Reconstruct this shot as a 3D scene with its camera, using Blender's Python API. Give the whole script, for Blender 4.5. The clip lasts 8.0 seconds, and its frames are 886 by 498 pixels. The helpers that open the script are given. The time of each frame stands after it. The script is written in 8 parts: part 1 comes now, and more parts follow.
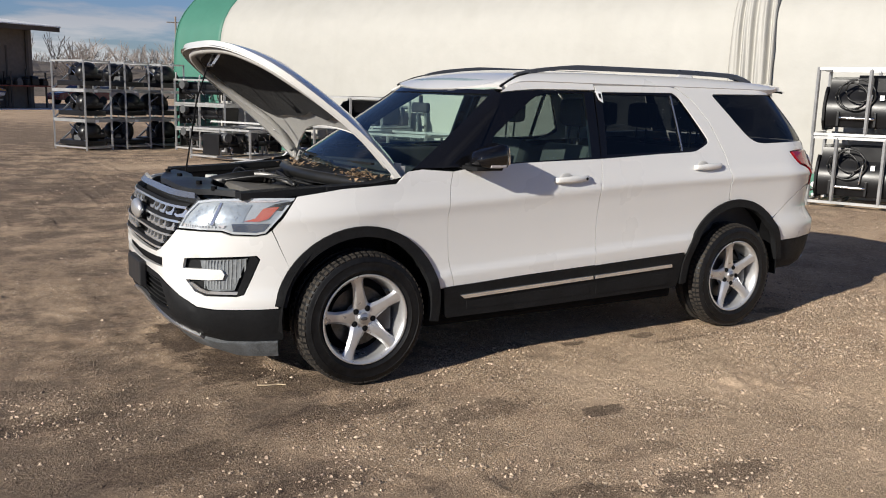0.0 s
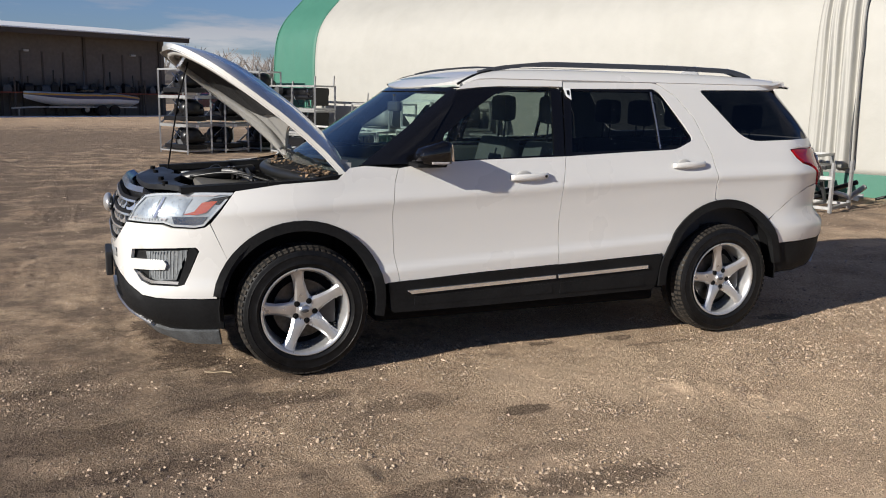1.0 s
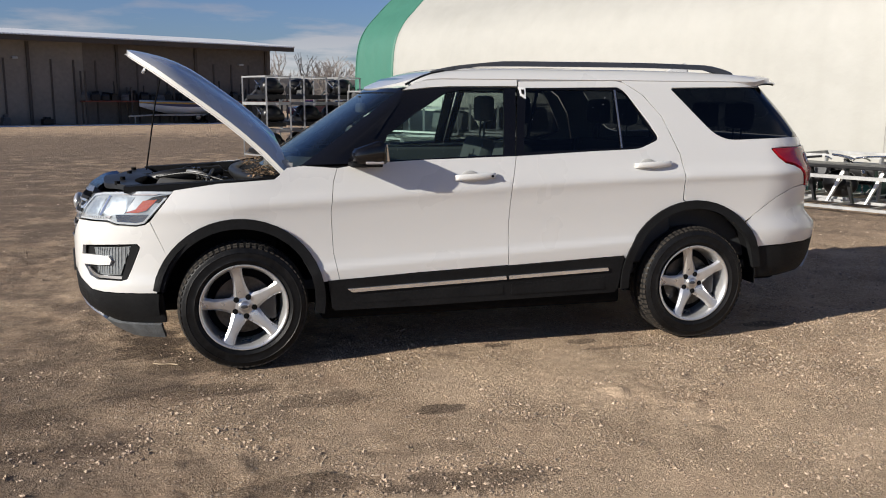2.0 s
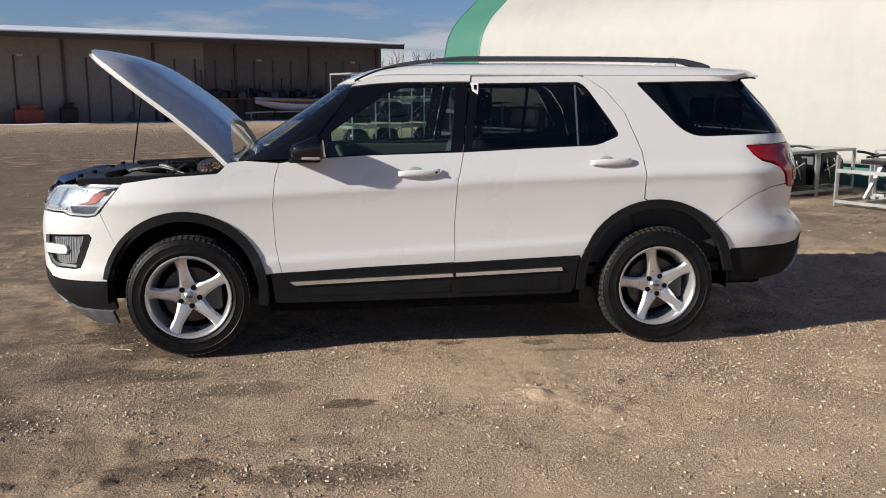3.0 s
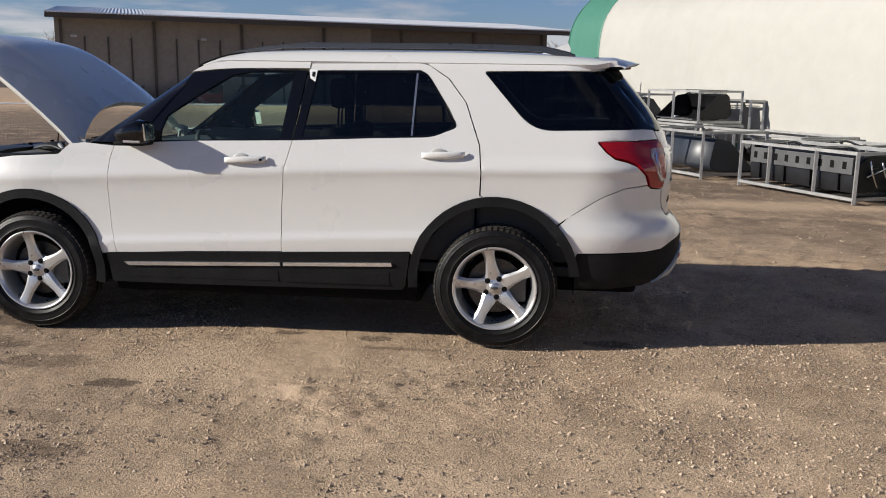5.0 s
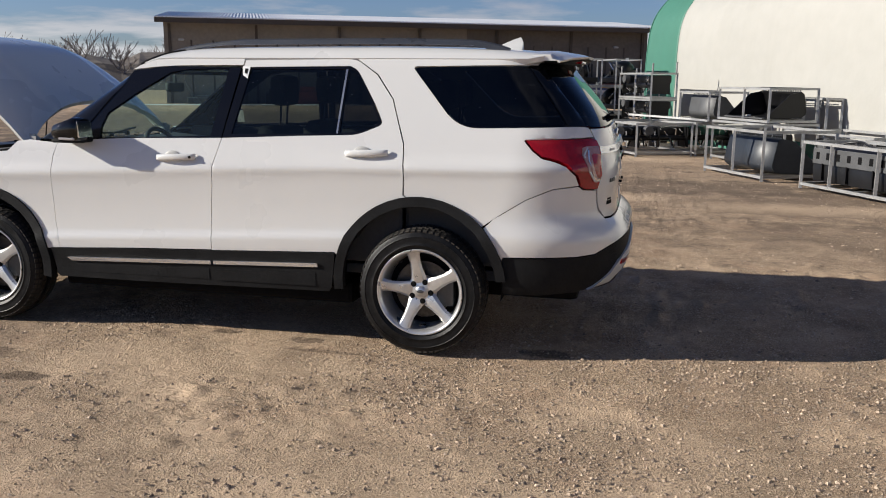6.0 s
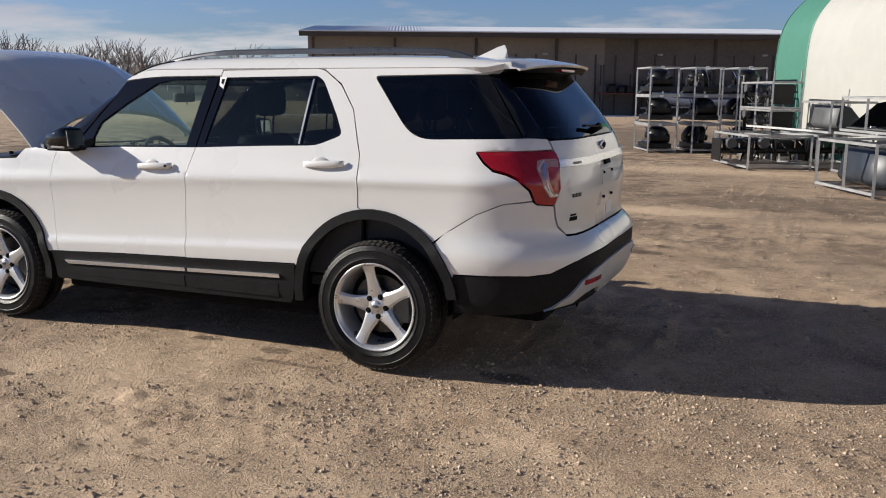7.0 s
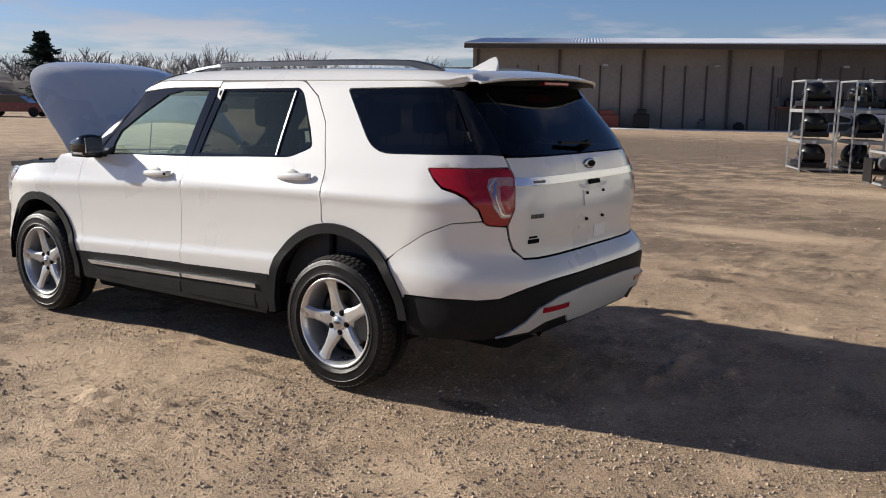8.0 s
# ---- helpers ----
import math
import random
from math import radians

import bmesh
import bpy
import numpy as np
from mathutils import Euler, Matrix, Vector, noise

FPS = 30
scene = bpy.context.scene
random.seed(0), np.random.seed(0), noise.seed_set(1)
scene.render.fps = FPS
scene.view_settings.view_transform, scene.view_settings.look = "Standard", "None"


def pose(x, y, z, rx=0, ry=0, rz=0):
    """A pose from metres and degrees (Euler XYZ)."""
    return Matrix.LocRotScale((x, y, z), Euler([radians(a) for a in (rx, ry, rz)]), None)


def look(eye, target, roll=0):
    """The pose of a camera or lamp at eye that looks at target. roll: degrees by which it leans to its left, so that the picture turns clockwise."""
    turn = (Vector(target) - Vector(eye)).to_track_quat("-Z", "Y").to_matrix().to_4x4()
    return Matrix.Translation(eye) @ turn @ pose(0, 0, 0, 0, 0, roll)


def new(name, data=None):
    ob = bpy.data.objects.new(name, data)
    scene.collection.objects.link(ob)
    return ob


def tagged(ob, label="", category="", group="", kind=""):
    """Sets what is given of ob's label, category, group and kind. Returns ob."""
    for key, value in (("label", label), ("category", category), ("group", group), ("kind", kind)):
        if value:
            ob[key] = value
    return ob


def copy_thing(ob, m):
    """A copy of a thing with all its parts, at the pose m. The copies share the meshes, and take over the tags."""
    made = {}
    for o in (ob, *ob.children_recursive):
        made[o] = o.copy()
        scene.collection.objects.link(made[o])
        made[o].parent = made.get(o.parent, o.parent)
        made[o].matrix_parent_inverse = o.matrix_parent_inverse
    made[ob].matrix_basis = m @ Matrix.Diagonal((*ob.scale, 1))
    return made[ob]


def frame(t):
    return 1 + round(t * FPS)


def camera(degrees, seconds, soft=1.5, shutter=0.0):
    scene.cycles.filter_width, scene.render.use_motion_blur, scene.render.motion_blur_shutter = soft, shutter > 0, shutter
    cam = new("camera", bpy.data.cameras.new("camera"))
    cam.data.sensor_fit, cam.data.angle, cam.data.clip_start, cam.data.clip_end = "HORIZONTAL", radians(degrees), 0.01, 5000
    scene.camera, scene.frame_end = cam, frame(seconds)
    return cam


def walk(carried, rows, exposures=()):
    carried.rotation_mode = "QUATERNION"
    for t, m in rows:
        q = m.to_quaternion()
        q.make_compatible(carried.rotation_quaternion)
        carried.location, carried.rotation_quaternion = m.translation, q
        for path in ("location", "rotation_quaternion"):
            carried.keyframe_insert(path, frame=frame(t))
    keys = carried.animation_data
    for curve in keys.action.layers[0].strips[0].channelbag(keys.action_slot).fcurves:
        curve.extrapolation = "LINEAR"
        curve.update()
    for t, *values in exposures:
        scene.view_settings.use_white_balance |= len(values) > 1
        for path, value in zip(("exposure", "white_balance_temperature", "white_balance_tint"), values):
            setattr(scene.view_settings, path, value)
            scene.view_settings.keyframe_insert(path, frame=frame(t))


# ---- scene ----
cam = camera(54.6, 8.0, 1.0)
PATH = [
    (0, (-3.368, -5.02, 1.576), (-2.366, -3.326, 1.22), 1.6),
    (0.5, (-2.915, -5.226, 1.573), (-2.049, -3.458, 1.222), 1.3),
    (1, (-2.479, -5.513, 1.556), (-1.736, -3.69, 1.205), 1.0),
    (1.5, (-2.019, -5.724, 1.54), (-1.394, -3.856, 1.195), 0.6),
    (3, (-0.5, -6.027, 1.54), (-0.277, -4.071, 1.188), 0.0),
    (3.5, (0.068, -6.114, 1.527), (0.156, -4.149, 1.167), 0.1),
    (4, (0.572, -6.033, 1.517), (0.551, -4.068, 1.143), 0.4),
    (4.5, (1.107, -5.925, 1.526), (0.992, -3.965, 1.147), 0.6),
    (5, (1.644, -5.871, 1.564), (1.438, -3.919, 1.179), 0.9),
    (6.5, (3.134, -5.271, 1.545), (2.524, -3.404, 1.167), 0.3),
    (7, (3.606, -5.02, 1.551), (2.826, -3.215, 1.185), 0.3),
    (7.5, (4.077, -4.7, 1.554), (3.12, -2.981, 1.195), 0.2),
    (8, (4.509, -4.308, 1.57), (3.375, -2.696, 1.226), 0.8),
]
walk(cam, [(t, look(eye, target, roll)) for t, eye, target, roll in PATH], [(0, -0.09), (3.5, -0.04), (6.5, 0.04), (8, 0.12)])

# ---- sky and sun: low winter sun from the car's front left ----
SUN_AZ, SUN_EL = 253.3, 22.3
world = bpy.data.worlds.new("sky")
scene.world = world
world.use_nodes = True
wn, wl = world.node_tree.nodes, world.node_tree.links
wn.clear()
sky = wn.new("ShaderNodeTexSky")
sky.sky_type, sky.sun_disc = "NISHITA", False
sky.sun_elevation, sky.sun_rotation = radians(SUN_EL), radians(SUN_AZ)
sky.air_density, sky.dust_density, sky.ozone_density = 1.0, 0.5, 2.0
wco = wn.new("ShaderNodeTexCoord")
wmap = wn.new("ShaderNodeMapping")
wmap.inputs["Scale"].default_value = (0.55, 0.55, 0.0)
wnoise = wn.new("ShaderNodeTexNoise")
wnoise.inputs["Scale"].default_value, wnoise.inputs["Detail"].default_value, wnoise.inputs["Roughness"].default_value = 1.7, 7.0, 0.55
wramp = wn.new("ShaderNodeValToRGB")
wramp.color_ramp.elements[0].position, wramp.color_ramp.elements[1].position = 0.56, 0.72
wmix = wn.new("ShaderNodeMix")
wmix.data_type = "RGBA"
wcol = wn.new("ShaderNodeMix")
wcol.data_type = "RGBA"
wcol.inputs[6].default_value, wcol.inputs[7].default_value = (7.6, 7.6, 8.9, 1), (13.5, 13.6, 14.0, 1)
wfac = wn.new("ShaderNodeMath")
wfac.operation = "MULTIPLY"
wfac.inputs[1].default_value = 0.8
wbg = wn.new("ShaderNodeBackground")
wbg.inputs["Strength"].default_value = 0.05
wout = wn.new("ShaderNodeOutputWorld")
wsep, wadd, wdiv = wn.new("ShaderNodeSeparateXYZ"), wn.new("ShaderNodeMath"), wn.new("ShaderNodeVectorMath")
wcmb = wn.new("ShaderNodeCombineXYZ")
wadd.operation, wadd.inputs[1].default_value = "ADD", 0.10
wdiv.operation = "DIVIDE"
wl.new(wco.outputs["Generated"], wsep.inputs[0])
wl.new(wsep.outputs[2], wadd.inputs[0])
for k in range(3):
    wl.new(wadd.outputs[0], wcmb.inputs[k])
wl.new(wco.outputs["Generated"], wdiv.inputs[0])
wl.new(wcmb.outputs[0], wdiv.inputs[1])
wl.new(wdiv.outputs[0], wmap.inputs["Vector"])
wl.new(wmap.outputs[0], wnoise.inputs["Vector"])
whor, wsum = wn.new("ShaderNodeMapRange"), wn.new("ShaderNodeMath")
whor.inputs["From Min"].default_value, whor.inputs["From Max"].default_value = 0.0, 0.11
whor.inputs["To Min"].default_value, whor.inputs["To Max"].default_value = 0.30, 0.0
wsum.operation = "ADD"
wl.new(wsep.outputs[2], whor.inputs["Value"])
wl.new(wnoise.outputs["Fac"], wsum.inputs[0])
wl.new(whor.outputs[0], wsum.inputs[1])
whaze = wn.new("ShaderNodeMapRange")
whaze.inputs["From Min"].default_value, whaze.inputs["From Max"].default_value = 0.10, 0.03
wl.new(wsep.outputs[2], whaze.inputs["Value"])
wl.new(whaze.outputs[0], wcol.inputs[0])
wl.new(wcol.outputs[2], wmix.inputs[7])
wl.new(wsum.outputs[0], wramp.inputs["Fac"])
wl.new(wramp.outputs["Color"], wfac.inputs[0])
wl.new(wfac.outputs[0], wmix.inputs[0])
wtint = wn.new("ShaderNodeMix")
wtint.data_type, wtint.blend_type = "RGBA", "MULTIPLY"
wtint.inputs[0].default_value = 1.0
wtint.inputs[7].default_value = (1.06, 1.27, 1.90, 1)
wl.new(sky.outputs[0], wtint.inputs[6])
wzen, wdeep = wn.new("ShaderNodeMapRange"), wn.new("ShaderNodeMix")
wzen.inputs["From Min"].default_value, wzen.inputs["From Max"].default_value = 0.15, 0.65
wdeep.data_type, wdeep.blend_type = "RGBA", "MULTIPLY"
wdeep.inputs[7].default_value = (0.70, 0.69, 0.69, 1)
wl.new(wsep.outputs[2], wzen.inputs["Value"])
wl.new(wzen.outputs[0], wdeep.inputs[0])
wl.new(wtint.outputs[2], wdeep.inputs[6])
wl.new(wdeep.outputs[2], wmix.inputs[6])
wl.new(wmix.outputs[2], wbg.inputs["Color"])
wl.new(wbg.outputs[0], wout.inputs["Surface"])
sun = new("sun", bpy.data.lights.new("sun", "SUN"))
sun.data.energy, sun.data.angle, sun.data.color = 7.0, radians(0.53), (1.0, 0.945, 0.85)
sun.matrix_world = look((-30 * math.cos(radians(SUN_EL)) * 0.958, -30 * math.cos(radians(SUN_EL)) * 0.287, 30 * math.sin(radians(SUN_EL))), (0, 0, 0))

# ---- materials ----
def material(name, color, rough=0.6, metal=0.0, vary=0.12, scale=6.0, fine=60.0, bump=0.0, bump_scale=80.0, coat=0.0, tint=None, rvary=0.1, space="Object", randomize=0.0, spec=0.5):
    """A surface with two scales of colour change, uneven gloss and fine relief."""
    m = bpy.data.materials.new(name)
    m.use_nodes = True
    n, l = m.node_tree.nodes, m.node_tree.links
    b = n["Principled BSDF"]
    co = n.new("ShaderNodeTexCoord")
    big, small = n.new("ShaderNodeTexNoise"), n.new("ShaderNodeTexNoise")
    big.inputs["Scale"].default_value, big.inputs["Detail"].default_value = scale, 4
    small.inputs["Scale"].default_value, small.inputs["Detail"].default_value = fine, 3
    for t in (big, small):
        l.new(co.outputs[space], t.inputs["Vector"])
    add = n.new("ShaderNodeMath")
    add.operation = "ADD"
    l.new(big.outputs["Fac"], add.inputs[0])
    l.new(small.outputs["Fac"], add.inputs[1])
    ramp = n.new("ShaderNodeMapRange")
    ramp.inputs["From Min"].default_value, ramp.inputs["From Max"].default_value = 0.65, 1.35
    l.new(add.outputs[0], ramp.inputs["Value"])
    mix = n.new("ShaderNodeMix")
    mix.data_type = "RGBA"
    t = tint or color
    mix.inputs[6].default_value = (*[c * (1 - vary) for c in color], 1)
    mix.inputs[7].default_value = (*[min(1, c * (1 + vary)) for c in t], 1)
    l.new(ramp.outputs[0], mix.inputs[0])
    col = mix.outputs[2]
    if randomize:
        info, hsv, rr = n.new("ShaderNodeObjectInfo"), n.new("ShaderNodeHueSaturation"), n.new("ShaderNodeMapRange")
        rr.inputs["To Min"].default_value, rr.inputs["To Max"].default_value = 1 - randomize, 1 + randomize
        l.new(info.outputs["Random"], rr.inputs["Value"])
        l.new(rr.outputs[0], hsv.inputs["Value"])
        l.new(col, hsv.inputs["Color"])
        col = hsv.outputs[0]
    l.new(col, b.inputs["Base Color"])
    rg = n.new("ShaderNodeMapRange")
    rg.inputs["To Min"].default_value, rg.inputs["To Max"].default_value = max(0.02, rough - rvary), min(1, rough + rvary)
    l.new(big.outputs["Fac"], rg.inputs["Value"])
    l.new(rg.outputs[0], b.inputs["Roughness"])
    b.inputs["Metallic"].default_value = metal
    b.inputs["Coat Weight"].default_value = coat
    b.inputs["Coat Roughness"].default_value = 0.04
    b.inputs["Specular IOR Level"].default_value = spec
    if bump:
        bt, bn = n.new("ShaderNodeTexNoise"), n.new("ShaderNodeBump")
        bt.inputs["Scale"].default_value, bt.inputs["Detail"].default_value = bump_scale, 5
        l.new(co.outputs[space], bt.inputs["Vector"])
        l.new(bt.outputs["Fac"], bn.inputs["Height"])
        bn.inputs["Strength"].default_value, bn.inputs["Distance"].default_value = bump, 0.01
        l.new(bn.outputs[0], b.inputs["Normal"])
    return m


def glass(name, tint, gloss=0.02, haze=0.0, haze_color=(0.6, 0.7, 0.7), film=0.0):
    """Tinted pane: light passes with a tint, Fresnel gloss on top, a little dust."""
    m = bpy.data.materials.new(name)
    m.use_nodes = True
    n, l = m.node_tree.nodes, m.node_tree.links
    n.clear()
    out, tr, gl, mix, fr = n.new("ShaderNodeOutputMaterial"), n.new("ShaderNodeBsdfTransparent"), n.new("ShaderNodeBsdfGlossy"), n.new("ShaderNodeMixShader"), n.new("ShaderNodeLayerWeight")
    tr.inputs["Color"].default_value = (*tint, 1)
    gl.inputs["Roughness"].default_value = gloss
    fr.inputs["Blend"].default_value = 0.5
    pw, sc = n.new("ShaderNodeMath"), n.new("ShaderNodeMath")
    pw.operation, pw.inputs[1].default_value = "POWER", 5.0
    sc.operation, sc.inputs[1].default_value, sc.inputs[2].default_value = "MULTIPLY_ADD", 0.94, 0.05
    l.new(fr.outputs["Facing"], pw.inputs[0])
    l.new(pw.outputs[0], sc.inputs[0])
    l.new(sc.outputs[0], mix.inputs[0])
    l.new(tr.outputs[0], mix.inputs[1])
    l.new(gl.outputs[0], mix.inputs[2])
    last = mix
    if film:
        fg, fm = n.new("ShaderNodeBsdfGlossy"), n.new("ShaderNodeMixShader")
        fg.inputs["Roughness"].default_value = 0.36
        fg.inputs["Color"].default_value = (0.74, 1.0, 0.94, 1)
        fm.inputs[0].default_value = film
        l.new(mix.outputs[0], fm.inputs[1])
        l.new(fg.outputs[0], fm.inputs[2])
        last = mix = fm
    if haze:
        df, mx, no, co, rp = n.new("ShaderNodeBsdfDiffuse"), n.new("ShaderNodeMixShader"), n.new("ShaderNodeTexNoise"), n.new("ShaderNodeTexCoord"), n.new("ShaderNodeMapRange")
        df.inputs["Color"].default_value = (*haze_color, 1)
        no.inputs["Scale"].default_value, no.inputs["Detail"].default_value = 9, 6
        l.new(co.outputs["Object"], no.inputs["Vector"])
        rp.inputs["From Min"].default_value, rp.inputs["From Max"].default_value = 0.35, 0.75
        rp.inputs["To Min"].default_value, rp.inputs["To Max"].default_value = haze * 0.3, haze * 1.8
        l.new(no.outputs["Fac"], rp.inputs["Value"])
        l.new(rp.outputs[0], mx.inputs[0])
        l.new(mix.outputs[0], mx.inputs[1])
        l.new(df.outputs[0], mx.inputs[2])
        last = mx
    l.new(last.outputs[0], out.inputs["Surface"])
    return m


M_PAINT = material("white_pearl_paint", (0.67, 0.663, 0.643), 0.28, vary=0.015, scale=2, fine=900, coat=0.9, rvary=0.04)
# body white made greyer, so shade under the bonnet sits in the colour
M_PAINT_SHADE = material("white_paint_greyed_as_shade", (0.42, 0.41, 0.39), 0.5, vary=0.1, scale=7)
M_FROST = material("frost", (0.8, 0.83, 0.85), 0.15, vary=0.1)
M_CLAD = material("black_textured_plastic", (0.013, 0.0133, 0.0142), 0.55, vary=0.25, scale=8, bump=0.25, bump_scale=500, spec=0.10)
M_GLOSSBLACK = material("gloss_black_trim", (0.005, 0.005, 0.006), 0.05, rvary=0.02, vary=0.1)
M_RUBBER = material("tyre_rubber", (0.008, 0.008, 0.0085), 0.42, rvary=0.30, vary=0.7, scale=7, fine=40, bump=0.2, bump_scale=200, spec=0.2)
M_TREAD = material("dusty_tread_rubber", (0.026, 0.021, 0.016), 0.9, vary=0.5, scale=14, fine=70, bump=0.3, bump_scale=150)
M_ALLOY = material("silver_alloy", (0.62, 0.62, 0.62), 0.30, metal=0.72, vary=0.06, scale=12, coat=0.3)
M_CHROME = material("chrome", (0.78, 0.78, 0.79), 0.08, metal=1.0, vary=0.03, rvary=0.04)
M_SATIN = material("satin_silver", (0.55, 0.55, 0.56), 0.28, metal=0.9, vary=0.05)
M_DARK = material("dark_inner_plastic", (0.006, 0.006, 0.0065), 0.85, vary=0.3, scale=12, spec=0.1)
M_RAIL = material("grey_roof_rail", (0.085, 0.088, 0.095), 0.30, metal=0.5, vary=0.1)
M_RAILSILVER = material("blue_grey_satin_trim", (0.30, 0.32, 0.36), 0.22, metal=0.7, vary=0.08)
M_LENSRIM = material("bright_lamp_edge", (0.55, 0.58, 0.61), 0.2, metal=0.3, vary=0.1, scale=40)
M_SKID = material("silver_painted_plastic", (0.46, 0.465, 0.47), 0.42, metal=0.1, vary=0.06)
M_NAVY = material("dark_navy_lamp_band", (0.03, 0.045, 0.08), 0.15, vary=0.15, coat=0.5)
M_GLASS_F = glass("green_tint_glass", (0.74, 0.90, 0.84), 0.012, 0.004, film=0.007)
M_GLASS_W = glass("windscreen_glass", (0.80, 0.90, 0.87), 0.012, 0.005, film=0.004)
M_GLASS_P = glass("privacy_glass", (0.20, 0.215, 0.21), 0.012, 0.001, film=0.002)
M_GLASS_R = glass("dark_rear_glass", (0.07, 0.075, 0.08), 0.012, 0.001)
M_GLASS_L = glass("clear_lens", (0.92, 0.93, 0.95), 0.05, 0.07, (0.80, 0.84, 0.86))
M_RED = material("red_tail_lens", (0.30, 0.006, 0.012), 0.1, vary=0.2, scale=20, coat=0.4)
M_REDDARK = material("dark_red_lens", (0.34, 0.012, 0.016), 0.12, vary=0.15, scale=20, coat=0.8)
M_AMBER = material("amber_lens", (0.36, 0.045, 0.008), 0.15, vary=0.1, coat=0.6)
M_LENSWHITE = material("clear_tail_lens", (0.40, 0.37, 0.37), 0.12, vary=0.15, scale=30, coat=0.8)
M_TAILCLEAR = material("smoky_clear_tail_lens", (0.36, 0.20, 0.20), 0.12, vary=0.2, scale=30, coat=0.6)
M_REFLECT = material("lamp_reflector", (0.27, 0.31, 0.35), 0.3, metal=0.45, vary=0.12, scale=60)
M_HOUSING = material("pale_lamp_housing", (0.27, 0.30, 0.33), 0.4, metal=0.2, vary=0.1, scale=30)
M_FOG = material("grey_fog_lens", (0.20, 0.215, 0.225), 0.25, metal=0.3, vary=0.2, scale=30)
M_SCUFF = material("scuffed_grey_plastic", (0.075, 0.08, 0.085), 0.6, vary=0.45, scale=14, fine=120, bump=0.4, bump_scale=60)
M_SEAT = material("grey_seat_cloth", (0.035, 0.036, 0.038), 0.85, vary=0.2, scale=20, bump=0.2)
M_CABIN = material("dark_cabin_trim", (0.03, 0.032, 0.034), 0.7, vary=0.2)
M_CABIN_L = material("beige_headliner", (0.36, 0.35, 0.33), 0.9, vary=0.1)
M_INSUL = material("black_insulation_felt", (0.014, 0.014, 0.015), 0.9, vary=0.4, scale=10, bump=0.5, bump_scale=60)
M_ENGINE = material("grey_engine_cover", (0.10, 0.095, 0.085), 0.6, vary=0.3, scale=9)
M_ALUM = material("cast_aluminium", (0.35, 0.34, 0.32), 0.45, metal=0.8, vary=0.25, scale=20)
M_LEAF = material("dry_brown_leaves", (0.14, 0.085, 0.05), 0.85, vary=0.5, scale=30, tint=(0.26, 0.18, 0.11))
M_DISC = material("brake_disc_steel", (0.09, 0.085, 0.08), 0.4, metal=0.9, vary=0.3, scale=30)
M_GALV = material("galvanised_tube", (0.40, 0.40, 0.395), 0.42, metal=0.55, vary=0.2, scale=5, fine=40, randomize=0.12)
M_BLACKSTEEL = material("black_painted_steel", (0.007, 0.007, 0.008), 0.36, rvary=0.1, vary=0.35, scale=5, bump=0.05, bump_scale=40, spec=0.35)
M_GREYSTEEL = material("dusty_grey_steel", (0.075, 0.077, 0.08), 0.5, vary=0.3, scale=4)
M_HOSE = material("black_rubber_hose", (0.012, 0.012, 0.012), 0.4, vary=0.2)
M_STEELBRIGHT = material("bright_steel", (0.6, 0.6, 0.6), 0.25, metal=1.0, vary=0.1)
M_RIBS = material("grey_ribbed_lens", (0.235, 0.25, 0.26), 0.12, vary=0.2, coat=0.5)
M_STRIP = material("bright_sill_metal", (0.72, 0.73, 0.75), 0.22, metal=0.8, vary=0.06)
M_PAPER = material("white_paper_label", (0.78, 0.78, 0.77), 0.7, vary=0.04)
M_PLATE = material("black_plate_bracket", (0.015, 0.015, 0.016), 0.5, vary=0.2)


def fabric_material(name, color, dirt):
    m = material(name, color, 0.6, vary=0.045, scale=0.35, fine=3.5, bump=0.25, bump_scale=1.2)
    n, l = m.node_tree.nodes, m.node_tree.links
    b = n["Principled BSDF"]
    bn = [q for q in n if q.type == "BUMP"][0]
    bn.inputs["Distance"].default_value = 0.12
    src = b.inputs["Base Color"].links[0].from_socket
    co, mp, no, mr, mx = n.new("ShaderNodeTexCoord"), n.new("ShaderNodeMapping"), n.new("ShaderNodeTexNoise"), n.new("ShaderNodeMapRange"), n.new("ShaderNodeMix")
    mp.inputs["Scale"].default_value = (1.2, 1.2, 0.12)
    no.inputs["Scale"].default_value, no.inputs["Detail"].default_value = 1.6, 6
    mr.inputs["From Min"].default_value, mr.inputs["From Max"].default_value = 0.5, 0.8
    mr.inputs["To Max"].default_value = 0.35
    mx.data_type = "RGBA"
    mx.inputs[7].default_value = (*dirt, 1)
    l.new(co.outputs["Object"], mp.inputs["Vector"])
    l.new(mp.outputs[0], no.inputs["Vector"])
    l.new(no.outputs["Fac"], mr.inputs["Value"])
    l.new(mr.outputs[0], mx.inputs[0])
    l.new(src, mx.inputs[6])
    l.new(mx.outputs[2], b.inputs["Base Color"])
    return m


M_FABRIC = fabric_material("white_tarp_fabric", (0.375, 0.366, 0.336), (0.315, 0.305, 0.27))
M_GREEN = fabric_material("green_tarp_fabric", (0.045, 0.165, 0.118), (0.04, 0.135, 0.095))
M_SHEDWALL = material("beige_shed_metal", (0.225, 0.20, 0.17), 0.65, vary=0.14, scale=0.6, fine=5)
M_SHEDBROWN = material("dark_brown_wall_stretch", (0.125, 0.108, 0.092), 0.65, vary=0.2, scale=0.6, fine=5)
M_SHEDDARK = material("brown_shed_trim", (0.07, 0.058, 0.048), 0.7, vary=0.25, scale=2)
M_SHEDROOF = material("galvanised_roof_sheet", (0.72, 0.73, 0.74), 0.35, metal=0.4, vary=0.1, scale=0.5)
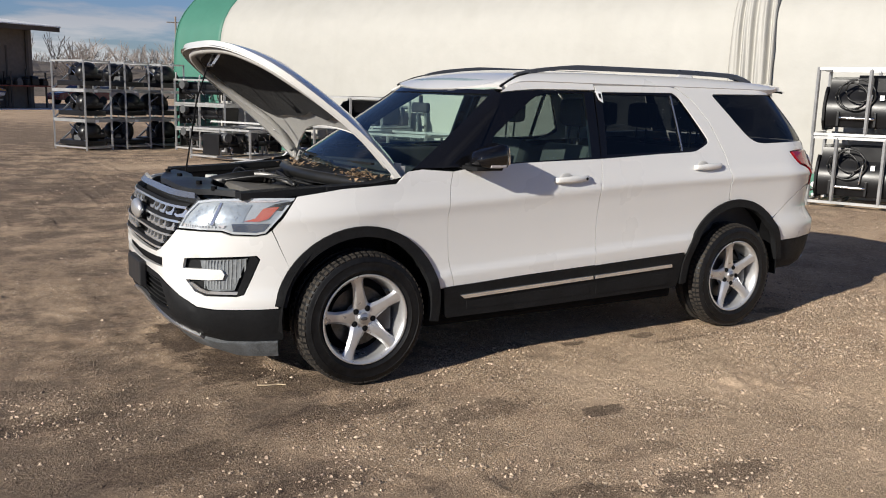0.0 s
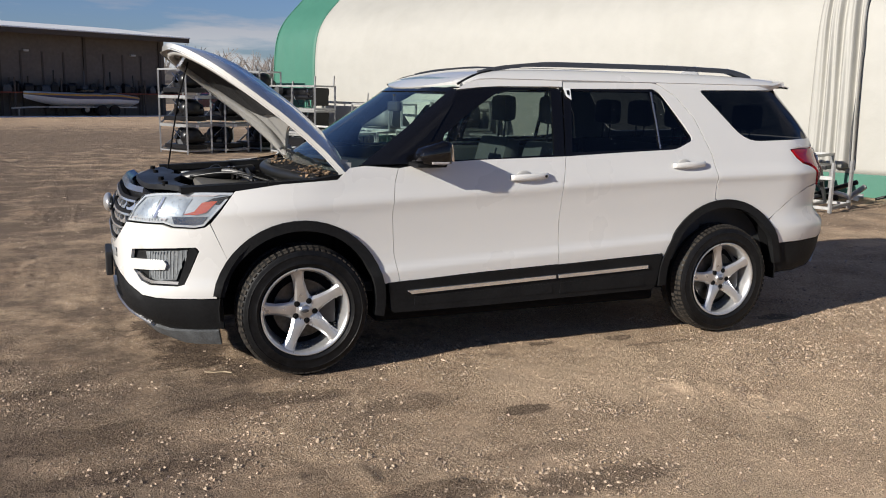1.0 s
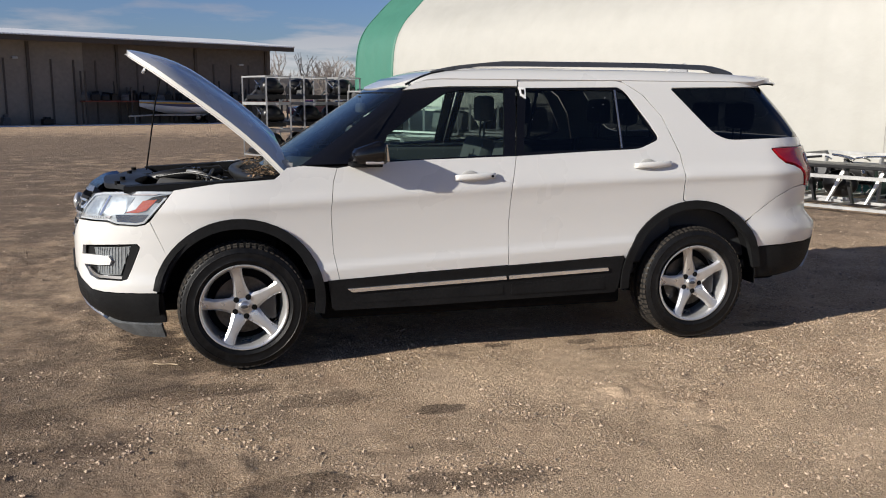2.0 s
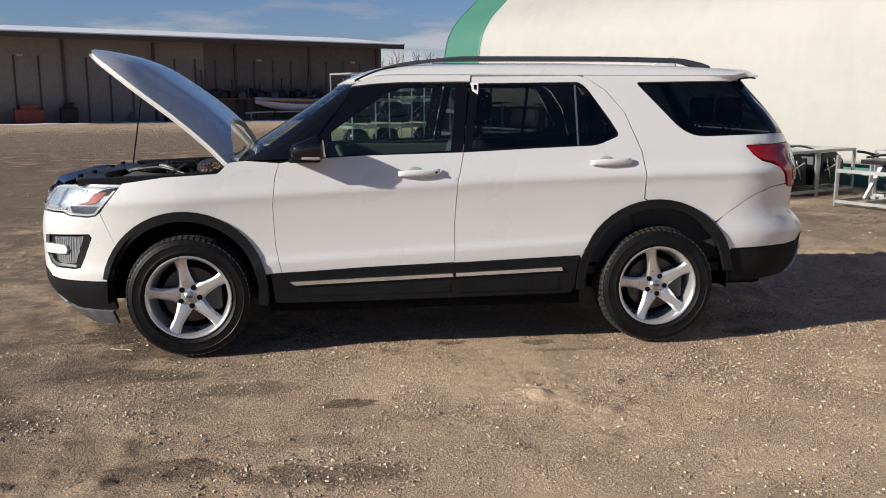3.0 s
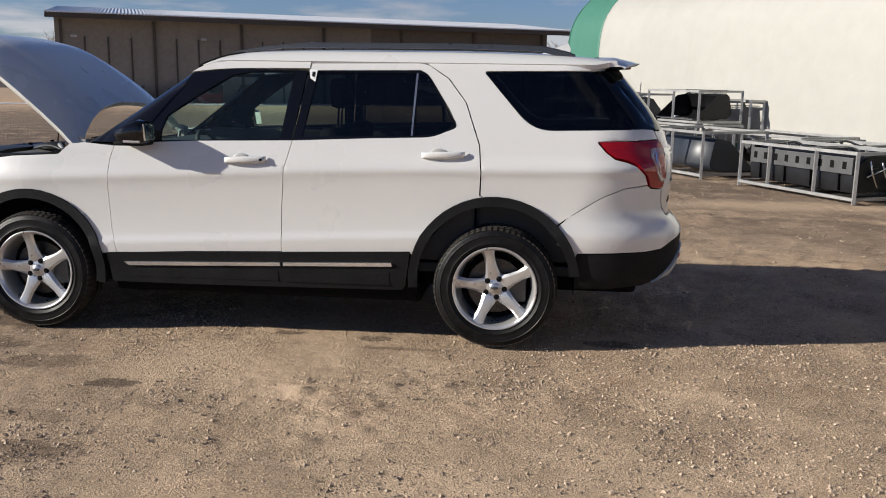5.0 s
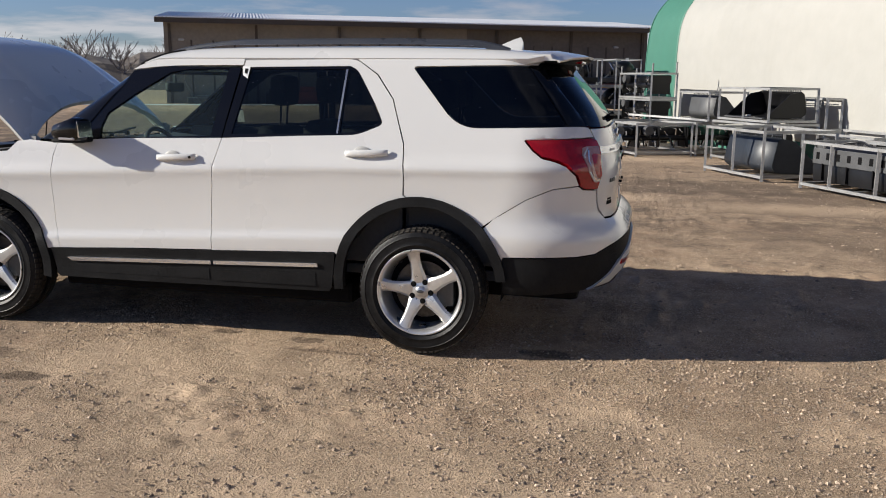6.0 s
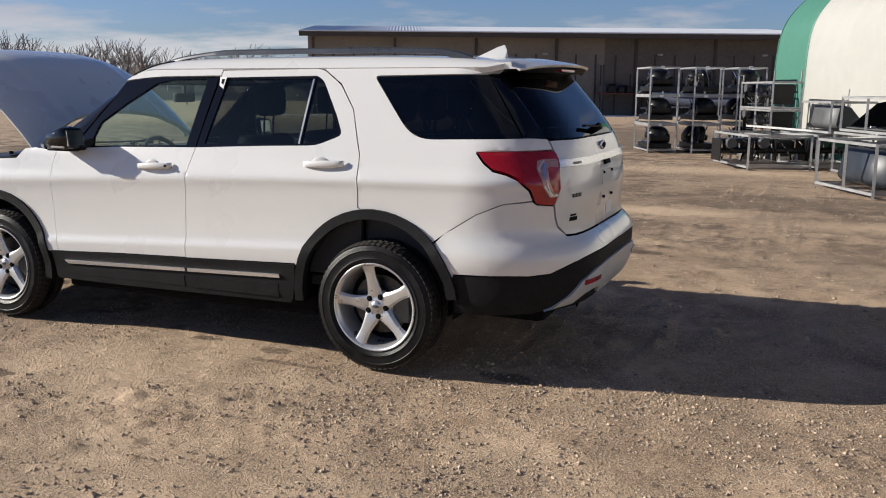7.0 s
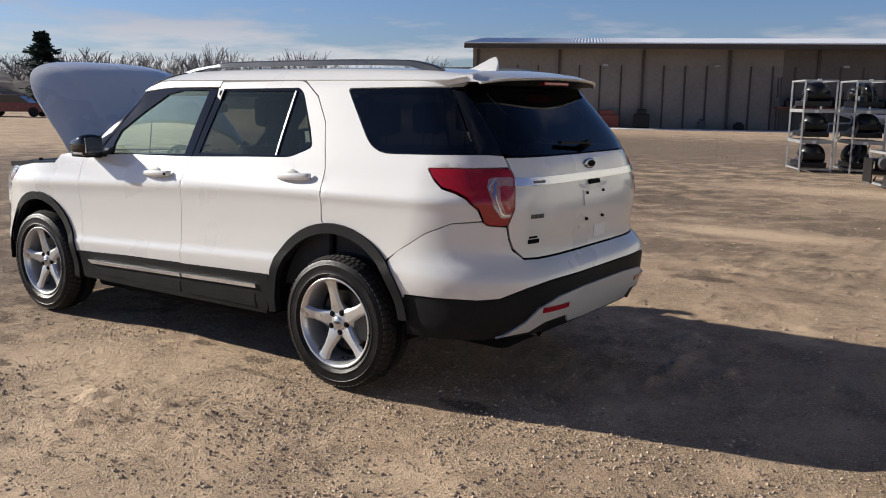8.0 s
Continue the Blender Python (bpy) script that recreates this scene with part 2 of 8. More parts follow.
M_SNOW = material("thin_snow_strip", (0.75, 0.77, 0.80), 0.8, vary=0.15, scale=2, fine=12, bump=0.5, bump_scale=10)
M_BUCKET = material("dark_navy_steel", (0.022, 0.027, 0.036), 0.42, vary=0.3, scale=4)
M_SATINBLACK = material("satin_black_cover", (0.02, 0.0205, 0.022), 0.42, vary=0.25, scale=9)
# bark, woods and needles paler than life: distance haze in their colour
M_BARK = material("hazed_branch_bark", (0.21, 0.175, 0.15), 0.9, vary=0.3)
M_WOODS = material("hazy_grey_brown_branches", (0.20, 0.175, 0.16), 0.95, vary=0.2, scale=0.2, fine=2)
M_NEEDLE = material("hazed_green_needles", (0.045, 0.07, 0.045), 0.9, vary=0.4, scale=2)


def ground_material():
    m = bpy.data.materials.new("brown_gravel_dirt")
    m.use_nodes = True
    n, l = m.node_tree.nodes, m.node_tree.links
    b = n["Principled BSDF"]
    co = n.new("ShaderNodeTexCoord")

    def tex(scale, detail=4, rough=0.55):
        t = n.new("ShaderNodeTexNoise")
        t.inputs["Scale"].default_value, t.inputs["Detail"].default_value, t.inputs["Roughness"].default_value = scale, detail, rough
        l.new(co.outputs["Object"], t.inputs["Vector"])
        return t.outputs["Fac"]

    def rng(v, a, c, lo=0.0, hi=1.0):
        t = n.new("ShaderNodeMapRange")
        for k, q in (("From Min", a), ("From Max", c), ("To Min", lo), ("To Max", hi)):
            t.inputs[k].default_value = q
        l.new(v, t.inputs["Value"])
        return t.outputs[0]

    def mixc(f, a, c):
        t = n.new("ShaderNodeMix")
        t.data_type = "RGBA"
        for s, v in ((0, f), (6, a), (7, c)):
            if isinstance(v, tuple):
                t.inputs[s].default_value = (*v, 1)
            else:
                l.new(v, t.inputs[s])
        return t.outputs[2]

    def math_(op, a, c):
        t = n.new("ShaderNodeMath")
        t.operation = op
        for i, v in enumerate((a, c)):
            if isinstance(v, (int, float)):
                t.inputs[i].default_value = v
            else:
                l.new(v, t.inputs[i])
        return t.outputs[0]

    mp = n.new("ShaderNodeMapping")
    mp.inputs["Rotation"].default_value = (0, 0, radians(-24))
    mp.inputs["Scale"].default_value = (0.25, 1.0, 1.0)
    l.new(co.outputs["Object"], mp.inputs["Vector"])
    trk = n.new("ShaderNodeTexNoise")
    trk.inputs["Scale"].default_value, trk.inputs["Detail"].default_value = 0.9, 6
    l.new(mp.outputs[0], trk.inputs["Vector"])
    base = mixc(rng(tex(0.55, 8, 0.62), 0.36, 0.66), (0.485, 0.352, 0.236), (0.655, 0.482, 0.325))
    base = mixc(rng(tex(1.3, 9, 0.7), 0.50, 0.68, 0, 0.5), base, (0.37, 0.225, 0.14))
    base = mixc(rng(trk.outputs["Fac"], 0.52, 0.70, 0, 0.35), base, (0.40, 0.275, 0.19))
    coarse = rng(tex(1.7, 8, 0.68), 0.38, 0.58, 0.30, 1.0)
    base = mixc(rng(tex(5, 9, 0.72), 0.50, 0.66, 0, 0.35), base, (0.34, 0.24, 0.165))
    base = mixc(math_("MULTIPLY", rng(tex(30, 7, 0.8), 0.50, 0.64, 0, 0.75), coarse), base, (0.27, 0.185, 0.125))
    base = mixc(math_("MULTIPLY", rng(tex(75, 4, 0.75), 0.53, 0.66, 0, 0.85), coarse), base, (0.74, 0.585, 0.43))
    base = mixc(math_("MULTIPLY", rng(tex(150, 3, 0.75), 0.53, 0.62, 0, 0.85), coarse), base, (0.15, 0.105, 0.072))
    vor = n.new("ShaderNodeTexVoronoi")
    vor.inputs["Scale"].default_value, vor.inputs["Randomness"].default_value = 42, 1.0
    l.new(co.outputs["Object"], vor.inputs["Vector"])
    peb = math_("MULTIPLY", rng(vor.outputs["Distance"], 0.34, 0.20), rng(tex(3.3, 5, 0.65), 0.42, 0.56))
    sep = n.new("ShaderNodeSeparateColor")
    l.new(vor.outputs["Color"], sep.inputs[0])
    peb = math_("MULTIPLY", peb, rng(sep.outputs[0], 0.60, 0.68))
    grit = n.new("ShaderNodeTexVoronoi")
    grit.inputs["Scale"].default_value, grit.inputs["Randomness"].default_value = 95, 1.0
    l.new(co.outputs["Object"], grit.inputs["Vector"])
    gmask = math_("MULTIPLY", rng(tex(2.1, 6, 0.65), 0.36, 0.56, 0.2, 1.0), coarse)
    gsep = n.new("ShaderNodeSeparateColor")
    l.new(grit.outputs["Color"], gsep.inputs[0])
    # gaps between grit grains darkened: crevice shade put into the colour
    base = mixc(math_("MULTIPLY", rng(grit.outputs["Distance"], 0.44, 0.60, 0, 0.45), gmask), base, (0.18, 0.12, 0.078))
    base = mixc(math_("MULTIPLY", math_("MULTIPLY", rng(gsep.outputs[1], 0.66, 0.86, 0, 0.8), rng(grit.outputs["Distance"], 0.42, 0.30)), gmask), base, (0.80, 0.67, 0.52))
    base = mixc(peb, base, (0.66, 0.55, 0.44))
    # damp and dry patches with ragged edges
    geo = n.new("ShaderNodeSeparateXYZ")
    l.new(co.outputs["Object"], geo.inputs[0])
    wob = rng(tex(6.5, 10, 0.78), 0.3, 0.7, -0.55, 0.55)
    wide = rng(tex(1.6, 10, 0.72), 0.3, 0.7, -0.6, 0.6)
    speckle = rng(tex(60, 5, 0.8), 0.40, 0.56, 0.6, 1.0)
    grain = rng(tex(60, 5, 0.8), 0.40, 0.56, 0.72, 1.0)
    for cx, cy, rx, ry, k, hue in PATCHES:
        dx = math_("DIVIDE", math_("SUBTRACT", geo.outputs[0], cx), rx)
        dy = math_("DIVIDE", math_("SUBTRACT", geo.outputs[1], cy), ry)
        big = rx > 0.9
        d = math_("ADD", math_("SQRT", math_("ADD", math_("MULTIPLY", dx, dx), math_("MULTIPLY", dy, dy)), 0), wide if big else wob)
        base = mixc(math_("MULTIPLY", rng(d, 1.15, 0.55, 0, k) if big else rng(d, 1.0, 0.75, 0, k), grain if big else speckle), base, HUES[hue])
    l.new(base, b.inputs["Base Color"])
    b.inputs["Roughness"].default_value = 0.92
    b.inputs["Specular IOR Level"].default_value = 0.2
    h = math_("ADD", math_("MULTIPLY", math_("MULTIPLY", tex(42, 7, 0.85), 2.8), coarse), math_("MULTIPLY", tex(9, 7, 0.8), 2.0))
    h = math_("ADD", h, math_("MULTIPLY", peb, 1.3))
    h = math_("ADD", h, math_("MULTIPLY", math_("MULTIPLY", rng(grit.outputs["Distance"], 0.60, 0.10), gmask), 0.7))
    bn = n.new("ShaderNodeBump")
    bn.inputs["Strength"].default_value, bn.inputs["Distance"].default_value = 1.0, 0.010
    l.new(h, bn.inputs["Height"])
    l.new(bn.outputs[0], b.inputs["Normal"])
    return m


HUES = {"wet": (0.075, 0.052, 0.038), "damp": (0.145, 0.108, 0.081), "dry": (0.67, 0.50, 0.345)}
PATCHES = [
    (-4.5, -1.6, 3.3, 3.2, 0.75, "damp"), (-9.5, 8.5, 10.5, 11.0, 0.95, "damp"), (-9, 24, 18, 12, 0.85, "damp"), (3.4, 8.0, 3.0, 1.0, 0.7, "damp"), (5.5, 3.6, 3.4, 1.3, 0.5, "damp"),
    (2.0, 9.5, 6.0, 6.5, 0.35, "damp"), (6.4, 6.6, 3.6, 2.8, 0.55, "damp"), (1.0, 4.9, 1.8, 0.7, 0.6, "damp"), (-1.0, 9.0, 2.2, 1.2, 0.6, "damp"), (1.7, 6.4, 1.3, 0.45, 0.8, "dry"), (1.6, 12.6, 2.4, 0.9, 0.7, "dry"), (4.8, 5.9, 1.8, 0.5, 0.6, "dry"), (1.6, -2.9, 3.2, 1.3, 0.45, "dry"), (0.5, -1.5, 1.3, 0.4, 0.5, "dry"),
    (-0.50, -1.84, 0.15, 0.075, 0.8, "wet"), (0.16, -0.79, 0.10, 0.045, 0.8, "wet"), (0.70, -0.84, 0.13, 0.05, 0.75, "wet"), (0.95, -1.02, 0.32, 0.035, 0.5, "wet"),
    (-2.12, 0.35, 0.20, 0.40, 0.85, "wet"), (-1.98, -0.30, 0.24, 0.36, 0.85, "wet"), (-1.72, -0.80, 0.34, 0.22, 0.6, "wet"), (-1.70, -1.25, 0.45, 0.13, 0.6, "wet"), (-1.05, -1.55, 0.30, 0.12, 0.5, "wet"),
    (-0.58, -2.67, 0.40, 0.13, 0.65, "wet"), (-1.30, -2.58, 0.35, 0.12, 0.6, "wet"), (-2.60, -1.50, 0.40, 0.18, 0.6, "wet"), (-3.05, -0.80, 0.35, 0.12, 0.6, "wet"), (-2.40, -1.95, 0.50, 0.10, 0.6, "wet"), (-0.72, -2.30, 0.25, 0.08, 0.4, "wet"),
    (2.15, -0.72, 0.22, 0.07, 0.8, "wet"), (2.05, 3.30, 0.30, 0.14, 0.7, "wet"),
]
M_GROUND = ground_material()
M_STONE = material("small_loose_stones", (0.34, 0.245, 0.17), 0.9, vary=0.25, scale=25, fine=200, tint=(0.50, 0.39, 0.29))
sn, sl = M_STONE.node_tree.nodes, M_STONE.node_tree.links
s_geo, s_hsv, s_rng = sn.new("ShaderNodeNewGeometry"), sn.new("ShaderNodeHueSaturation"), sn.new("ShaderNodeMapRange")
s_rng.inputs["To Min"].default_value, s_rng.inputs["To Max"].default_value = 0.45, 1.35
sl.new(s_geo.outputs["Random Per Island"], s_rng.inputs["Value"])
sl.new(s_rng.outputs[0], s_hsv.inputs["Value"])
s_base = sn["Principled BSDF"].inputs["Base Color"]
sl.new(s_base.links[0].from_socket, s_hsv.inputs["Color"])
sl.new(s_hsv.outputs[0], s_base)

# ---- mesh helpers ----
from mathutils.geometry import delaunay_2d_cdt


def finish(ob, mat, smooth=True):
    ob.data.materials.append(mat)
    if smooth:
        for p in ob.data.polygons:
            p.use_smooth = True
    return ob


def part(name, bm, mat, parent=None, label="", smooth=False, angle=None):
    """Links a bmesh as one mesh object under a thing or part."""
    bmesh.ops.recalc_face_normals(bm, faces=bm.faces)
    me = bpy.data.meshes.new(name)
    bm.to_mesh(me)
    bm.free()
    ob = new(name, me)
    finish(ob, mat, smooth or angle is not None)
    if angle is not None:
        me.set_sharp_from_angle(angle=radians(angle))
    if parent is not None:
        ob.parent = parent
    if label:
        tagged(ob, label)
    return ob


def raw(name, verts, faces, mat, parent=None, label="", smooth=False, angle=None):
    me = bpy.data.meshes.new(name)
    me.from_pydata([tuple(v) for v in verts], [], faces)
    me.update()
    ob = new(name, me)
    finish(ob, mat, smooth or angle is not None)
    if angle is not None:
        me.set_sharp_from_angle(angle=radians(angle))
    if parent is not None:
        ob.parent = parent
    if label:
        tagged(ob, label)
    return ob


def thing(name, label, category, at=(0, 0, 0), rz=0, group=""):
    ob = new(name)
    ob.matrix_world = pose(*at, 0, 0, rz)
    return tagged(ob, label, category, group)


def add_box(bm, lo, hi, bevel=0.0, m=None):
    r = bmesh.ops.create_cube(bm, size=1)
    v = r["verts"]
    for q in v:
        q.co = Vector([(lo[i] + hi[i]) / 2 + q.co[i] * (hi[i] - lo[i]) for i in range(3)])
    if bevel:
        e = list({e for q in v for e in q.link_edges})
        r = bmesh.ops.bevel(bm, geom=e, offset=bevel, segments=2, affect="EDGES", profile=0.6)
        v = list({q for f in r["faces"] for q in f.verts} | {q for q in v if q.is_valid})
    if m is not None:
        bmesh.ops.transform(bm, matrix=m, verts=v)
    return v


def box(lo, hi, bevel=0.0, m=None):
    bm = bmesh.new()
    add_box(bm, lo, hi, bevel, m)
    return bm


def add_tube(bm, a, b, r, n=8, r2=None, cap=True):
    a, b = Vector(a), Vector(b)
    q = (b - a).to_track_quat("Z", "Y").to_matrix().to_4x4()
    res = bmesh.ops.create_cone(bm, cap_ends=cap, segments=n, radius1=r, radius2=r if r2 is None else r2, depth=(b - a).length)
    bmesh.ops.transform(bm, matrix=Matrix.Translation((a + b) / 2) @ q, verts=res["verts"])


def add_bar(bm, a, b, w, h=None, up=(0, 0, 1)):
    """A square tube from a to b."""
    a, b, h = Vector(a), Vector(b), h or w
    z = (b - a).normalized()
    x = Vector(up).cross(z)
    if x.length < 1e-4:
        x = Vector((1, 0, 0)).cross(z)
    x.normalize()
    y = z.cross(x)
    v = [bm.verts.new(p + x * sx * w / 2 + y * sy * h / 2) for p in (a, b) for sx, sy in ((-1, -1), (1, -1), (1, 1), (-1, 1))]
    for f in ((3, 2, 1, 0), (4, 5, 6, 7), (0, 1, 5, 4), (1, 2, 6, 5), (2, 3, 7, 6), (3, 0, 4, 7)):
        bm.faces.new([v[i] for i in f])


def sweep(pts, r, n=8, bm=None, steps=6, taper=None):
    """A round hose along a smooth line through the points."""
    bm = bm or bmesh.new()
    p = [Vector(q) for q in pts]
    line = []
    for i in range(len(p) - 1):
        a, b, c, d = p[max(0, i - 1)], p[i], p[i + 1], p[min(len(p) - 1, i + 2)]
        for k in range(steps):
            t = k / steps
            line.append(0.5 * ((2 * b) + (c - a) * t + (2 * a - 5 * b + 4 * c - d) * t * t + (3 * b - a - 3 * c + d) * t ** 3))
    line.append(p[-1])
    rings = []
    for i, q in enumerate(line):
        t = (line[min(i + 1, len(line) - 1)] - line[max(i - 1, 0)]).normalized()
        x = t.cross(Vector((0.31, 0.17, 0.93))).normalized()
        y = t.cross(x)
        rr = r if taper is None else r * (1 + (taper - 1) * i / (len(line) - 1))
        rings.append([bm.verts.new(q + (x * math.cos(a) + y * math.sin(a)) * rr) for a in [2 * math.pi * k / n for k in range(n)]])
    for a, b in zip(rings, rings[1:]):
        for k in range(n):
            bm.faces.new((a[k], a[(k + 1) % n], b[(k + 1) % n], b[k]))
    bm.faces.new(rings[0][::-1])
    bm.faces.new(rings[-1])
    return bm


def lathe(profile, n=48, bm=None, axis="y"):
    """Turns (radius, along) pairs round the y axis."""
    bm = bm or bmesh.new()
    rings = []
    for r, a in profile:
        rings.append([bm.verts.new((r * math.cos(2 * math.pi * k / n), a, r * math.sin(2 * math.pi * k / n))) for k in range(n)])
    for p, q in zip(rings, rings[1:]):
        for k in range(n):
            bm.faces.new((p[k], p[(k + 1) % n], q[(k + 1) % n], q[k]))
    return bm


def prism(outline, y0, y1, bm=None, m=None):
    """A plate: outline in (x, z), from y0 to y1."""
    bm = bm or bmesh.new()
    a = [bm.verts.new((x, y0, z)) for x, z in outline]
    b = [bm.verts.new((x, y1, z)) for x, z in outline]
    k = len(a)
    bm.faces.new(a)
    bm.faces.new(b[::-1])
    for i in range(k):
        bm.faces.new((a[i], b[i], b[(i + 1) % k], a[(i + 1) % k]))
    if m is not None:
        bmesh.ops.transform(bm, matrix=m, verts=a + b)
    return bm


def inside(x, y, poly):
    c, j = False, len(poly) - 1
    for i in range(len(poly)):
        (xi, yi), (xj, yj) = poly[i], poly[j]
        if (yi > y) != (yj > y) and x < (xj - xi) * (y - yi) / (yj - yi) + xi:
            c = not c
        j = i
    return c


def area2(p):
    return sum(a[0] * b[1] - b[0] * a[1] for a, b in zip(p, p[1:] + p[:1]))


def rounded(pts, seg=0.07, closed=True):
    """A closed outline from (x, z) or (x, z, radius) corners, with long edges divided."""
    n, out = len(pts), []
    for i in range(n):
        p = Vector(pts[i][:2])
        r = pts[i][2] if len(pts[i]) > 2 else 0
        if r:
            a, b = Vector(pts[i - 1][:2]) - p, Vector(pts[(i + 1) % n][:2]) - p
            p0, p1 = p + a.normalized() * min(r, a.length * 0.49), p + b.normalized() * min(r, b.length * 0.49)
            for k in range(7):
                t = k / 6
                out.append((1 - t) ** 2 * p0 + 2 * t * (1 - t) * p + t * t * p1)
        else:
            out.append(p)
    fine = []
    for a, b in zip(out, out[1:] + out[:1] if closed else out[1:]):
        k = max(1, math.ceil((b - a).length / seg))
        fine += [tuple(a.lerp(b, j / k)) for j in range(k)]
    return fine if closed else fine + [tuple(out[-1])]


def shrink(poly, g):
    s = 1 if area2(poly) > 0 else -1
    out, n = [], len(poly)
    for i in range(n):
        a, p, b = (Vector(poly[j]) for j in (i - 1, i, (i + 1) % n))
        e1, e2 = (p - a).normalized(), (b - p).normalized()
        m = Vector((-(e1.y + e2.y), e1.x + e2.x))
        if m.length < 1e-6:
            out.append(tuple(p))
            continue
        m.normalize()
        c = max(0.35, m.dot(Vector((-e1.y, e1.x))))
        out.append(tuple(p + m * s * g / c))
    return out


def fill(outer, holes=(), h=0.06):
    """Triangles of an outline with holes, with points inside it about h apart."""
    loops = [outer, *holes]
    pts, edges = [], []
    for lp in loops:
        k = len(pts)
        pts += [Vector(p) for p in lp]
        edges += [(k + i, k + (i + 1) % len(lp)) for i in range(len(lp))]
    nb = len(pts)
    xs, ys = [p[0] for p in outer], [p[1] for p in outer]
    arr = np.array([p[:] for p in pts])
    i = 0
    y = min(ys) + h / 2
    while y < max(ys):
        x = min(xs) + (h / 2 if i % 2 else h * 0.9)
        while x < max(xs):
            if inside(x, y, outer) and not any(inside(x, y, q) for q in holes) and np.min(np.hypot(arr[:, 0] - x, arr[:, 1] - y)) > h * 0.45:
                pts.append(Vector((x, y)))
            x += h
        y += h * 0.87
        i += 1
    v, e, f, ov, oe, of = delaunay_2d_cdt(pts, edges, [], 0, 1e-6)
    tri = []
    for t in f:
        cx, cy = sum(v[k][0] for k in t) / 3, sum(v[k][1] for k in t) / 3
        if inside(cx, cy, outer) and not any(inside(cx, cy, q) for q in holes):
            tri.append(tuple(t) if area2([tuple(v[k]) for k in t]) > 0 else tuple(t)[::-1])
    cnt = {}
    for t in tri:
        for a, b in ((t[0], t[1]), (t[1], t[2]), (t[2], t[0])):
            cnt[(a, b)] = 1
    rim = [(a, b) for a, b in cnt if (b, a) not in cnt]
    return [tuple(q) for q in v], tri, rim


def skin(surf, outer, holes=(), h=0.06, off=0.0, thick=0.02, gap=0.0, bead=0.0):
    """A panel on a surface: surf(u, v) gives the place and the outward normal."""
    if gap:
        outer, holes = shrink(outer, gap), [shrink(q, -gap) for q in holes]
    v, tri, rim = fill(outer, holes, h)
    ps = [surf(*q) for q in v]
    verts = [p + nrm * off for p, nrm in ps]
    faces = list(tri)
    if thick:
        used = sorted({k for e in rim for k in e})
        base, low = {}, {}
        for k in used:
            base[k] = len(verts)
            verts.append(ps[k][0] + ps[k][1] * off)
            low[k] = len(verts)
            verts.append(ps[k][0] + ps[k][1] * (off - thick))
        faces += [(base[b], base[a], low[a], low[b]) for a, b in rim]
    return verts, faces


def flip_y(vf):
    v, f = vf
    return [Vector((p.x, -p.y, p.z)) for p in v], [t[::-1] for t in f]

# ---- ground: one sheet to the horizon ----
def axis_steps(lo, hi, step, far):
    a = list(np.arange(lo, hi + step / 2, step))
    s, x = step, hi
    while x < far:
        s *= 1.28
        x += s
        a.append(x)
    s, x = step, lo
    while x > -far:
        s *= 1.28
        x -= s
        a.insert(0, x)
    return a


def ground_height(x, y):
    near = 1 / (1 + max(0, math.hypot(x - 1, y) - 9) ** 2 * 0.02) * min(1.0, max(0.0, (y + 6.5) / 1.6))
    if near <= 0:
        return -0.008
    rough = min(1.0, max(0.12, 0.5 + 1.3 * noise.noise((x * 0.55, y * 0.55, 11))))
    h = noise.noise((x * 0.7, y * 0.7, 0)) * 0.010 + noise.noise((x * 2.6, y * 2.6, 5)) * 0.005
    clod = max(0, noise.noise((x * 7, y * 11, 9)) - 0.05) * 0.042 + max(0, noise.noise((x * 15, y * 22, 2))) * 0.022
    rut = 0.016 * noise.noise((x * 0.9 + y * 0.3, (y - 0.32 * x) * 5.5, 21))
    return (h + rough * (clod + rut)) * near - 0.008


def build_ground():
    xs = axis_steps(-4.8, 7.2, 0.026, 900)
    ys = [y for y in axis_steps(-4.8, -0.3, 0.022, 900) if y <= -0.29]
    back = axis_steps(-0.25, 4.0, 0.06, 900)
    ys += back[back.index(-0.25):]
    verts = [(x, y, ground_height(x, y)) for y in ys for x in xs]
    n = len(xs)
    faces = [(j * n + i, j * n + i + 1, (j + 1) * n + i + 1, (j + 1) * n + i) for j in range(len(ys) - 1) for i in range(n - 1)]
    tagged(raw("ground", verts, faces, M_GROUND, smooth=True), "brown gravel and dirt yard with damp stains", "ground", kind="structure")


build_ground()


def scatter(name, mat, label, category, count, area, size, seed, bare, shape, tri, flat=0.75, sink=0.25):
    """Many small lumps lying on the ground, thick in some patches and thin in others."""
    rnd = random.Random(seed)
    verts, faces = [], []
    for i in range(count):
        x, y = rnd.uniform(area[0], area[1]), rnd.uniform(area[2], area[3])
        d = noise.noise((x * 0.8, y * 1.1, seed)) + 0.8 * noise.noise((x * 3.1, y * 4.2, seed + 3)) + 0.20 * min(1.6, max(-1, x - 1))
        if d + rnd.uniform(-0.55, 0.55) < bare:
            continue
        s = size[0] + size[1] * rnd.random() ** 6
        a = rnd.uniform(0, 6.3)
        ca, sa = s * math.cos(a), s * math.sin(a)
        k, z = len(verts), ground_height(x, y)
        for px, py, pz in shape:
            j = rnd.uniform(0.65, 1.25)
            verts.append((x + j * (px * ca - 0.75 * py * sa), y + j * (px * sa + 0.75 * py * ca), z + s * (pz * flat + sink) * j))
        faces += [(k + p, k + q, k + r) for p, q, r in tri]
    tagged(raw(name, verts, faces, mat), label, category, kind="stuff")


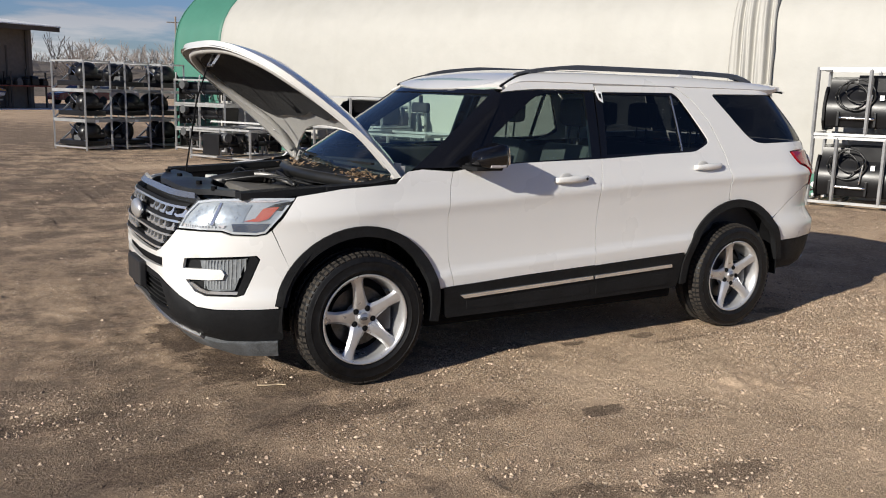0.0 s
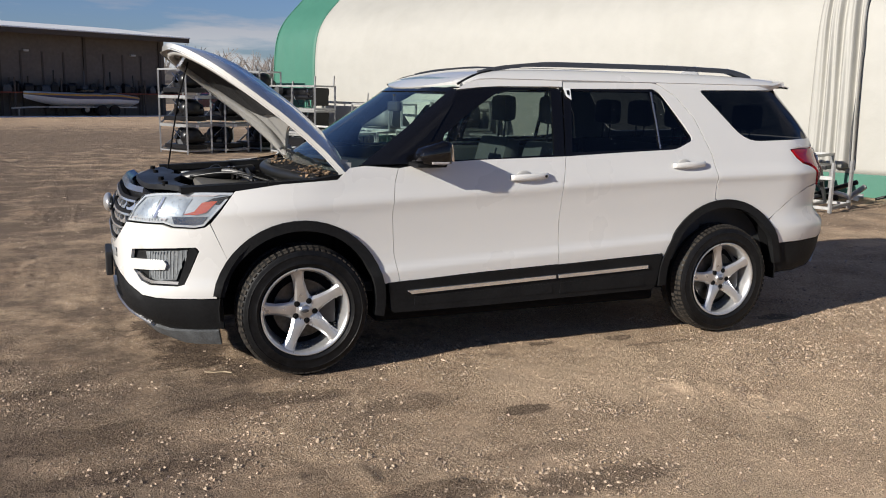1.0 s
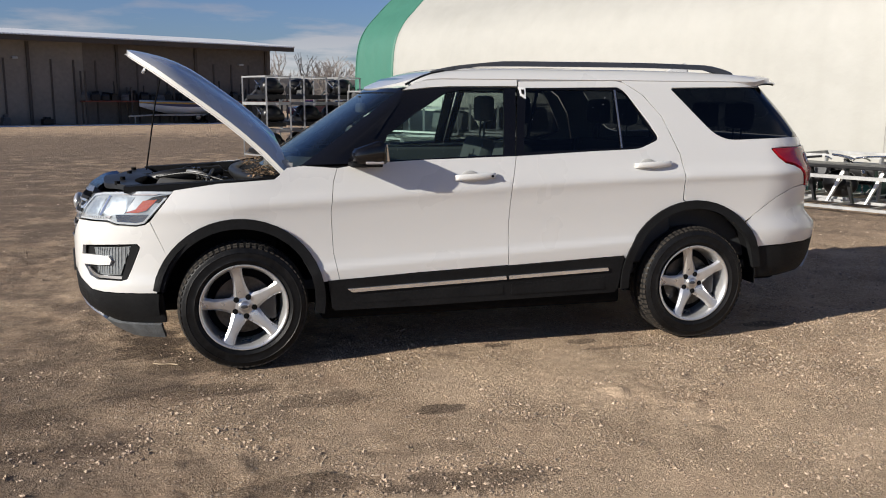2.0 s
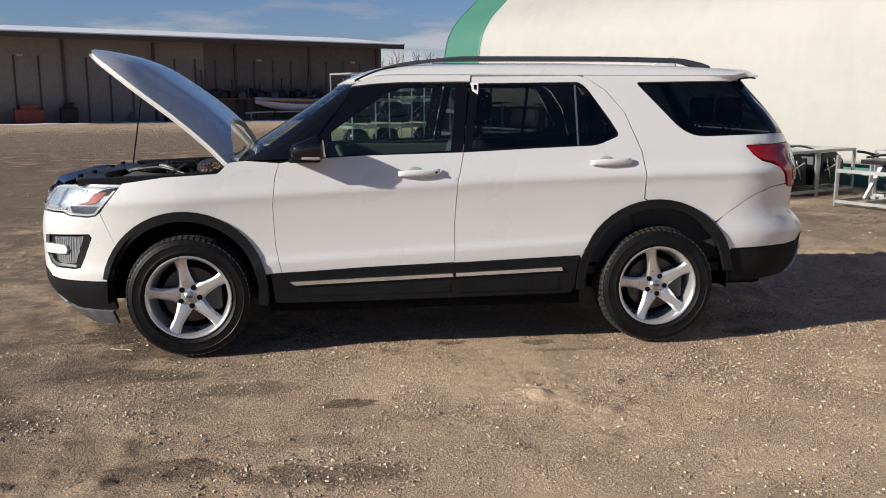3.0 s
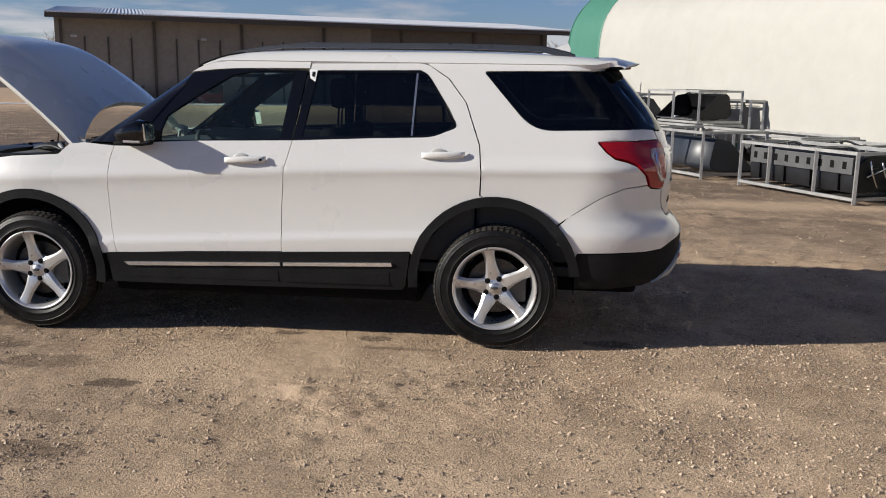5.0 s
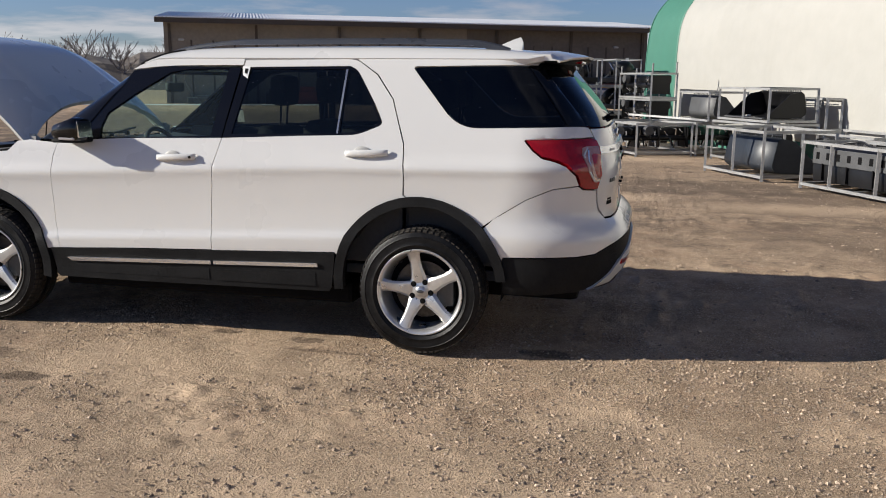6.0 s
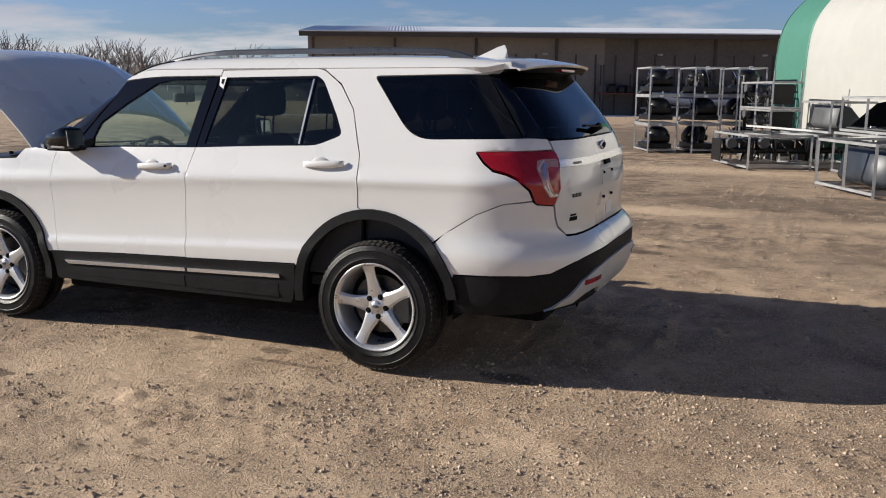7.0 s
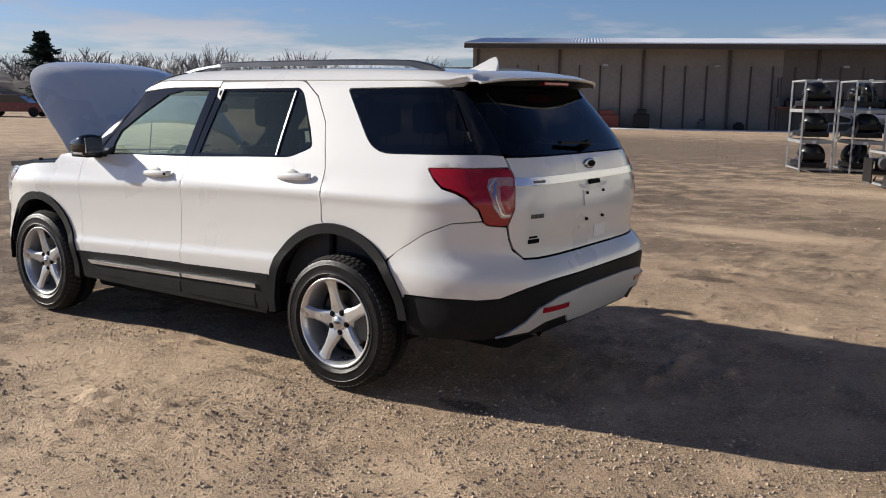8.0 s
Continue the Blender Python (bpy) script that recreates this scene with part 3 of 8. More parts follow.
PEBBLE = [(1, 0, 0), (0, 1, 0), (-1, 0, 0), (0, -1, 0), (0.2, 0.1, 0.9), (-0.45, -0.2, 0.7)]
PEBBLE_T = [(0, 1, 4), (1, 2, 5), (2, 3, 5), (3, 0, 4), (1, 5, 4), (3, 4, 5)]
scatter("loose_stones", M_STONE, "small pale loose stones scattered on the dirt", "gravel", 185000, (-4.8, 7.2, -4.7, -0.3), (0.0021, 0.013), 4, 0.08, PEBBLE, PEBBLE_T, 0.65, 0.15)
scatter("yard_gravel", M_STONE, "pale gravel scattered over the yard behind the car", "gravel", 45000, (-6, 11, -0.3, 16), (0.0040, 0.018), 9, 0.0, PEBBLE, PEBBLE_T, 0.6, 0.15)
scatter("soil_clods", M_GROUND, "crumbled brown soil clods on the yard", "soil", 140000, (-4.8, 7.2, -4.7, 1.0), (0.0024, 0.0085), 14, 0.1, PEBBLE, PEBBLE_T, 0.7, 0.1)

# ---- fabric hall: arched tarp building ----
U = Vector((-0.438, 0.899, 0))          # along its wall, away from the camera
N = Vector((-0.899, -0.438, 0))         # out of its wall
HALL = Vector((3.22, 18.0, 0))          # where white meets green, on the ground


def hall_profile(k):
    """(in from the wall's foot, height) over the arch."""
    pts = [(0, 0), (0, 0.55), (0.01, 1.5), (0.04, 2.4), (0.12, 3.0), (0.32, 3.45), (0.75, 3.92), (1.8, 4.75), (4.2, 5.9), (8.5, 6.8)]
    t = k * (len(pts) - 1)
    i = min(int(t), len(pts) - 2)
    p, q, r, s = (Vector(pts[min(max(i + d, 0), len(pts) - 1)]) for d in (-1, 0, 1, 2))
    f = t - i
    return 0.5 * (2 * q + (r - p) * f + (2 * p - 5 * q + 4 * r - s) * f * f + (3 * q - p - 3 * r + s) * f ** 3)


def hall_sheet(name, s0, s1, mat, label, k0=0.0, k1=1.0, sag=0.05, proud=0.0):
    """A stretch of the hall's skin between two places along its wall, drawn in between its hoops."""
    nx, nk = max(2, int((s1 - s0) / 0.12)), 64
    v, f = [], []
    for j in range(nk + 1):
        c = hall_profile(k0 + (k1 - k0) * j / nk)
        for i in range(nx + 1):
            s = s0 + (s1 - s0) * i / nx
            hoop = abs(math.sin(math.pi * s / 6.1))
            dent = -sag * hoop ** 0.7 + 0.02 * noise.noise((s * 0.6, c.y * 0.35, 2)) + 0.008 * noise.noise((s * 2.3, c.y * 0.8, 7))
            p = HALL + U * s + N * (dent + proud - c.x) + Vector((0, 0, c.y))
            v.append(p)
    for j in range(nk):
        for i in range(nx):
            a = j * (nx + 1) + i
            f.append((a, a + 1, a + nx + 2, a + nx + 1))
    ob = raw(name, v, f, mat, smooth=True)
    md = ob.modifiers.new("thickness", "SOLIDIFY")
    md.thickness = 0.02
    return tagged(ob, label, "wall", kind="structure")


hall_sheet("wall_hall_white", -30, 0, M_FABRIC, "cream white tarp wall of an arched fabric hall", k0=0.085)
hall_sheet("wall_hall_base", -30, 0, M_GREEN, "green tarp skirt along the foot of the fabric hall", k1=0.085, proud=0.004)
hall_sheet("wall_hall_green", 0, 1.85, M_GREEN, "green tarp end strip of the arched fabric hall", proud=0.006)


def hall_end():
    v, f = [], []
    for k in range(33):
        c = hall_profile(k / 32)
        v += [HALL + U * 1.82 - N * c.x + Vector((0, 0, c.y)), HALL + U * 1.82 - N * 8.5 + Vector((0, 0, c.y))]
    f = [(2 * k, 2 * k + 1, 2 * k + 3, 2 * k + 2) for k in range(32)]
    ob = raw("wall_hall_end", v, f, M_GREEN)
    ob.modifiers.new("thickness", "SOLIDIFY").thickness = 0.03
    tagged(ob, "green tarp end wall of the fabric hall", "wall", kind="structure")


hall_end()

# ---- long metal shed ----
V = Vector((0.899, 0.438, 0))
W = Vector((0.438, -0.899, 0))          # out of its front
SHED = Vector((-25.5, 40.3, 0))         # left end of its eave, on the ground
SHED_L = 32.5


def shed_box(a0, a1, d0, d1, z0, z1, bm=None, bevel=0):
    """a along the front, d back from the eave line, z up."""
    bm = bm or bmesh.new()
    m = Matrix((( V.x, -W.x, 0, SHED.x), (V.y, -W.y, 0, SHED.y), (0, 0, 1, 0), (0, 0, 0, 1)))
    add_box(bm, (a0, d0, z0), (a1, d1, z1), bevel, m)
    return bm


def build_shed():
    shed = thing("metal_shed", "long beige metal shed with dark posts and a pale low roof", "shed")
    part("wall", shed_box(0.35, SHED_L - 1.0, 1.6, 14, -0.1, 4.79), M_SHEDWALL, shed)
    # the wall is darker brown from a = 19 to its right end
    part("wall_stretch", shed_box(19.0, SHED_L - 0.96, 1.585, 1.7, -0.1, 4.785), M_SHEDBROWN, shed, "darker brown stretch of the wall")
    part("fascia", shed_box(0, SHED_L, 0.0, 0.12, 4.68, 4.99), M_SHEDDARK, shed)
    part("soffit", shed_box(0, SHED_L, 0.12, 1.6, 4.79, 4.87), M_SHEDDARK, shed)
    bm = bmesh.new()
    n = int(SHED_L / 0.2)
    rows = []
    for d, z in ((-0.12, 5.0), (9.5, 5.92)):
        r = []
        for i in range(n * 2 + 1):
            p = SHED + V * (i * SHED_L / (2 * n)) - W * d
            r.append(bm.verts.new((p.x, p.y, z + (0.04 if i % 2 else 0))))
        rows.append(r)
    for i in range(n * 2):
        bm.faces.new((rows[0][i], rows[0][i + 1], rows[1][i + 1], rows[1][i]))
    low = [bm.verts.new(q.co - Vector((0, 0, 0.07))) for q in rows[0]]
    for i in range(n * 2):
        bm.faces.new((low[i], low[i + 1], rows[0][i + 1], rows[0][i]))
    part("roof", bm, M_SHEDROOF, shed, "pale corrugated metal roof edge")
    for i in range(25):
        a = 0.6 + i * 1.27
        tall = i % 4 == 0
        part("post", shed_box(a, a + (0.16 if tall else 0.10), 1.46 if tall else 1.54, 1.6, -0.1, 4.7 if tall else 3.75), M_SHEDDARK, shed)
    for a in (1.2, 8.4, 15.0, 22.3, 29.0):
        part("wall_lamp", shed_box(a, a + 0.32, 1.2, 1.42, 3.7, 3.82, bevel=0.02), M_GALV, shed, "small grey wall lamp")
    return shed


build_shed()
bm = shed_box(-4, SHED_L, -1.9, -0.9, -0.05, 0.05)
bmesh.ops.subdivide_edges(bm, edges=bm.edges, cuts=40, use_grid_fill=True)
for q in bm.verts:
    if q.co.z > 0:
        q.co.z = 0.02 + 0.04 * noise.noise(q.co * 0.8)
tagged(part("snow_strip", bm, M_SNOW), "thin strip of old snow along the shed apron", "snow", kind="structure")
twig = [(x, y, ground_height(x, y) + 0.006) for x, y in ((-1.96, -0.71), (-1.91, -0.735), (-1.86, -0.74), (-1.82, -0.775))]
tagged(part("twig", sweep(twig, 0.004, 6), material("pale_dry_twig", (0.42, 0.33, 0.22), 0.8, vary=0.2), smooth=True), "pale dry twig lying on the dirt beside the car", "twig")

# ---- the car: panels laid on wrapped surfaces ----
def tab(*pairs):
    xs, ys = [p[0] for p in pairs], [p[1] for p in pairs]

    def f(z):
        if z <= xs[0] or z >= xs[-1]:
            return float(np.interp(z, xs, ys))
        i = max(k for k in range(len(xs) - 1) if xs[k] <= z)
        t = (z - xs[i]) / (xs[i + 1] - xs[i])
        sl = [(ys[k + 1] - ys[k]) / (xs[k + 1] - xs[k]) for k in range(len(xs) - 1)]

        def tan(k):
            if k == 0 or k == len(xs) - 1:
                return sl[min(k, len(sl) - 1)]
            return 0.0 if sl[k - 1] * sl[k] <= 0 else 2 * sl[k - 1] * sl[k] / (sl[k - 1] + sl[k])
        d, m0, m1 = xs[i + 1] - xs[i], tan(i), tan(i + 1)
        return (2 * t ** 3 - 3 * t * t + 1) * ys[i] + (t ** 3 - 2 * t * t + t) * d * m0 + (3 * t * t - 2 * t ** 3) * ys[i + 1] + (t ** 3 - t * t) * d * m1
    return f


SIDE = tab((0.20, 0.885), (0.33, 0.930), (0.46, 0.940), (0.55, 0.955), (0.612, 0.957), (0.645, 0.9445), (0.80, 0.9365), (0.92, 0.9395), (0.985, 0.9465), (1.006, 0.9520), (1.022, 0.9508), (1.07, 0.9375), (1.14, 0.913), (1.19, 0.893), (1.23, 0.878), (1.584, 0.722), (1.66, 0.684), (1.72, 0.63))


class Wrap:
    """A surface round the car: s in metres along it, from the front's middle over the left side to the rear's middle."""

    def __init__(self, xf, xr, af, ar, bf, br, zref):
        self.xf, self.xr, self.af, self.ar, self.bf, self.br = xf, xr, af, ar, bf, br
        self.table = None
        q = [0.0] + [(i / 240) ** 2.2 for i in range(1, 241)]
        ss = q + [1 + i / 60 for i in range(1, 61)] + [3 - k for k in reversed(q[:-1])]
        pts = [self.by(s, zref) for s in ss]
        cum = [0.0]
        for a, b in zip(pts, pts[1:]):
            cum.append(cum[-1] + (b - a).length)
        self.table, self.length = (cum, ss), cum[-1]

    def by(self, s, z):
        xf, xr, af, ar = self.xf(z), self.xr(z), self.af(z), self.ar(z)
        if s < 1:
            th = s * math.pi / 2
            x, v = xf + af - af * max(0, math.cos(th)), max(0, math.sin(th)) ** (2 / self.bf)
        elif s < 2:
            x, v = (xf + af) * (2 - s) + (xr - ar) * (s - 1), 1.0
        else:
            th = (3 - s) * math.pi / 2
            x, v = xr - ar + ar * max(0, math.cos(th)), max(0, math.sin(th)) ** (2 / self.br)
        zz = z if z > 1.14 else z - 0.05 * x * min(1, (1.14 - z) / 0.12)
        return Vector((x, -v * SIDE(zz), z))

    def at(self, s, z):
        if s < 0:
            p = self.at(-s, z)
            return Vector((p.x, -p.y, p.z))
        if s > self.length:
            p = self.at(2 * self.length - s, z)
            return Vector((p.x, -p.y, p.z))
        return self.by(float(np.interp(s, *self.table)), z)

    def __call__(self, s, z):
        e = 0.004
        n = (self.at(s + e, z) - self.at(s - e, z)).cross(self.at(s, z + e) - self.at(s, z - e))
        return self.at(s, z), n.normalized()

    def find(self, key, want, z, lo, hi):
        up = key(self.at(hi, z)) > key(self.at(lo, z))
        for _ in range(40):
            m = (lo + hi) / 2
            if (key(self.at(m, z)) < want) == up:
                lo = m
            else:
                hi = m
        return (lo + hi) / 2

    def x(self, x, z):
        return (self.find(lambda p: p.x, x, z, 0, self.length), z)

    def f(self, y, z):
        s = self.find(lambda p: -p.y, abs(y), z, 0, self.length * 0.45)
        return (s if y <= 0 else -s, z)

    def r(self, y, z):
        s = self.find(lambda p: -p.y, abs(y), z, self.length * 0.55, self.length)
        return (s if y <= 0 else 2 * self.length - s, z)

    def sides(self, pts, seg=0.07, closed=True):
        """Outline from (x, z[, radius]) corners, rounded in the side view and then laid on the surface."""
        return [self.x(*p) for p in rounded(pts, seg, closed)]


def open_line(pts, seg=0.04):
    """Divides an open line."""
    out = []
    for a, b in zip(pts, pts[1:]):
        k = max(1, math.ceil(math.dist(a, b) / seg))
        out += [(a[0] + (b[0] - a[0]) * j / k, a[1] + (b[1] - a[1]) * j / k) for j in range(k)]
    return out + [pts[-1]]


def const(v):
    return lambda z: v


REAR_X = tab((0.30, 2.44), (0.42, 2.52), (0.56, 2.565), (0.68, 2.57), (0.745, 2.545), (0.79, 2.488), (0.84, 2.480), (1.00, 2.490), (1.12, 2.480), (1.20, 2.460), (1.30, 2.420), (1.63, 2.165), (1.72, 2.09))
REAR_A = tab((0.3, 0.62), (0.8, 0.60), (1.2, 0.52), (1.35, 0.42), (1.7, 0.34))
NOSE_X = tab((0.18, -2.19), (0.26, -2.27), (0.34, -2.355), (0.42, -2.395), (0.55, -2.405), (0.72, -2.405), (0.86, -2.385), (0.98, -2.34), (1.06, -2.27), (1.10, -2.20))
BODY = Wrap(const(-2.40), REAR_X, const(0.98), REAR_A, 4.5, 5.0, 0.75)
NOSE = Wrap(NOSE_X, const(2.6), const(0.98), const(0.7), 4.5, 5.0, 0.75)
SCREEN = Wrap(tab((1.08, -1.36), (1.20, -1.165), (1.45, -0.775), (1.61, -0.53), (1.70, -0.40), (1.74, -0.34)), REAR_X, tab((1.1, 0.32), (1.4, 0.24), (1.7, 0.14)), REAR_A, 2.6, 5.0, 1.40)

car = thing("suv_car", "white pearl mid-size SUV with its bonnet open, parked on dirt", "car")


def panel(name, surf, outer, mat, parent=car, holes=(), h=0.06, off=0.0, thick=0.02, gap=0.0019, label="", both=True, angle=40):
    vf = skin(surf, outer, holes, h, off, thick, gap)
    a = raw(name, *vf, mat, parent, label, angle=angle)
    if not both:
        return a
    b = raw(name, *flip_y(vf), mat, parent, label, angle=angle)
    return a, b


def arc(cx, cz, r, a0, a1, n=16):
    return [(cx + r * math.cos(radians(a0 + (a1 - a0) * k / n)), cz + r * math.sin(radians(a0 + (a1 - a0) * k / n))) for k in range(n + 1)]


HUB_Z, FX, RX = 0.365, -1.4325, 1.4325
AF, AR = 0.481, 0.505                    # outer radius of the arch claddings
CF, CR = (FX - 0.016, 0.395), (RX - 0.012, 0.405)
FRONT_SEAM = [(-0.885, 0.50), (-0.918, 0.66), (-0.928, 0.90), (-0.910, 1.07), (-0.885, 1.15)]
B_SEAM = [(0.150, 0.54), (0.152, 0.80), (0.170, 1.03), (0.212, 1.205)]
C_SEAM = [(1.33, 0.91), (1.335, 1.05), (1.32, 1.20), (1.23, 1.44), (1.12, 1.575), (0.98, 1.665)]


def clad_top(x):
    return 0.505 + 0.034 * (x + 0.88)


# front fenders
fender = [*FRONT_SEAM[::-1], *[p for p in arc(*CF, AF - 0.01, 12, 146)], (-1.925, 0.866), (-1.790, 1.036), (-1.55, 1.072), (-1.24, 1.092), (-1.17, 1.155), (-1.08, 1.165)]
panel("front_fender", NOSE, NOSE.sides(fender, 0.03), M_PAINT, h=0.024, gap=0.0010)
# doors, below the glass
fdoor = [*FRONT_SEAM, (-0.74, 1.172), (-0.40, 1.190), *[(x, z) for x, z in reversed(B_SEAM)], (0.150, clad_top(0.15) + 0.003), (-0.4, clad_top(-0.4) + 0.003)]
rdoor_arch = [p for p in arc(*CR, AR - 0.01, 97, 165)]
rdoor = [*B_SEAM, (0.7, 1.228), (1.04, 1.240, 0.05), (1.19, 1.30, 0.03), (1.135, 1.40), (1.00, 1.60, 0.05), (0.95, 1.622), (0.28, 1.612), (0.285, 1.655), (0.98, 1.665, 0.05), (1.12, 1.575), (1.23, 1.44), (1.32, 1.20), (1.335, 1.05), (1.33, 0.915), *rdoor_arch, (0.925, clad_top(0.92) + 0.003)]
doors_f = panel("front_door", BODY, BODY.sides(fdoor, 0.03), M_PAINT, h=0.022)
doors_r = panel("rear_door", BODY, BODY.sides(rdoor, 0.03), M_PAINT, h=0.022)
# roof-side frame over the front glass
panel("roof_side_frame", BODY, BODY.sides([(-0.46, 1.594), (-0.30, 1.611), (-0.17, 1.619), (0.19, 1.624), (0.275, 1.624), (0.28, 1.668), (-0.20, 1.668), (-0.33, 1.652), (-0.41, 1.624)], 0.05), M_PAINT, h=0.05)
# rear quarters with their glass opening
quarter = [(1.335, 0.915), (1.338, 1.05), (1.323, 1.20), (1.233, 1.44), (1.123, 1.578), (0.98, 1.668), (1.9, 1.668), (2.045, 1.655), (2.035, 1.634), (1.325, 1.622, 0.03), (1.625, 1.288, 0.12), (2.25, 1.306)]
q_out = BODY.sides(quarter, 0.05, False)
q_out += [BODY.r(-0.735, 1.304), BODY.r(-0.699, 1.300), BODY.r(-0.698, 1.246)]
tl_top = [BODY.x(2.0, 1.234), BODY.x(2.2, 1.239)]
q_out += [BODY.r(-0.76, 1.244), *reversed(tl_top), *[BODY.x(*p) for p in open_line([(2.000, 1.226), (2.042, 1.178), (2.097, 1.138), (2.172, 1.120), (2.228, 1.096), (2.279, 1.044), (2.297, 0.990)])]]
q_out += [BODY.x(2.158, 0.972), BODY.x(2.02, 0.913), BODY.x(1.888, 0.829)]
q_out += [BODY.x(*p) for p in arc(*CR, AR - 0.01, 44, 97)]
panel("rear_quarter", BODY, q_out, M_PAINT, h=0.024)

# glass of the sides
fwin = [(-0.60, 1.187), (0.135, 1.215), (0.185, 1.607), (-0.08, 1.603), (-0.20, 1.580), (-0.40, 1.458), (-0.575, 1.335), (-0.605, 1.25)]
rwin1 = [(0.265, 1.228), (0.915, 1.246), (0.925, 1.607), (0.33, 1.605)]
rwin2 = [(0.935, 1.247), (1.10, 1.262, 0.06), (1.165, 1.315), (1.005, 1.590, 0.05), (0.945, 1.607)]
panes = []
for k, (outline, mat, door) in enumerate(((fwin, M_GLASS_F, doors_f), (rwin1, M_GLASS_P, doors_r), (rwin2, M_GLASS_P, doors_r))):
    vf = skin(BODY, BODY.sides(outline, 0.06), (), 0.09, -0.010, 0, 0)
    for d, w in zip(door, (vf, flip_y(vf))):
        panes.append(raw("window_pane", *w, mat, d, "dark privacy glass" if k else "green-tinted clear glass", smooth=True))
vf = skin(BODY, BODY.sides([(1.33, 1.620, 0.03), (1.985, 1.632), (2.222, 1.308), (1.63, 1.290, 0.12)], 0.06), (), 0.09, -0.008, 0, 0)
for w in (vf, flip_y(vf)):
    panes.append(raw("quarter_glass", *w, M_GLASS_R, car, "dark privacy glass", smooth=True))
# black surrounds
panel("door_glass_frame", BODY, BODY.sides([(-0.76, 1.168), (-0.40, 1.186), (0.205, 1.206), (0.262, 1.612), (-0.17, 1.616), (-0.30, 1.608), (-0.45, 1.590), (-0.50, 1.52)], 0.05), M_GLOSSBLACK, doors_f[0], holes=[BODY.sides(fwin, 0.06)], off=-0.004, gap=0, both=False)
panel("door_glass_frame", BODY, [(2 * BODY.length * 0 - s, z) for s, z in BODY.sides([(-0.76, 1.168), (-0.40, 1.186), (0.205, 1.206), (0.262, 1.612), (-0.17, 1.616), (-0.30, 1.608), (-0.45, 1.590), (-0.50, 1.52)], 0.05)], M_GLOSSBLACK, doors_f[1], holes=[[(-s, z) for s, z in BODY.sides(fwin, 0.06)]], off=-0.004, gap=0, both=False)
rframe = [(0.212, 1.206), (0.7, 1.226), (1.06, 1.240, 0.05), (1.19, 1.30, 0.04), (1.00, 1.600, 0.05), (0.95, 1.624), (0.275, 1.614)]
for sgn, d in ((1, doors_r[0]), (-1, doors_r[1])):
    panel("door_glass_frame", BODY, [(sgn * s, z) for s, z in BODY.sides(rframe, 0.05)], M_GLOSSBLACK, d, holes=[[(sgn * s, z) for s, z in BODY.sides(w, 0.06)] for w in (rwin1, rwin2)], off=-0.005, gap=0, both=False)
    panel("divider_bar", BODY, [(sgn * s, z) for s, z in BODY.sides([(0.916, 1.246), (0.926, 1.246), (0.938, 1.607), (0.926, 1.607)], 0.1)], M_SATIN, d, off=-0.003, gap=0, both=False)
# A pillars and the screen
SC_B, SC_T = 1.125, 1.665
EDGE = [SCREEN.f(-0.905 * SIDE(z), z) for z in np.linspace(SC_B, SC_T, 8)]
wind = list(EDGE)
wind = [(s, z) for s, z in wind] + [(s * (1 - 2 * k / 12), SC_T + 0.02 * math.sin(math.pi * k / 12)) for k in range(1, 12) for s in (wind[-1][0],)] + [(-s, z) for s, z in reversed(wind)] + [(-wind[0][0] * (1 - 2 * k / 12), SC_B) for k in range(1, 12)]
vf = skin(SCREEN, wind, (), 0.08, -0.004, 0, 0)
panes.append(raw("windscreen", *vf, M_GLASS_W, car, "clear curved windscreen with a light film of dirt", smooth=True))
apil = [(q[0] - 0.012, q[1]) for q in EDGE if q[1] < 1.60]
apil = apil + [SCREEN.x(x, z) for x, z in ((-0.455, 1.600), (-0.43, 1.588), (-0.47, 1.535), (-0.575, 1.415), (-0.70, 1.250), (-0.76, 1.172), (-0.95, 1.168), (-1.08, 1.160))]
panel("windscreen_pillar", SCREEN, apil, M_GLOSSBLACK, gap=0.001, h=0.05, off=0.002)
hd = EDGE[-1][0]
panel("screen_header", SCREEN, [(float(q), 1.580 + 0.005 * (1 - (q / hd) ** 2)) for q in np.linspace(-hd, hd, 13)] + [(float(q), 1.606 + 0.005 * (1 - (q / hd) ** 2)) for q in np.linspace(hd, -hd, 13)], M_GLOSSBLACK, both=False, off=0.001, gap=0)

# roof
ROOF_C = tab((-0.56, 1.600), (-0.50, 1.637), (-0.40, 1.683), (-0.25, 1.722), (-0.05, 1.744), (0.4, 1.753), (1.1, 1.755), (1.7, 1.744), (2.12, 1.715), (2.3, 1.69))


def roof_z(x, y):
    e = max(0.0, (abs(y) - 0.60) / 0.085)
    edge = min(1.668, ROOF_C(x) - 0.050)
    return ROOF_C(x) - 0.022 * (y / 0.6) ** 2 - (ROOF_C(x) - 0.022 * 1.3 - edge) * min(1, e) ** 1.8


def roof_surf(x, y):
    e = 0.004
    p = Vector((x, y, roof_z(x, y)))
    n = Vector((2 * e, 0, roof_z(x + e, y) - roof_z(x - e, y))).cross(Vector((0, 2 * e, roof_z(x, y + e) - roof_z(x, y - e))))
    return p, n.normalized()


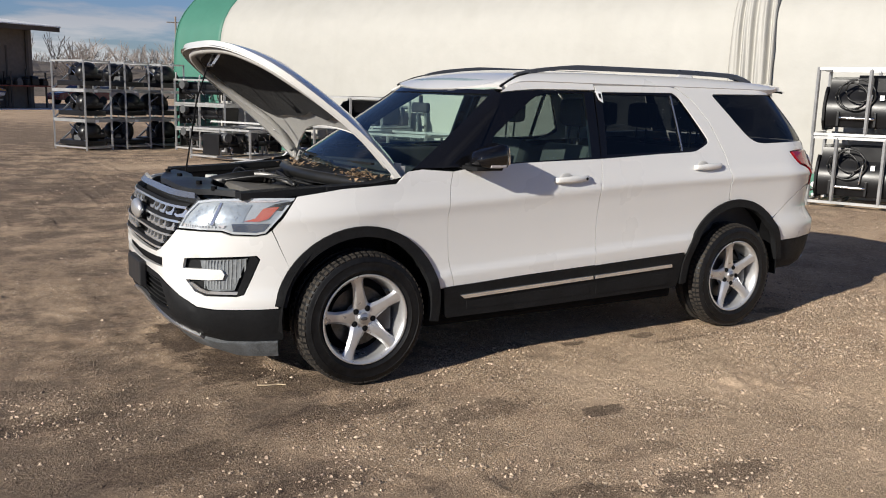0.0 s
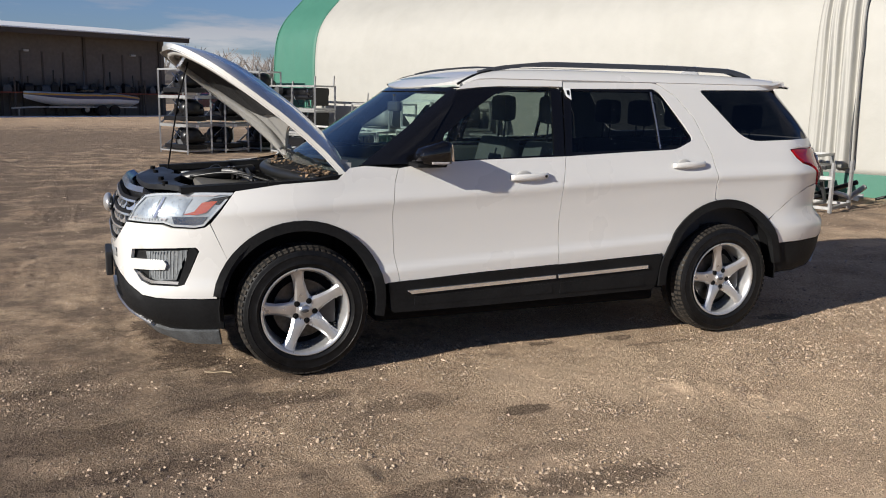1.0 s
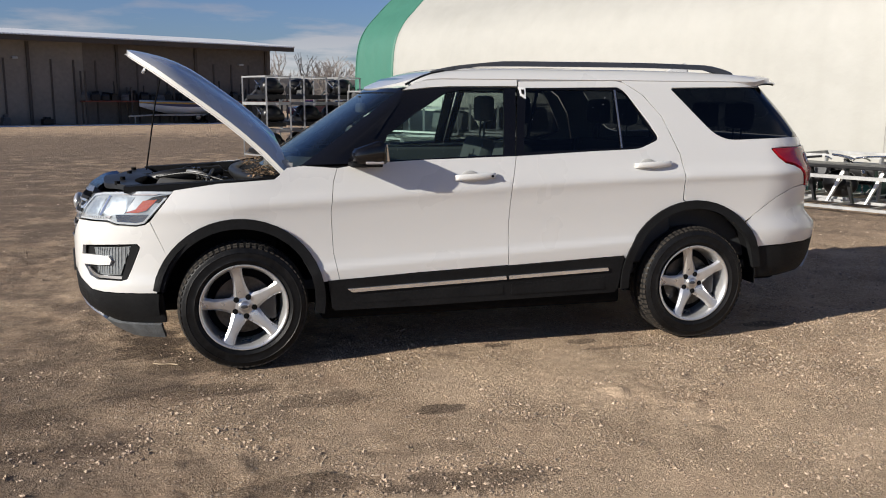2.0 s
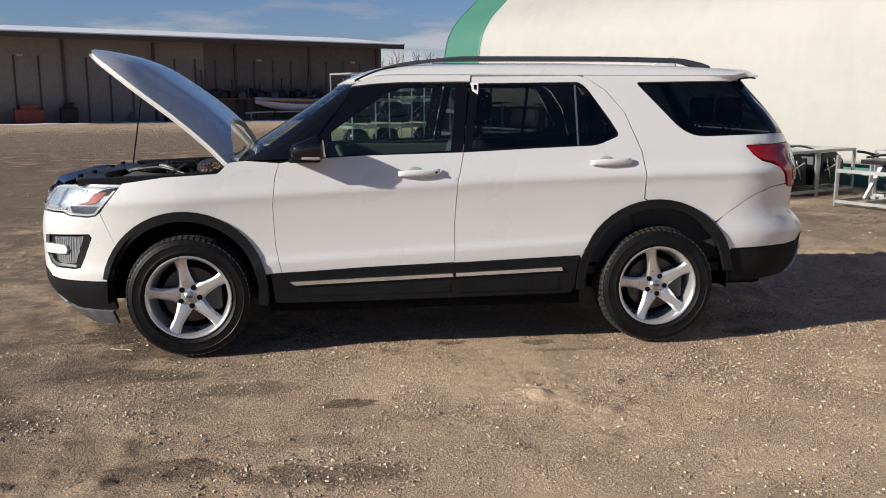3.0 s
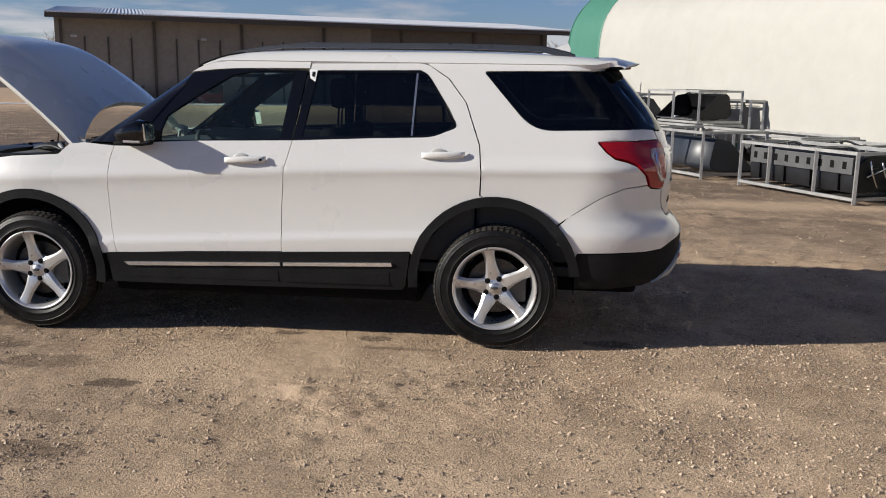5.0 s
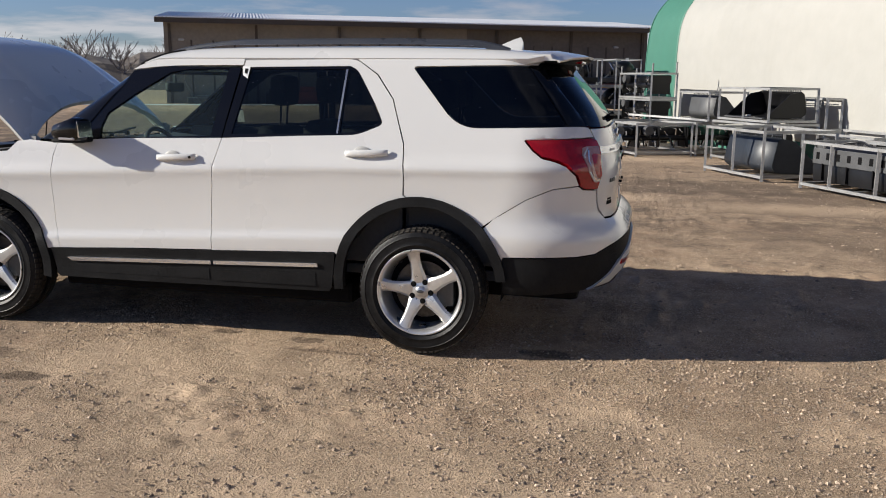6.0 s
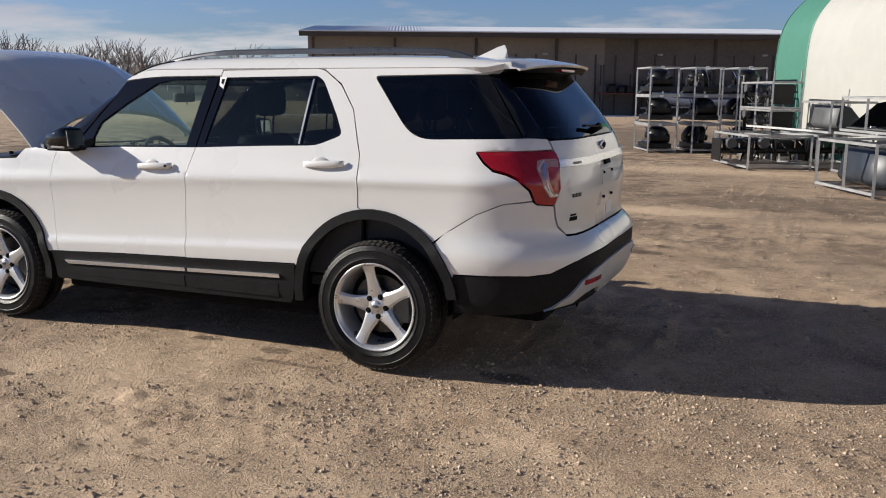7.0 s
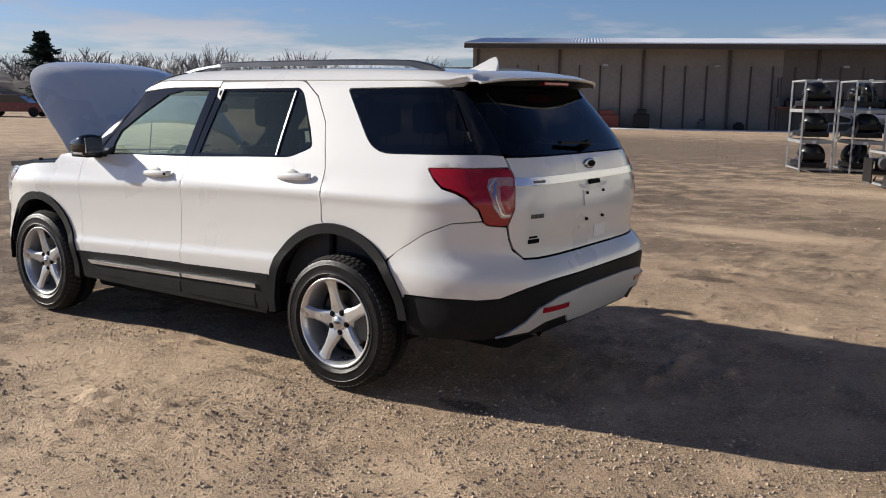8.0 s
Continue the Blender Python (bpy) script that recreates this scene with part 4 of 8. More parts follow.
roof_out = [(-0.545 + 0.125 * (abs(y) / 0.66) ** 2.4, y) for y in np.linspace(0.66, -0.66, 25)] + [(x, -0.685) for x in np.linspace(-0.385, 1.98, 27)] + [(2.06 + 0.035 * (1 - (y / 0.68) ** 2), y) for y in np.linspace(-0.655, 0.655, 25)] + [(x, 0.685) for x in np.linspace(1.98, -0.385, 27)]
panel("roof", roof_surf, roof_out, M_PAINT, both=False, h=0.045, thick=0.03, gap=0)
for sg in (-1, 1):
    # roof rail: a bowed bar on feet
    bm = bmesh.new()
    k = 40
    for i in range(k + 1):
        x = -0.25 + 2.11 * i / k
        u = i / k
        lift = 0.038 * min(1, (u / 0.22)) ** 0.9 * min(1, ((1 - u) / 0.09)) ** 0.7
        y = sg * (0.565 + 0.02 * math.sin(math.pi * u))
        zb = roof_z(x, y)
        hgt = 0.030 if 0.06 < u < 0.93 else 0.022
        lo = zb - 0.004 + 0.022 * min(1, max(0, (u - 0.05) / 0.10)) * min(1, max(0, (0.95 - u) / 0.05))
        hi = zb + lift + 0.012
        ring = [bm.verts.new((x, y + dy, z)) for dy, z in ((-0.022, lo), (0.022, lo), (0.020, hi - 0.008), (0.010, hi), (-0.010, hi), (-0.020, hi - 0.008))]
        if i:
            for j in range(6):
                bm.faces.new((prev[j], prev[(j + 1) % 6], ring[(j + 1) % 6], ring[j]))
        else:
            bm.faces.new(ring)
        prev = ring
    bm.faces.new(prev[::-1])
    part("roof_rail", bm, M_RAIL, car, "dark grey raised roof rail", angle=45)

for sg in (-1, 1):
    ditch = [(x, sg * y, roof_z(x, y) + 0.001) for x, y in ((-0.43, 0.672), (-0.38, 0.658), (-0.30, 0.630), (-0.22, 0.602), (-0.16, 0.580))]
    part("roof_ditch_strip", sweep(ditch, 0.008, 6), M_CLAD, car, smooth=True)

# ---- rear ----
gate_glass = [BODY.r(-0.70, 1.315)] + [(s, 1.30) for s in np.linspace(BODY.r(-0.66, 1.30)[0], 2 * BODY.length - BODY.r(-0.66, 1.30)[0], 13)] + [BODY.r(0.70, 1.315)]
gate_glass += [BODY.r(0.615, 1.648)] + [(s, 1.650) for s in np.linspace(BODY.r(0.58, 1.65)[0], BODY.r(-0.58, 1.65)[0], 13)] + [BODY.r(-0.615, 1.648)]
vf = skin(BODY, gate_glass, (), 0.09, -0.004, 0, 0)
panes.append(raw("rear_window", *vf, M_GLASS_R, car, "dark privacy glass rear window", smooth=True))
dpil = [BODY.x(x, z) for x, z in ((1.985, 1.634), (2.225, 1.308))] + [BODY.r(-0.76, 1.306), BODY.r(-0.70, 1.306), BODY.r(-0.612, 1.652)]
panel("rear_pillar_trim", BODY, dpil, M_GLOSSBLACK, off=-0.005, gap=0, h=0.05)
gate_l = [BODY.r(-0.692, 1.296), BODY.r(-0.692, 1.245), BODY.r(-0.687, 1.19), BODY.r(-0.720, 1.048), BODY.r(-0.745, 0.965), BODY.r(-0.730, 0.90), BODY.r(-0.711, 0.85), BODY.r(-0.66, 0.80)]
gate = gate_l + [(s, 0.795) for s in np.linspace(BODY.r(-0.58, 0.795)[0], 2 * BODY.length - BODY.r(-0.58, 0.795)[0], 13)] + [(2 * BODY.length - s, z) for s, z in reversed(gate_l)] + [(s, 1.292) for s in np.linspace(2 * BODY.length - BODY.r(-0.69, 1.292)[0], BODY.r(-0.69, 1.292)[0], 15)]
tailgate = panel("tailgate", BODY, gate, M_PAINT, both=False, h=0.05)


def rear_strip(name, y0, y1, z0, z1, mat, parent, off, thick, label="", n=10, taper=0.0, angle=40):
    a, b = BODY.r(y0, (z0 + z1) / 2)[0], BODY.r(y1, (z0 + z1) / 2)[0]
    ss = np.linspace(a, b, n)
    o = [(s, z0 + taper * abs(2 * k / (n - 1) - 1)) for k, s in enumerate(ss)] + [(s, z1 - taper * abs(2 * k / (n - 1) - 1)) for k, s in reversed(list(enumerate(ss)))]
    return panel(name, BODY, o, mat, parent, both=False, h=0.2, off=off, thick=thick, gap=0, label=label, angle=angle)


rear_strip("chrome_bar", -0.70, 0.70, 1.155, 1.193, M_STRIP, tailgate, 0.012, 0.02, "chrome strip across the tailgate", 22)
rear_strip("plate_recess", -0.17, 0.17, 0.90, 1.135, M_PAINT, tailgate, 0.003, 0.006, n=6)
rear_strip("plate_lamp", -0.06, 0.06, 1.128, 1.152, M_DARK, tailgate, 0.014, 0.02, "black release handle above the plate", n=6)
rear_strip("plate_holder", -0.13, 0.13, 1.02, 1.10, M_PAINT, tailgate, 0.006, 0.006, "bare white plate holder", n=6)
for y, z in ((-0.10, 1.085), (0.10, 1.085), (-0.10, 0.945), (0.10, 0.945)):
    p, nn = BODY(*BODY.r(y, z))
    bm = bmesh.new()
    add_tube(bm, p, p + nn * 0.014, 0.008, 8)
    part("plate_screw", bm, M_DARK, tailgate)
rear_strip("sticker_panel", 0.02, 0.16, 0.83, 0.90, M_PAPER, tailgate, 0.002, 0.002, "faint pale label", n=5)
# badges as plain shapes
p, nn = BODY(*BODY.r(0, 1.235))
bm = bmesh.new()
bmesh.ops.create_uvsphere(bm, u_segments=28, v_segments=10, radius=1)
bmesh.ops.transform(bm, matrix=Matrix.Translation(p + nn * 0.004) @ Matrix.Diagonal((0.013, 0.068, 0.030, 1)), verts=bm.verts)
badge = part("oval_badge", bm, M_SATIN, tailgate, "plain dark oval badge with a bright rim", smooth=True)
bm = bmesh.new()
bmesh.ops.create_uvsphere(bm, u_segments=24, v_segments=8, radius=1)
bmesh.ops.transform(bm, matrix=Matrix.Translation(p + nn * 0.007) @ Matrix.Diagonal((0.0125, 0.056, 0.022, 1)), verts=bm.verts)
part("badge_field", bm, M_DARK, badge, smooth=True)
for y0, z0, w in ((-0.63, 1.005, 0.024), (-0.60, 1.005, 0.024), (-0.57, 1.005, 0.024)):
    rear_strip("badge_bar", y0, y0 + w, z0 - 0.01, z0 + 0.01, M_RAIL, tailgate, 0.006, 0.006, "small plain lettering bar", n=3)
rear_strip("decal_bar", -0.63, -0.575, 0.895, 0.905, M_DARK, tailgate, 0.002, 0.002, "small dark dealer decal bar", n=3)
rear_strip("decal_bar", -0.635, -0.56, 0.868, 0.890, M_DARK, tailgate, 0.002, 0.002, "small dark dealer decal bar", n=3)
rear_strip("badge_bar", -0.60, -0.52, 1.164, 1.176, M_RAIL, tailgate, 0.0135, 0.006, "small plain lettering bar", n=3)

# tail lamps
tl = [BODY.x(*p) for p in open_line([(2.006, 1.230), (2.047, 1.184), (2.101, 1.144), (2.177, 1.126), (2.235, 1.101), (2.286, 1.048), (2.303, 0.985), (2.318, 0.974)])]
tl += [BODY.r(-0.774, 0.968), BODY.r(-0.751, 0.970), BODY.r(-0.727, 1.048), BODY.r(-0.693, 1.19), BODY.r(-0.694, 1.226), BODY.r(-0.711, 1.239), BODY.x(2.2, 1.235)]
lamp = panel("tail_lamp", BODY, tl, M_RED, off=0.010, thick=0.04, gap=0.0013, h=0.03, label="red tail lamp with clear inset", angle=50)
inner = [BODY.x(2.315, 1.196), BODY.x(2.296, 1.188), BODY.x(2.300, 1.15), BODY.x(2.340, 1.063), BODY.x(2.362, 1.010), BODY.x(2.375, 1.004), BODY.r(-0.743, 1.012), BODY.r(-0.737, 1.03), BODY.r(-0.702, 1.19), BODY.r(-0.711, 1.197)]
core = [BODY.x(2.352, 1.158), BODY.x(2.344, 1.150), BODY.x(2.378, 1.035), BODY.x(2.388, 1.028), BODY.r(-0.743, 1.030), BODY.r(-0.739, 1.036), BODY.r(-0.716, 1.155)]
for sg, lp in ((1, lamp[0]), (-1, lamp[1])):
    panel("clear_inset", BODY, [(sg * s, z) for s, z in inner], M_TAILCLEAR, lp, holes=[[(sg * s, z) for s, z in core]], both=False, off=0.014, thick=0.008, gap=0, h=0.04, label="bright clear light guide")
    panel("red_core", BODY, [(sg * s, z) for s, z in core], M_REDDARK, lp, both=False, off=0.0125, thick=0.006, gap=0, h=0.04)
    line = [BODY.x(2.322, 1.178), BODY.x(2.330, 1.120), BODY.x(2.362, 1.030), BODY.x(2.372, 1.016), BODY.r(-0.747, 1.019), BODY.r(-0.745, 1.024), BODY.x(2.376, 1.022), BODY.x(2.367, 1.034), BODY.x(2.336, 1.122), BODY.x(2.329, 1.176)]
    panel("light_guide", BODY, [(sg * s, z) for s, z in line], M_CHROME, lp, both=False, off=0.0175, thick=0.004, gap=0, h=0.05, label="thin bright light guide")
    edge = [BODY.x(2.318, 1.190), BODY.x(2.304, 1.150), BODY.x(2.344, 1.060), BODY.x(2.364, 1.012), BODY.r(-0.744, 1.012), BODY.r(-0.744, 1.018), BODY.x(2.369, 1.018), BODY.x(2.350, 1.063), BODY.x(2.311, 1.150), BODY.x(2.325, 1.188)]
    panel("light_guide", BODY, [(sg * s, z) for s, z in edge], M_LENSRIM, lp, both=False, off=0.0165, thick=0.004, gap=0, h=0.05, label="thin bright light guide")

# rear bumper: white cover, black lower part, silver skid
rb = [BODY.x(*p) for p in arc(*CR, AR - 0.01, 18, 43)] + [BODY.x(1.888, 0.8285), BODY.x(2.02, 0.9125), BODY.x(2.158, 0.9715), BODY.x(2.295, 0.987), BODY.x(2.315, 0.968), BODY.r(-0.774, 0.962), BODY.r(-0.751, 0.960), BODY.r(-0.735, 0.895), BODY.r(-0.716, 0.843), BODY.r(-0.66, 0.793)]
rb_low = [BODY.x(1.905, 0.592), BODY.x(2.1, 0.598), BODY.x(2.3, 0.604), BODY.r(-0.82, 0.615), BODY.r(-0.72, 0.665), BODY.r(-0.60, 0.688)]
L2 = 2 * BODY.length
rbump = rb + [(s, 0.788) for s in np.linspace(BODY.r(-0.58, 0.788)[0], L2 - BODY.r(-0.58, 0.788)[0], 13)] + [(L2 - s, z) for s, z in reversed(rb)] + [(L2 - s, z) for s, z in rb_low] + [(s, 0.694) for s in np.linspace(L2 - BODY.r(-0.5, 0.694)[0], BODY.r(-0.5, 0.694)[0], 11)] + list(reversed(rb_low))
panel("rear_bumper", BODY, rbump, M_PAINT, both=False, h=0.05)
rl = [BODY.x(1.90, 0.587), BODY.x(2.1, 0.593), BODY.x(2.3, 0.599), BODY.r(-0.82, 0.610), BODY.r(-0.72, 0.660), BODY.r(-0.60, 0.683)]
rl_b = [BODY.x(1.895, 0.375), BODY.x(2.1, 0.372), BODY.x(2.3, 0.385), BODY.r(-0.80, 0.395), BODY.r(-0.6, 0.405)]
low = rl + [(s, 0.689) for s in np.linspace(BODY.r(-0.5, 0.689)[0], L2 - BODY.r(-0.5, 0.689)[0], 11)] + [(L2 - s, z) for s, z in reversed(rl)] + [(L2 - s, z) for s, z in rl_b] + [(s, 0.41) for s in np.linspace(L2 - BODY.r(-0.5, 0.41)[0], BODY.r(-0.5, 0.41)[0], 9)] + list(reversed(rl_b))
panel("rear_lower_bumper", BODY, low, M_CLAD, both=False, h=0.06, off=-0.004, label="black plastic lower rear bumper")
sk_l = [BODY.r(-0.785, 0.408), BODY.r(-0.765, 0.418), BODY.r(-0.70, 0.485), BODY.r(-0.64, 0.555), BODY.r(-0.5, 0.598), BODY.r(-0.25, 0.612)]
sk_b = [BODY.r(-0.2, 0.435), BODY.r(-0.36, 0.44), BODY.r(-0.40, 0.485), BODY.r(-0.58, 0.478), BODY.r(-0.66, 0.435)]
skid = sk_l + [(L2 - s, z) for s, z in reversed(sk_l)] + [(L2 - s, z) for s, z in reversed(sk_b)] + sk_b
panel("skid_plate", BODY, [tuple(q) for q in skid], M_SKID, both=False, h=0.06, off=0.010, thick=0.02, gap=0, label="silver rear skid trim")
for sg in (-1, 1):
    rear_strip("bumper_reflector", sg * 0.52 - 0.10, sg * 0.52 + 0.10, 0.532, 0.556, M_RED, car, 0.016, 0.01, "red bumper reflector", n=5)
    bm = bmesh.new()
    add_tube(bm, (2.20, sg * 0.55, 0.425), (2.475, sg * 0.55, 0.425), 0.038, 20, cap=False)
    add_tube(bm, (2.20, sg * 0.55, 0.425), (2.44, sg * 0.55, 0.425), 0.033, 20)
    part("exhaust_tip", bm, M_CHROME, car, "chrome exhaust tip", smooth=True)
# spoiler with its high brake light
bm, under = bmesh.new(), bmesh.new()
ny, ring_prev, low_prev = 24, None, None
for i in range(ny + 1):
    y = -0.648 + 1.296 * i / ny
    e = abs(y) / 0.648
    xe = 2.285 - 0.13 * e ** 3
    zt = 1.722 - 0.022 * e ** 2 - 0.013 * max(0, e - 0.80) / 0.20
    sec = [(2.00, min(roof_z(2.00, y) + 0.003, zt + 0.006)), (2.10, zt + 0.006), (xe - 0.05, zt - 0.016), (xe, zt - 0.030), (xe - 0.008, zt - 0.040), (2.13, zt - 0.028 - 0.047 * (1 - e ** 4)), (2.06, zt - 0.028 - 0.052 * (1 - e ** 4))]
    ring = [bm.verts.new((x, y, z)) for x, z in sec]
    low = [under.verts.new((x - 0.006 * (k == 0), y, z - 0.004)) for k, (x, z) in enumerate(sec[4:])]
    if low_prev:
        for a in range(2):
            under.faces.new((low_prev[a], low_prev[a + 1], low[a + 1], low[a]))
    low_prev = low
    if ring_prev:
        for a in range(len(sec) - 1):
            bm.faces.new((ring_prev[a], ring_prev[a + 1], ring[a + 1], ring[a]))
    else:
        bm.faces.new(ring)
    ring_prev = ring
bm.faces.new(ring_prev[::-1])
spoiler = part("roof_spoiler", bm, M_PAINT, car, "white spoiler over the rear window", angle=45)
# thin black sheet added so the rear window mirrors a dark underside
part("spoiler_dark_sheet", under, M_CLAD, spoiler, "black sheet added under the spoiler")
part("brake_light", box((2.19, -0.14, 1.652), (2.235, 0.14, 1.672), 0.006), M_RED, spoiler, "red high brake light")
# shark fin
bm = bmesh.new()
for sg in (1,):
    prof = [(1.655, 0, 0.032), (1.72, 0.022, 0.026), (1.79, 0.062, 0.014), (1.835, 0.078, 0.008), (1.85, 0.05, 0.014), (1.855, 0.0, 0.024)]
    lo = [bm.verts.new((x, -max(w, 0.01), roof_z(x, 0) - 0.004)) for x, hgt, w in prof] + [bm.verts.new((x, max(w, 0.01), roof_z(x, 0) - 0.004)) for x, hgt, w in reversed(prof)]
    hi = [bm.verts.new((x, -0.004, roof_z(x, 0) + hgt)) for x, hgt, w in prof] + [bm.verts.new((x, 0.004, roof_z(x, 0) + hgt)) for x, hgt, w in reversed(prof)]
    k = len(lo)
    for i in range(k):
        bm.faces.new((lo[i], lo[(i + 1) % k], hi[(i + 1) % k], hi[i]))
    bm.faces.new(hi)
part("roof_antenna", bm, M_PAINT, car, "white shark-fin antenna", smooth=True)
# rear wiper
p0, n0 = BODY(*BODY.r(0.02, 1.33))
p1, n1 = BODY(*BODY.r(-0.28, 1.345))
bm = bmesh.new()
add_tube(bm, p0 - n0 * 0.01, p0 + n0 * 0.035, 0.022, 12)
add_bar(bm, p0 + n0 * 0.03, p1 + n1 * 0.02, 0.022, 0.012)
part("rear_wiper", bm, M_CLAD, car)

# ---- front of the car ----
def mirror_s(pts):
    return [(-s, z) for s, z in reversed(pts)]


seam_f = [NOSE.x(*p) for p in arc(*CF, AF - 0.012, 146, 168)]
bump_low = [NOSE.x(-1.905, 0.462), NOSE.x(-2.0, 0.460), NOSE.x(-2.12, 0.458), NOSE.f(-0.76, 0.458), NOSE.f(-0.70, 0.466), NOSE.f(-0.50, 0.560), NOSE.f(-0.40, 0.590), NOSE.f(-0.2, 0.595), NOSE.f(-0.05, 0.596)]
bump_top = [NOSE.f(-0.05, 0.702), NOSE.f(-0.2, 0.704), NOSE.f(-0.38, 0.712), NOSE.f(-0.445, 0.735), NOSE.f(-0.53, 0.80), NOSE.f(-0.575, 0.852), NOSE.f(-0.70, 0.855), NOSE.f(-0.772, 0.856), NOSE.f(-0.80, 0.840), NOSE.x(-2.003, 0.836), NOSE.x(-1.952, 0.846), NOSE.x(-1.928, 0.866)]
left = bump_top + seam_f + bump_low
bumper_outline = left + mirror_s(left)
fogp = [NOSE.f(-0.64, 0.712), NOSE.f(-0.72, 0.722), NOSE.x(-2.125, 0.731), NOSE.x(-2.0, 0.738), NOSE.x(-1.985, 0.718), NOSE.x(-2.035, 0.60), NOSE.x(-2.065, 0.537), NOSE.x(-2.10, 0.527), NOSE.f(-0.735, 0.525), NOSE.f(-0.69, 0.545), NOSE.f(-0.645, 0.602), NOSE.f(-0.74, 0.607), NOSE.f(-0.782, 0.613), NOSE.f(-0.787, 0.640), NOSE.f(-0.778, 0.664), NOSE.f(-0.628, 0.660)]
slot = [NOSE.f(y, 0.618 + 0.02 * abs(y) / 0.44) for y in np.linspace(-0.46, 0.46, 13)] + [NOSE.f(y, 0.668 + 0.02 * abs(y) / 0.44) for y in np.linspace(0.46, -0.46, 13)]
fbump = panel("front_bumper", NOSE, bumper_outline, M_PAINT, both=False, h=0.04, gap=0.0008, holes=[slot, fogp, mirror_s(fogp)])
for sg in (1, -1):
    pocket = [(sg * s, z) for s, z in fogp]
    big = [(sg * s, z) for s, z in [NOSE.f(-0.60, 0.73), NOSE.f(-0.70, 0.745), NOSE.x(-2.0, 0.755), NOSE.x(-1.97, 0.735), NOSE.x(-2.05, 0.53), NOSE.x(-2.10, 0.510), NOSE.f(-0.70, 0.510), NOSE.f(-0.60, 0.60)]]
    panel("fog_bezel", NOSE, big, M_CLAD, fbump, both=False, off=-0.03, thick=0.01, gap=0, label="black fog lamp bezel")
    fl = [(sg * s, z) for s, z in [NOSE.f(-0.705, 0.704), NOSE.x(-2.09, 0.716), NOSE.x(-2.045, 0.722), NOSE.x(-2.06, 0.69), NOSE.x(-2.11, 0.557), NOSE.f(-0.76, 0.550), NOSE.f(-0.735, 0.555), NOSE.f(-0.72, 0.60)]]
    fog = panel("fog_lamp", NOSE, fl, M_FOG, fbump, both=False, off=-0.018, thick=0.01, gap=0, label="ribbed clear fog lamp")
    for k in range(12):
        a = 0.722 + 0.0098 * k
        top, low = 0.706 + 0.0012 * k, 0.562 + max(0, k - 8) * 0.03
        rib = [(sg * s, z) for s, z in [NOSE.f(-a, low), NOSE.f(-a, top), NOSE.f(-a - 0.0035, top), NOSE.f(-a - 0.0035, low)]]
        panel("lamp_rib", NOSE, rib, M_RIBS, fog, both=False, off=-0.0162, thick=0.0015, gap=0, h=0.3)
    lip = [(sg * s, z) for s, z in [NOSE.f(-0.655, 0.585), NOSE.f(-0.70, 0.548), NOSE.f(-0.735, 0.534), NOSE.x(-2.09, 0.536), NOSE.x(-2.088, 0.550), NOSE.f(-0.738, 0.549), NOSE.f(-0.71, 0.562), NOSE.f(-0.672, 0.592)]]
    panel("lamp_frame", NOSE, lip, M_SATIN, fog, both=False, off=-0.008, thick=0.012, gap=0, label="silver fog lamp frame")
    side_bit = [(sg * s, z) for s, z in [NOSE.x(-2.01, 0.734), NOSE.x(-1.992, 0.716), NOSE.x(-2.040, 0.60), NOSE.x(-2.069, 0.540), NOSE.x(-2.10, 0.532), NOSE.x(-2.080, 0.585), NOSE.x(-2.035, 0.728)]]
    panel("bezel_trim", NOSE, side_bit, M_CLAD, fbump, both=False, off=-0.002, thick=0.02, gap=0)
panel("bumper_slot", NOSE, [NOSE.f(y, 0.60) for y in np.linspace(-0.50, 0.50, 13)] + [NOSE.f(y, 0.70) for y in np.linspace(0.50, -0.50, 13)], M_DARK, fbump, both=False, off=-0.03, gap=0)
# black lower fascia, air intake, skid lip
lowt = [NOSE.f(-0.05, 0.592), NOSE.f(-0.2, 0.591), NOSE.f(-0.40, 0.586), NOSE.f(-0.50, 0.556), NOSE.f(-0.70, 0.462), NOSE.f(-0.76, 0.454), NOSE.x(-2.12, 0.454), NOSE.x(-2.0, 0.456), NOSE.x(-1.875, 0.458)]
lowb = [NOSE.x(-1.862, 0.280), NOSE.x(-2.0, 0.274), NOSE.x(-2.10, 0.270), NOSE.f(-0.70, 0.268), NOSE.f(-0.55, 0.280), NOSE.f(-0.3, 0.31), NOSE.f(-0.05, 0.312)]
lf = lowt + lowb
intake = [NOSE.f(y, 0.415) for y in np.linspace(-0.50, 0.50, 11)] + [NOSE.f(y, 0.560) for y in np.linspace(0.42, -0.42, 11)]
flow = panel("front_lower_bumper", NOSE, lf + mirror_s(lf), M_CLAD, both=False, h=0.05, holes=[intake], label="black plastic lower front bumper")
panel("intake_back", NOSE, [NOSE.f(y, 0.40) for y in np.linspace(-0.54, 0.54, 11)] + [NOSE.f(y, 0.575) for y in np.linspace(0.50, -0.50, 11)], M_DARK, flow, both=False, off=-0.05, gap=0)
for k in range(5):
    z = 0.43 + 0.027 * k
    w = 0.49 - 0.014 * k
    panel("intake_slat", NOSE, [NOSE.f(y, z) for y in np.linspace(-w, w, 11)] + [NOSE.f(y, z + 0.008) for y in np.linspace(w, -w, 11)], M_CLAD, flow, both=False, off=-0.012, thick=0.03, gap=0, h=0.3)
sk = [NOSE.f(y, 0.398 - 0.36 * y * y) for y in np.linspace(-0.60, 0.60, 19)] + [NOSE.f(y, 0.422 - 0.38 * y * y) for y in np.linspace(0.60, -0.60, 19)]
panel("front_skid_trim", NOSE, sk, M_SATIN, flow, both=False, off=0.010, gap=0, h=0.2, label="silver front skid trim")
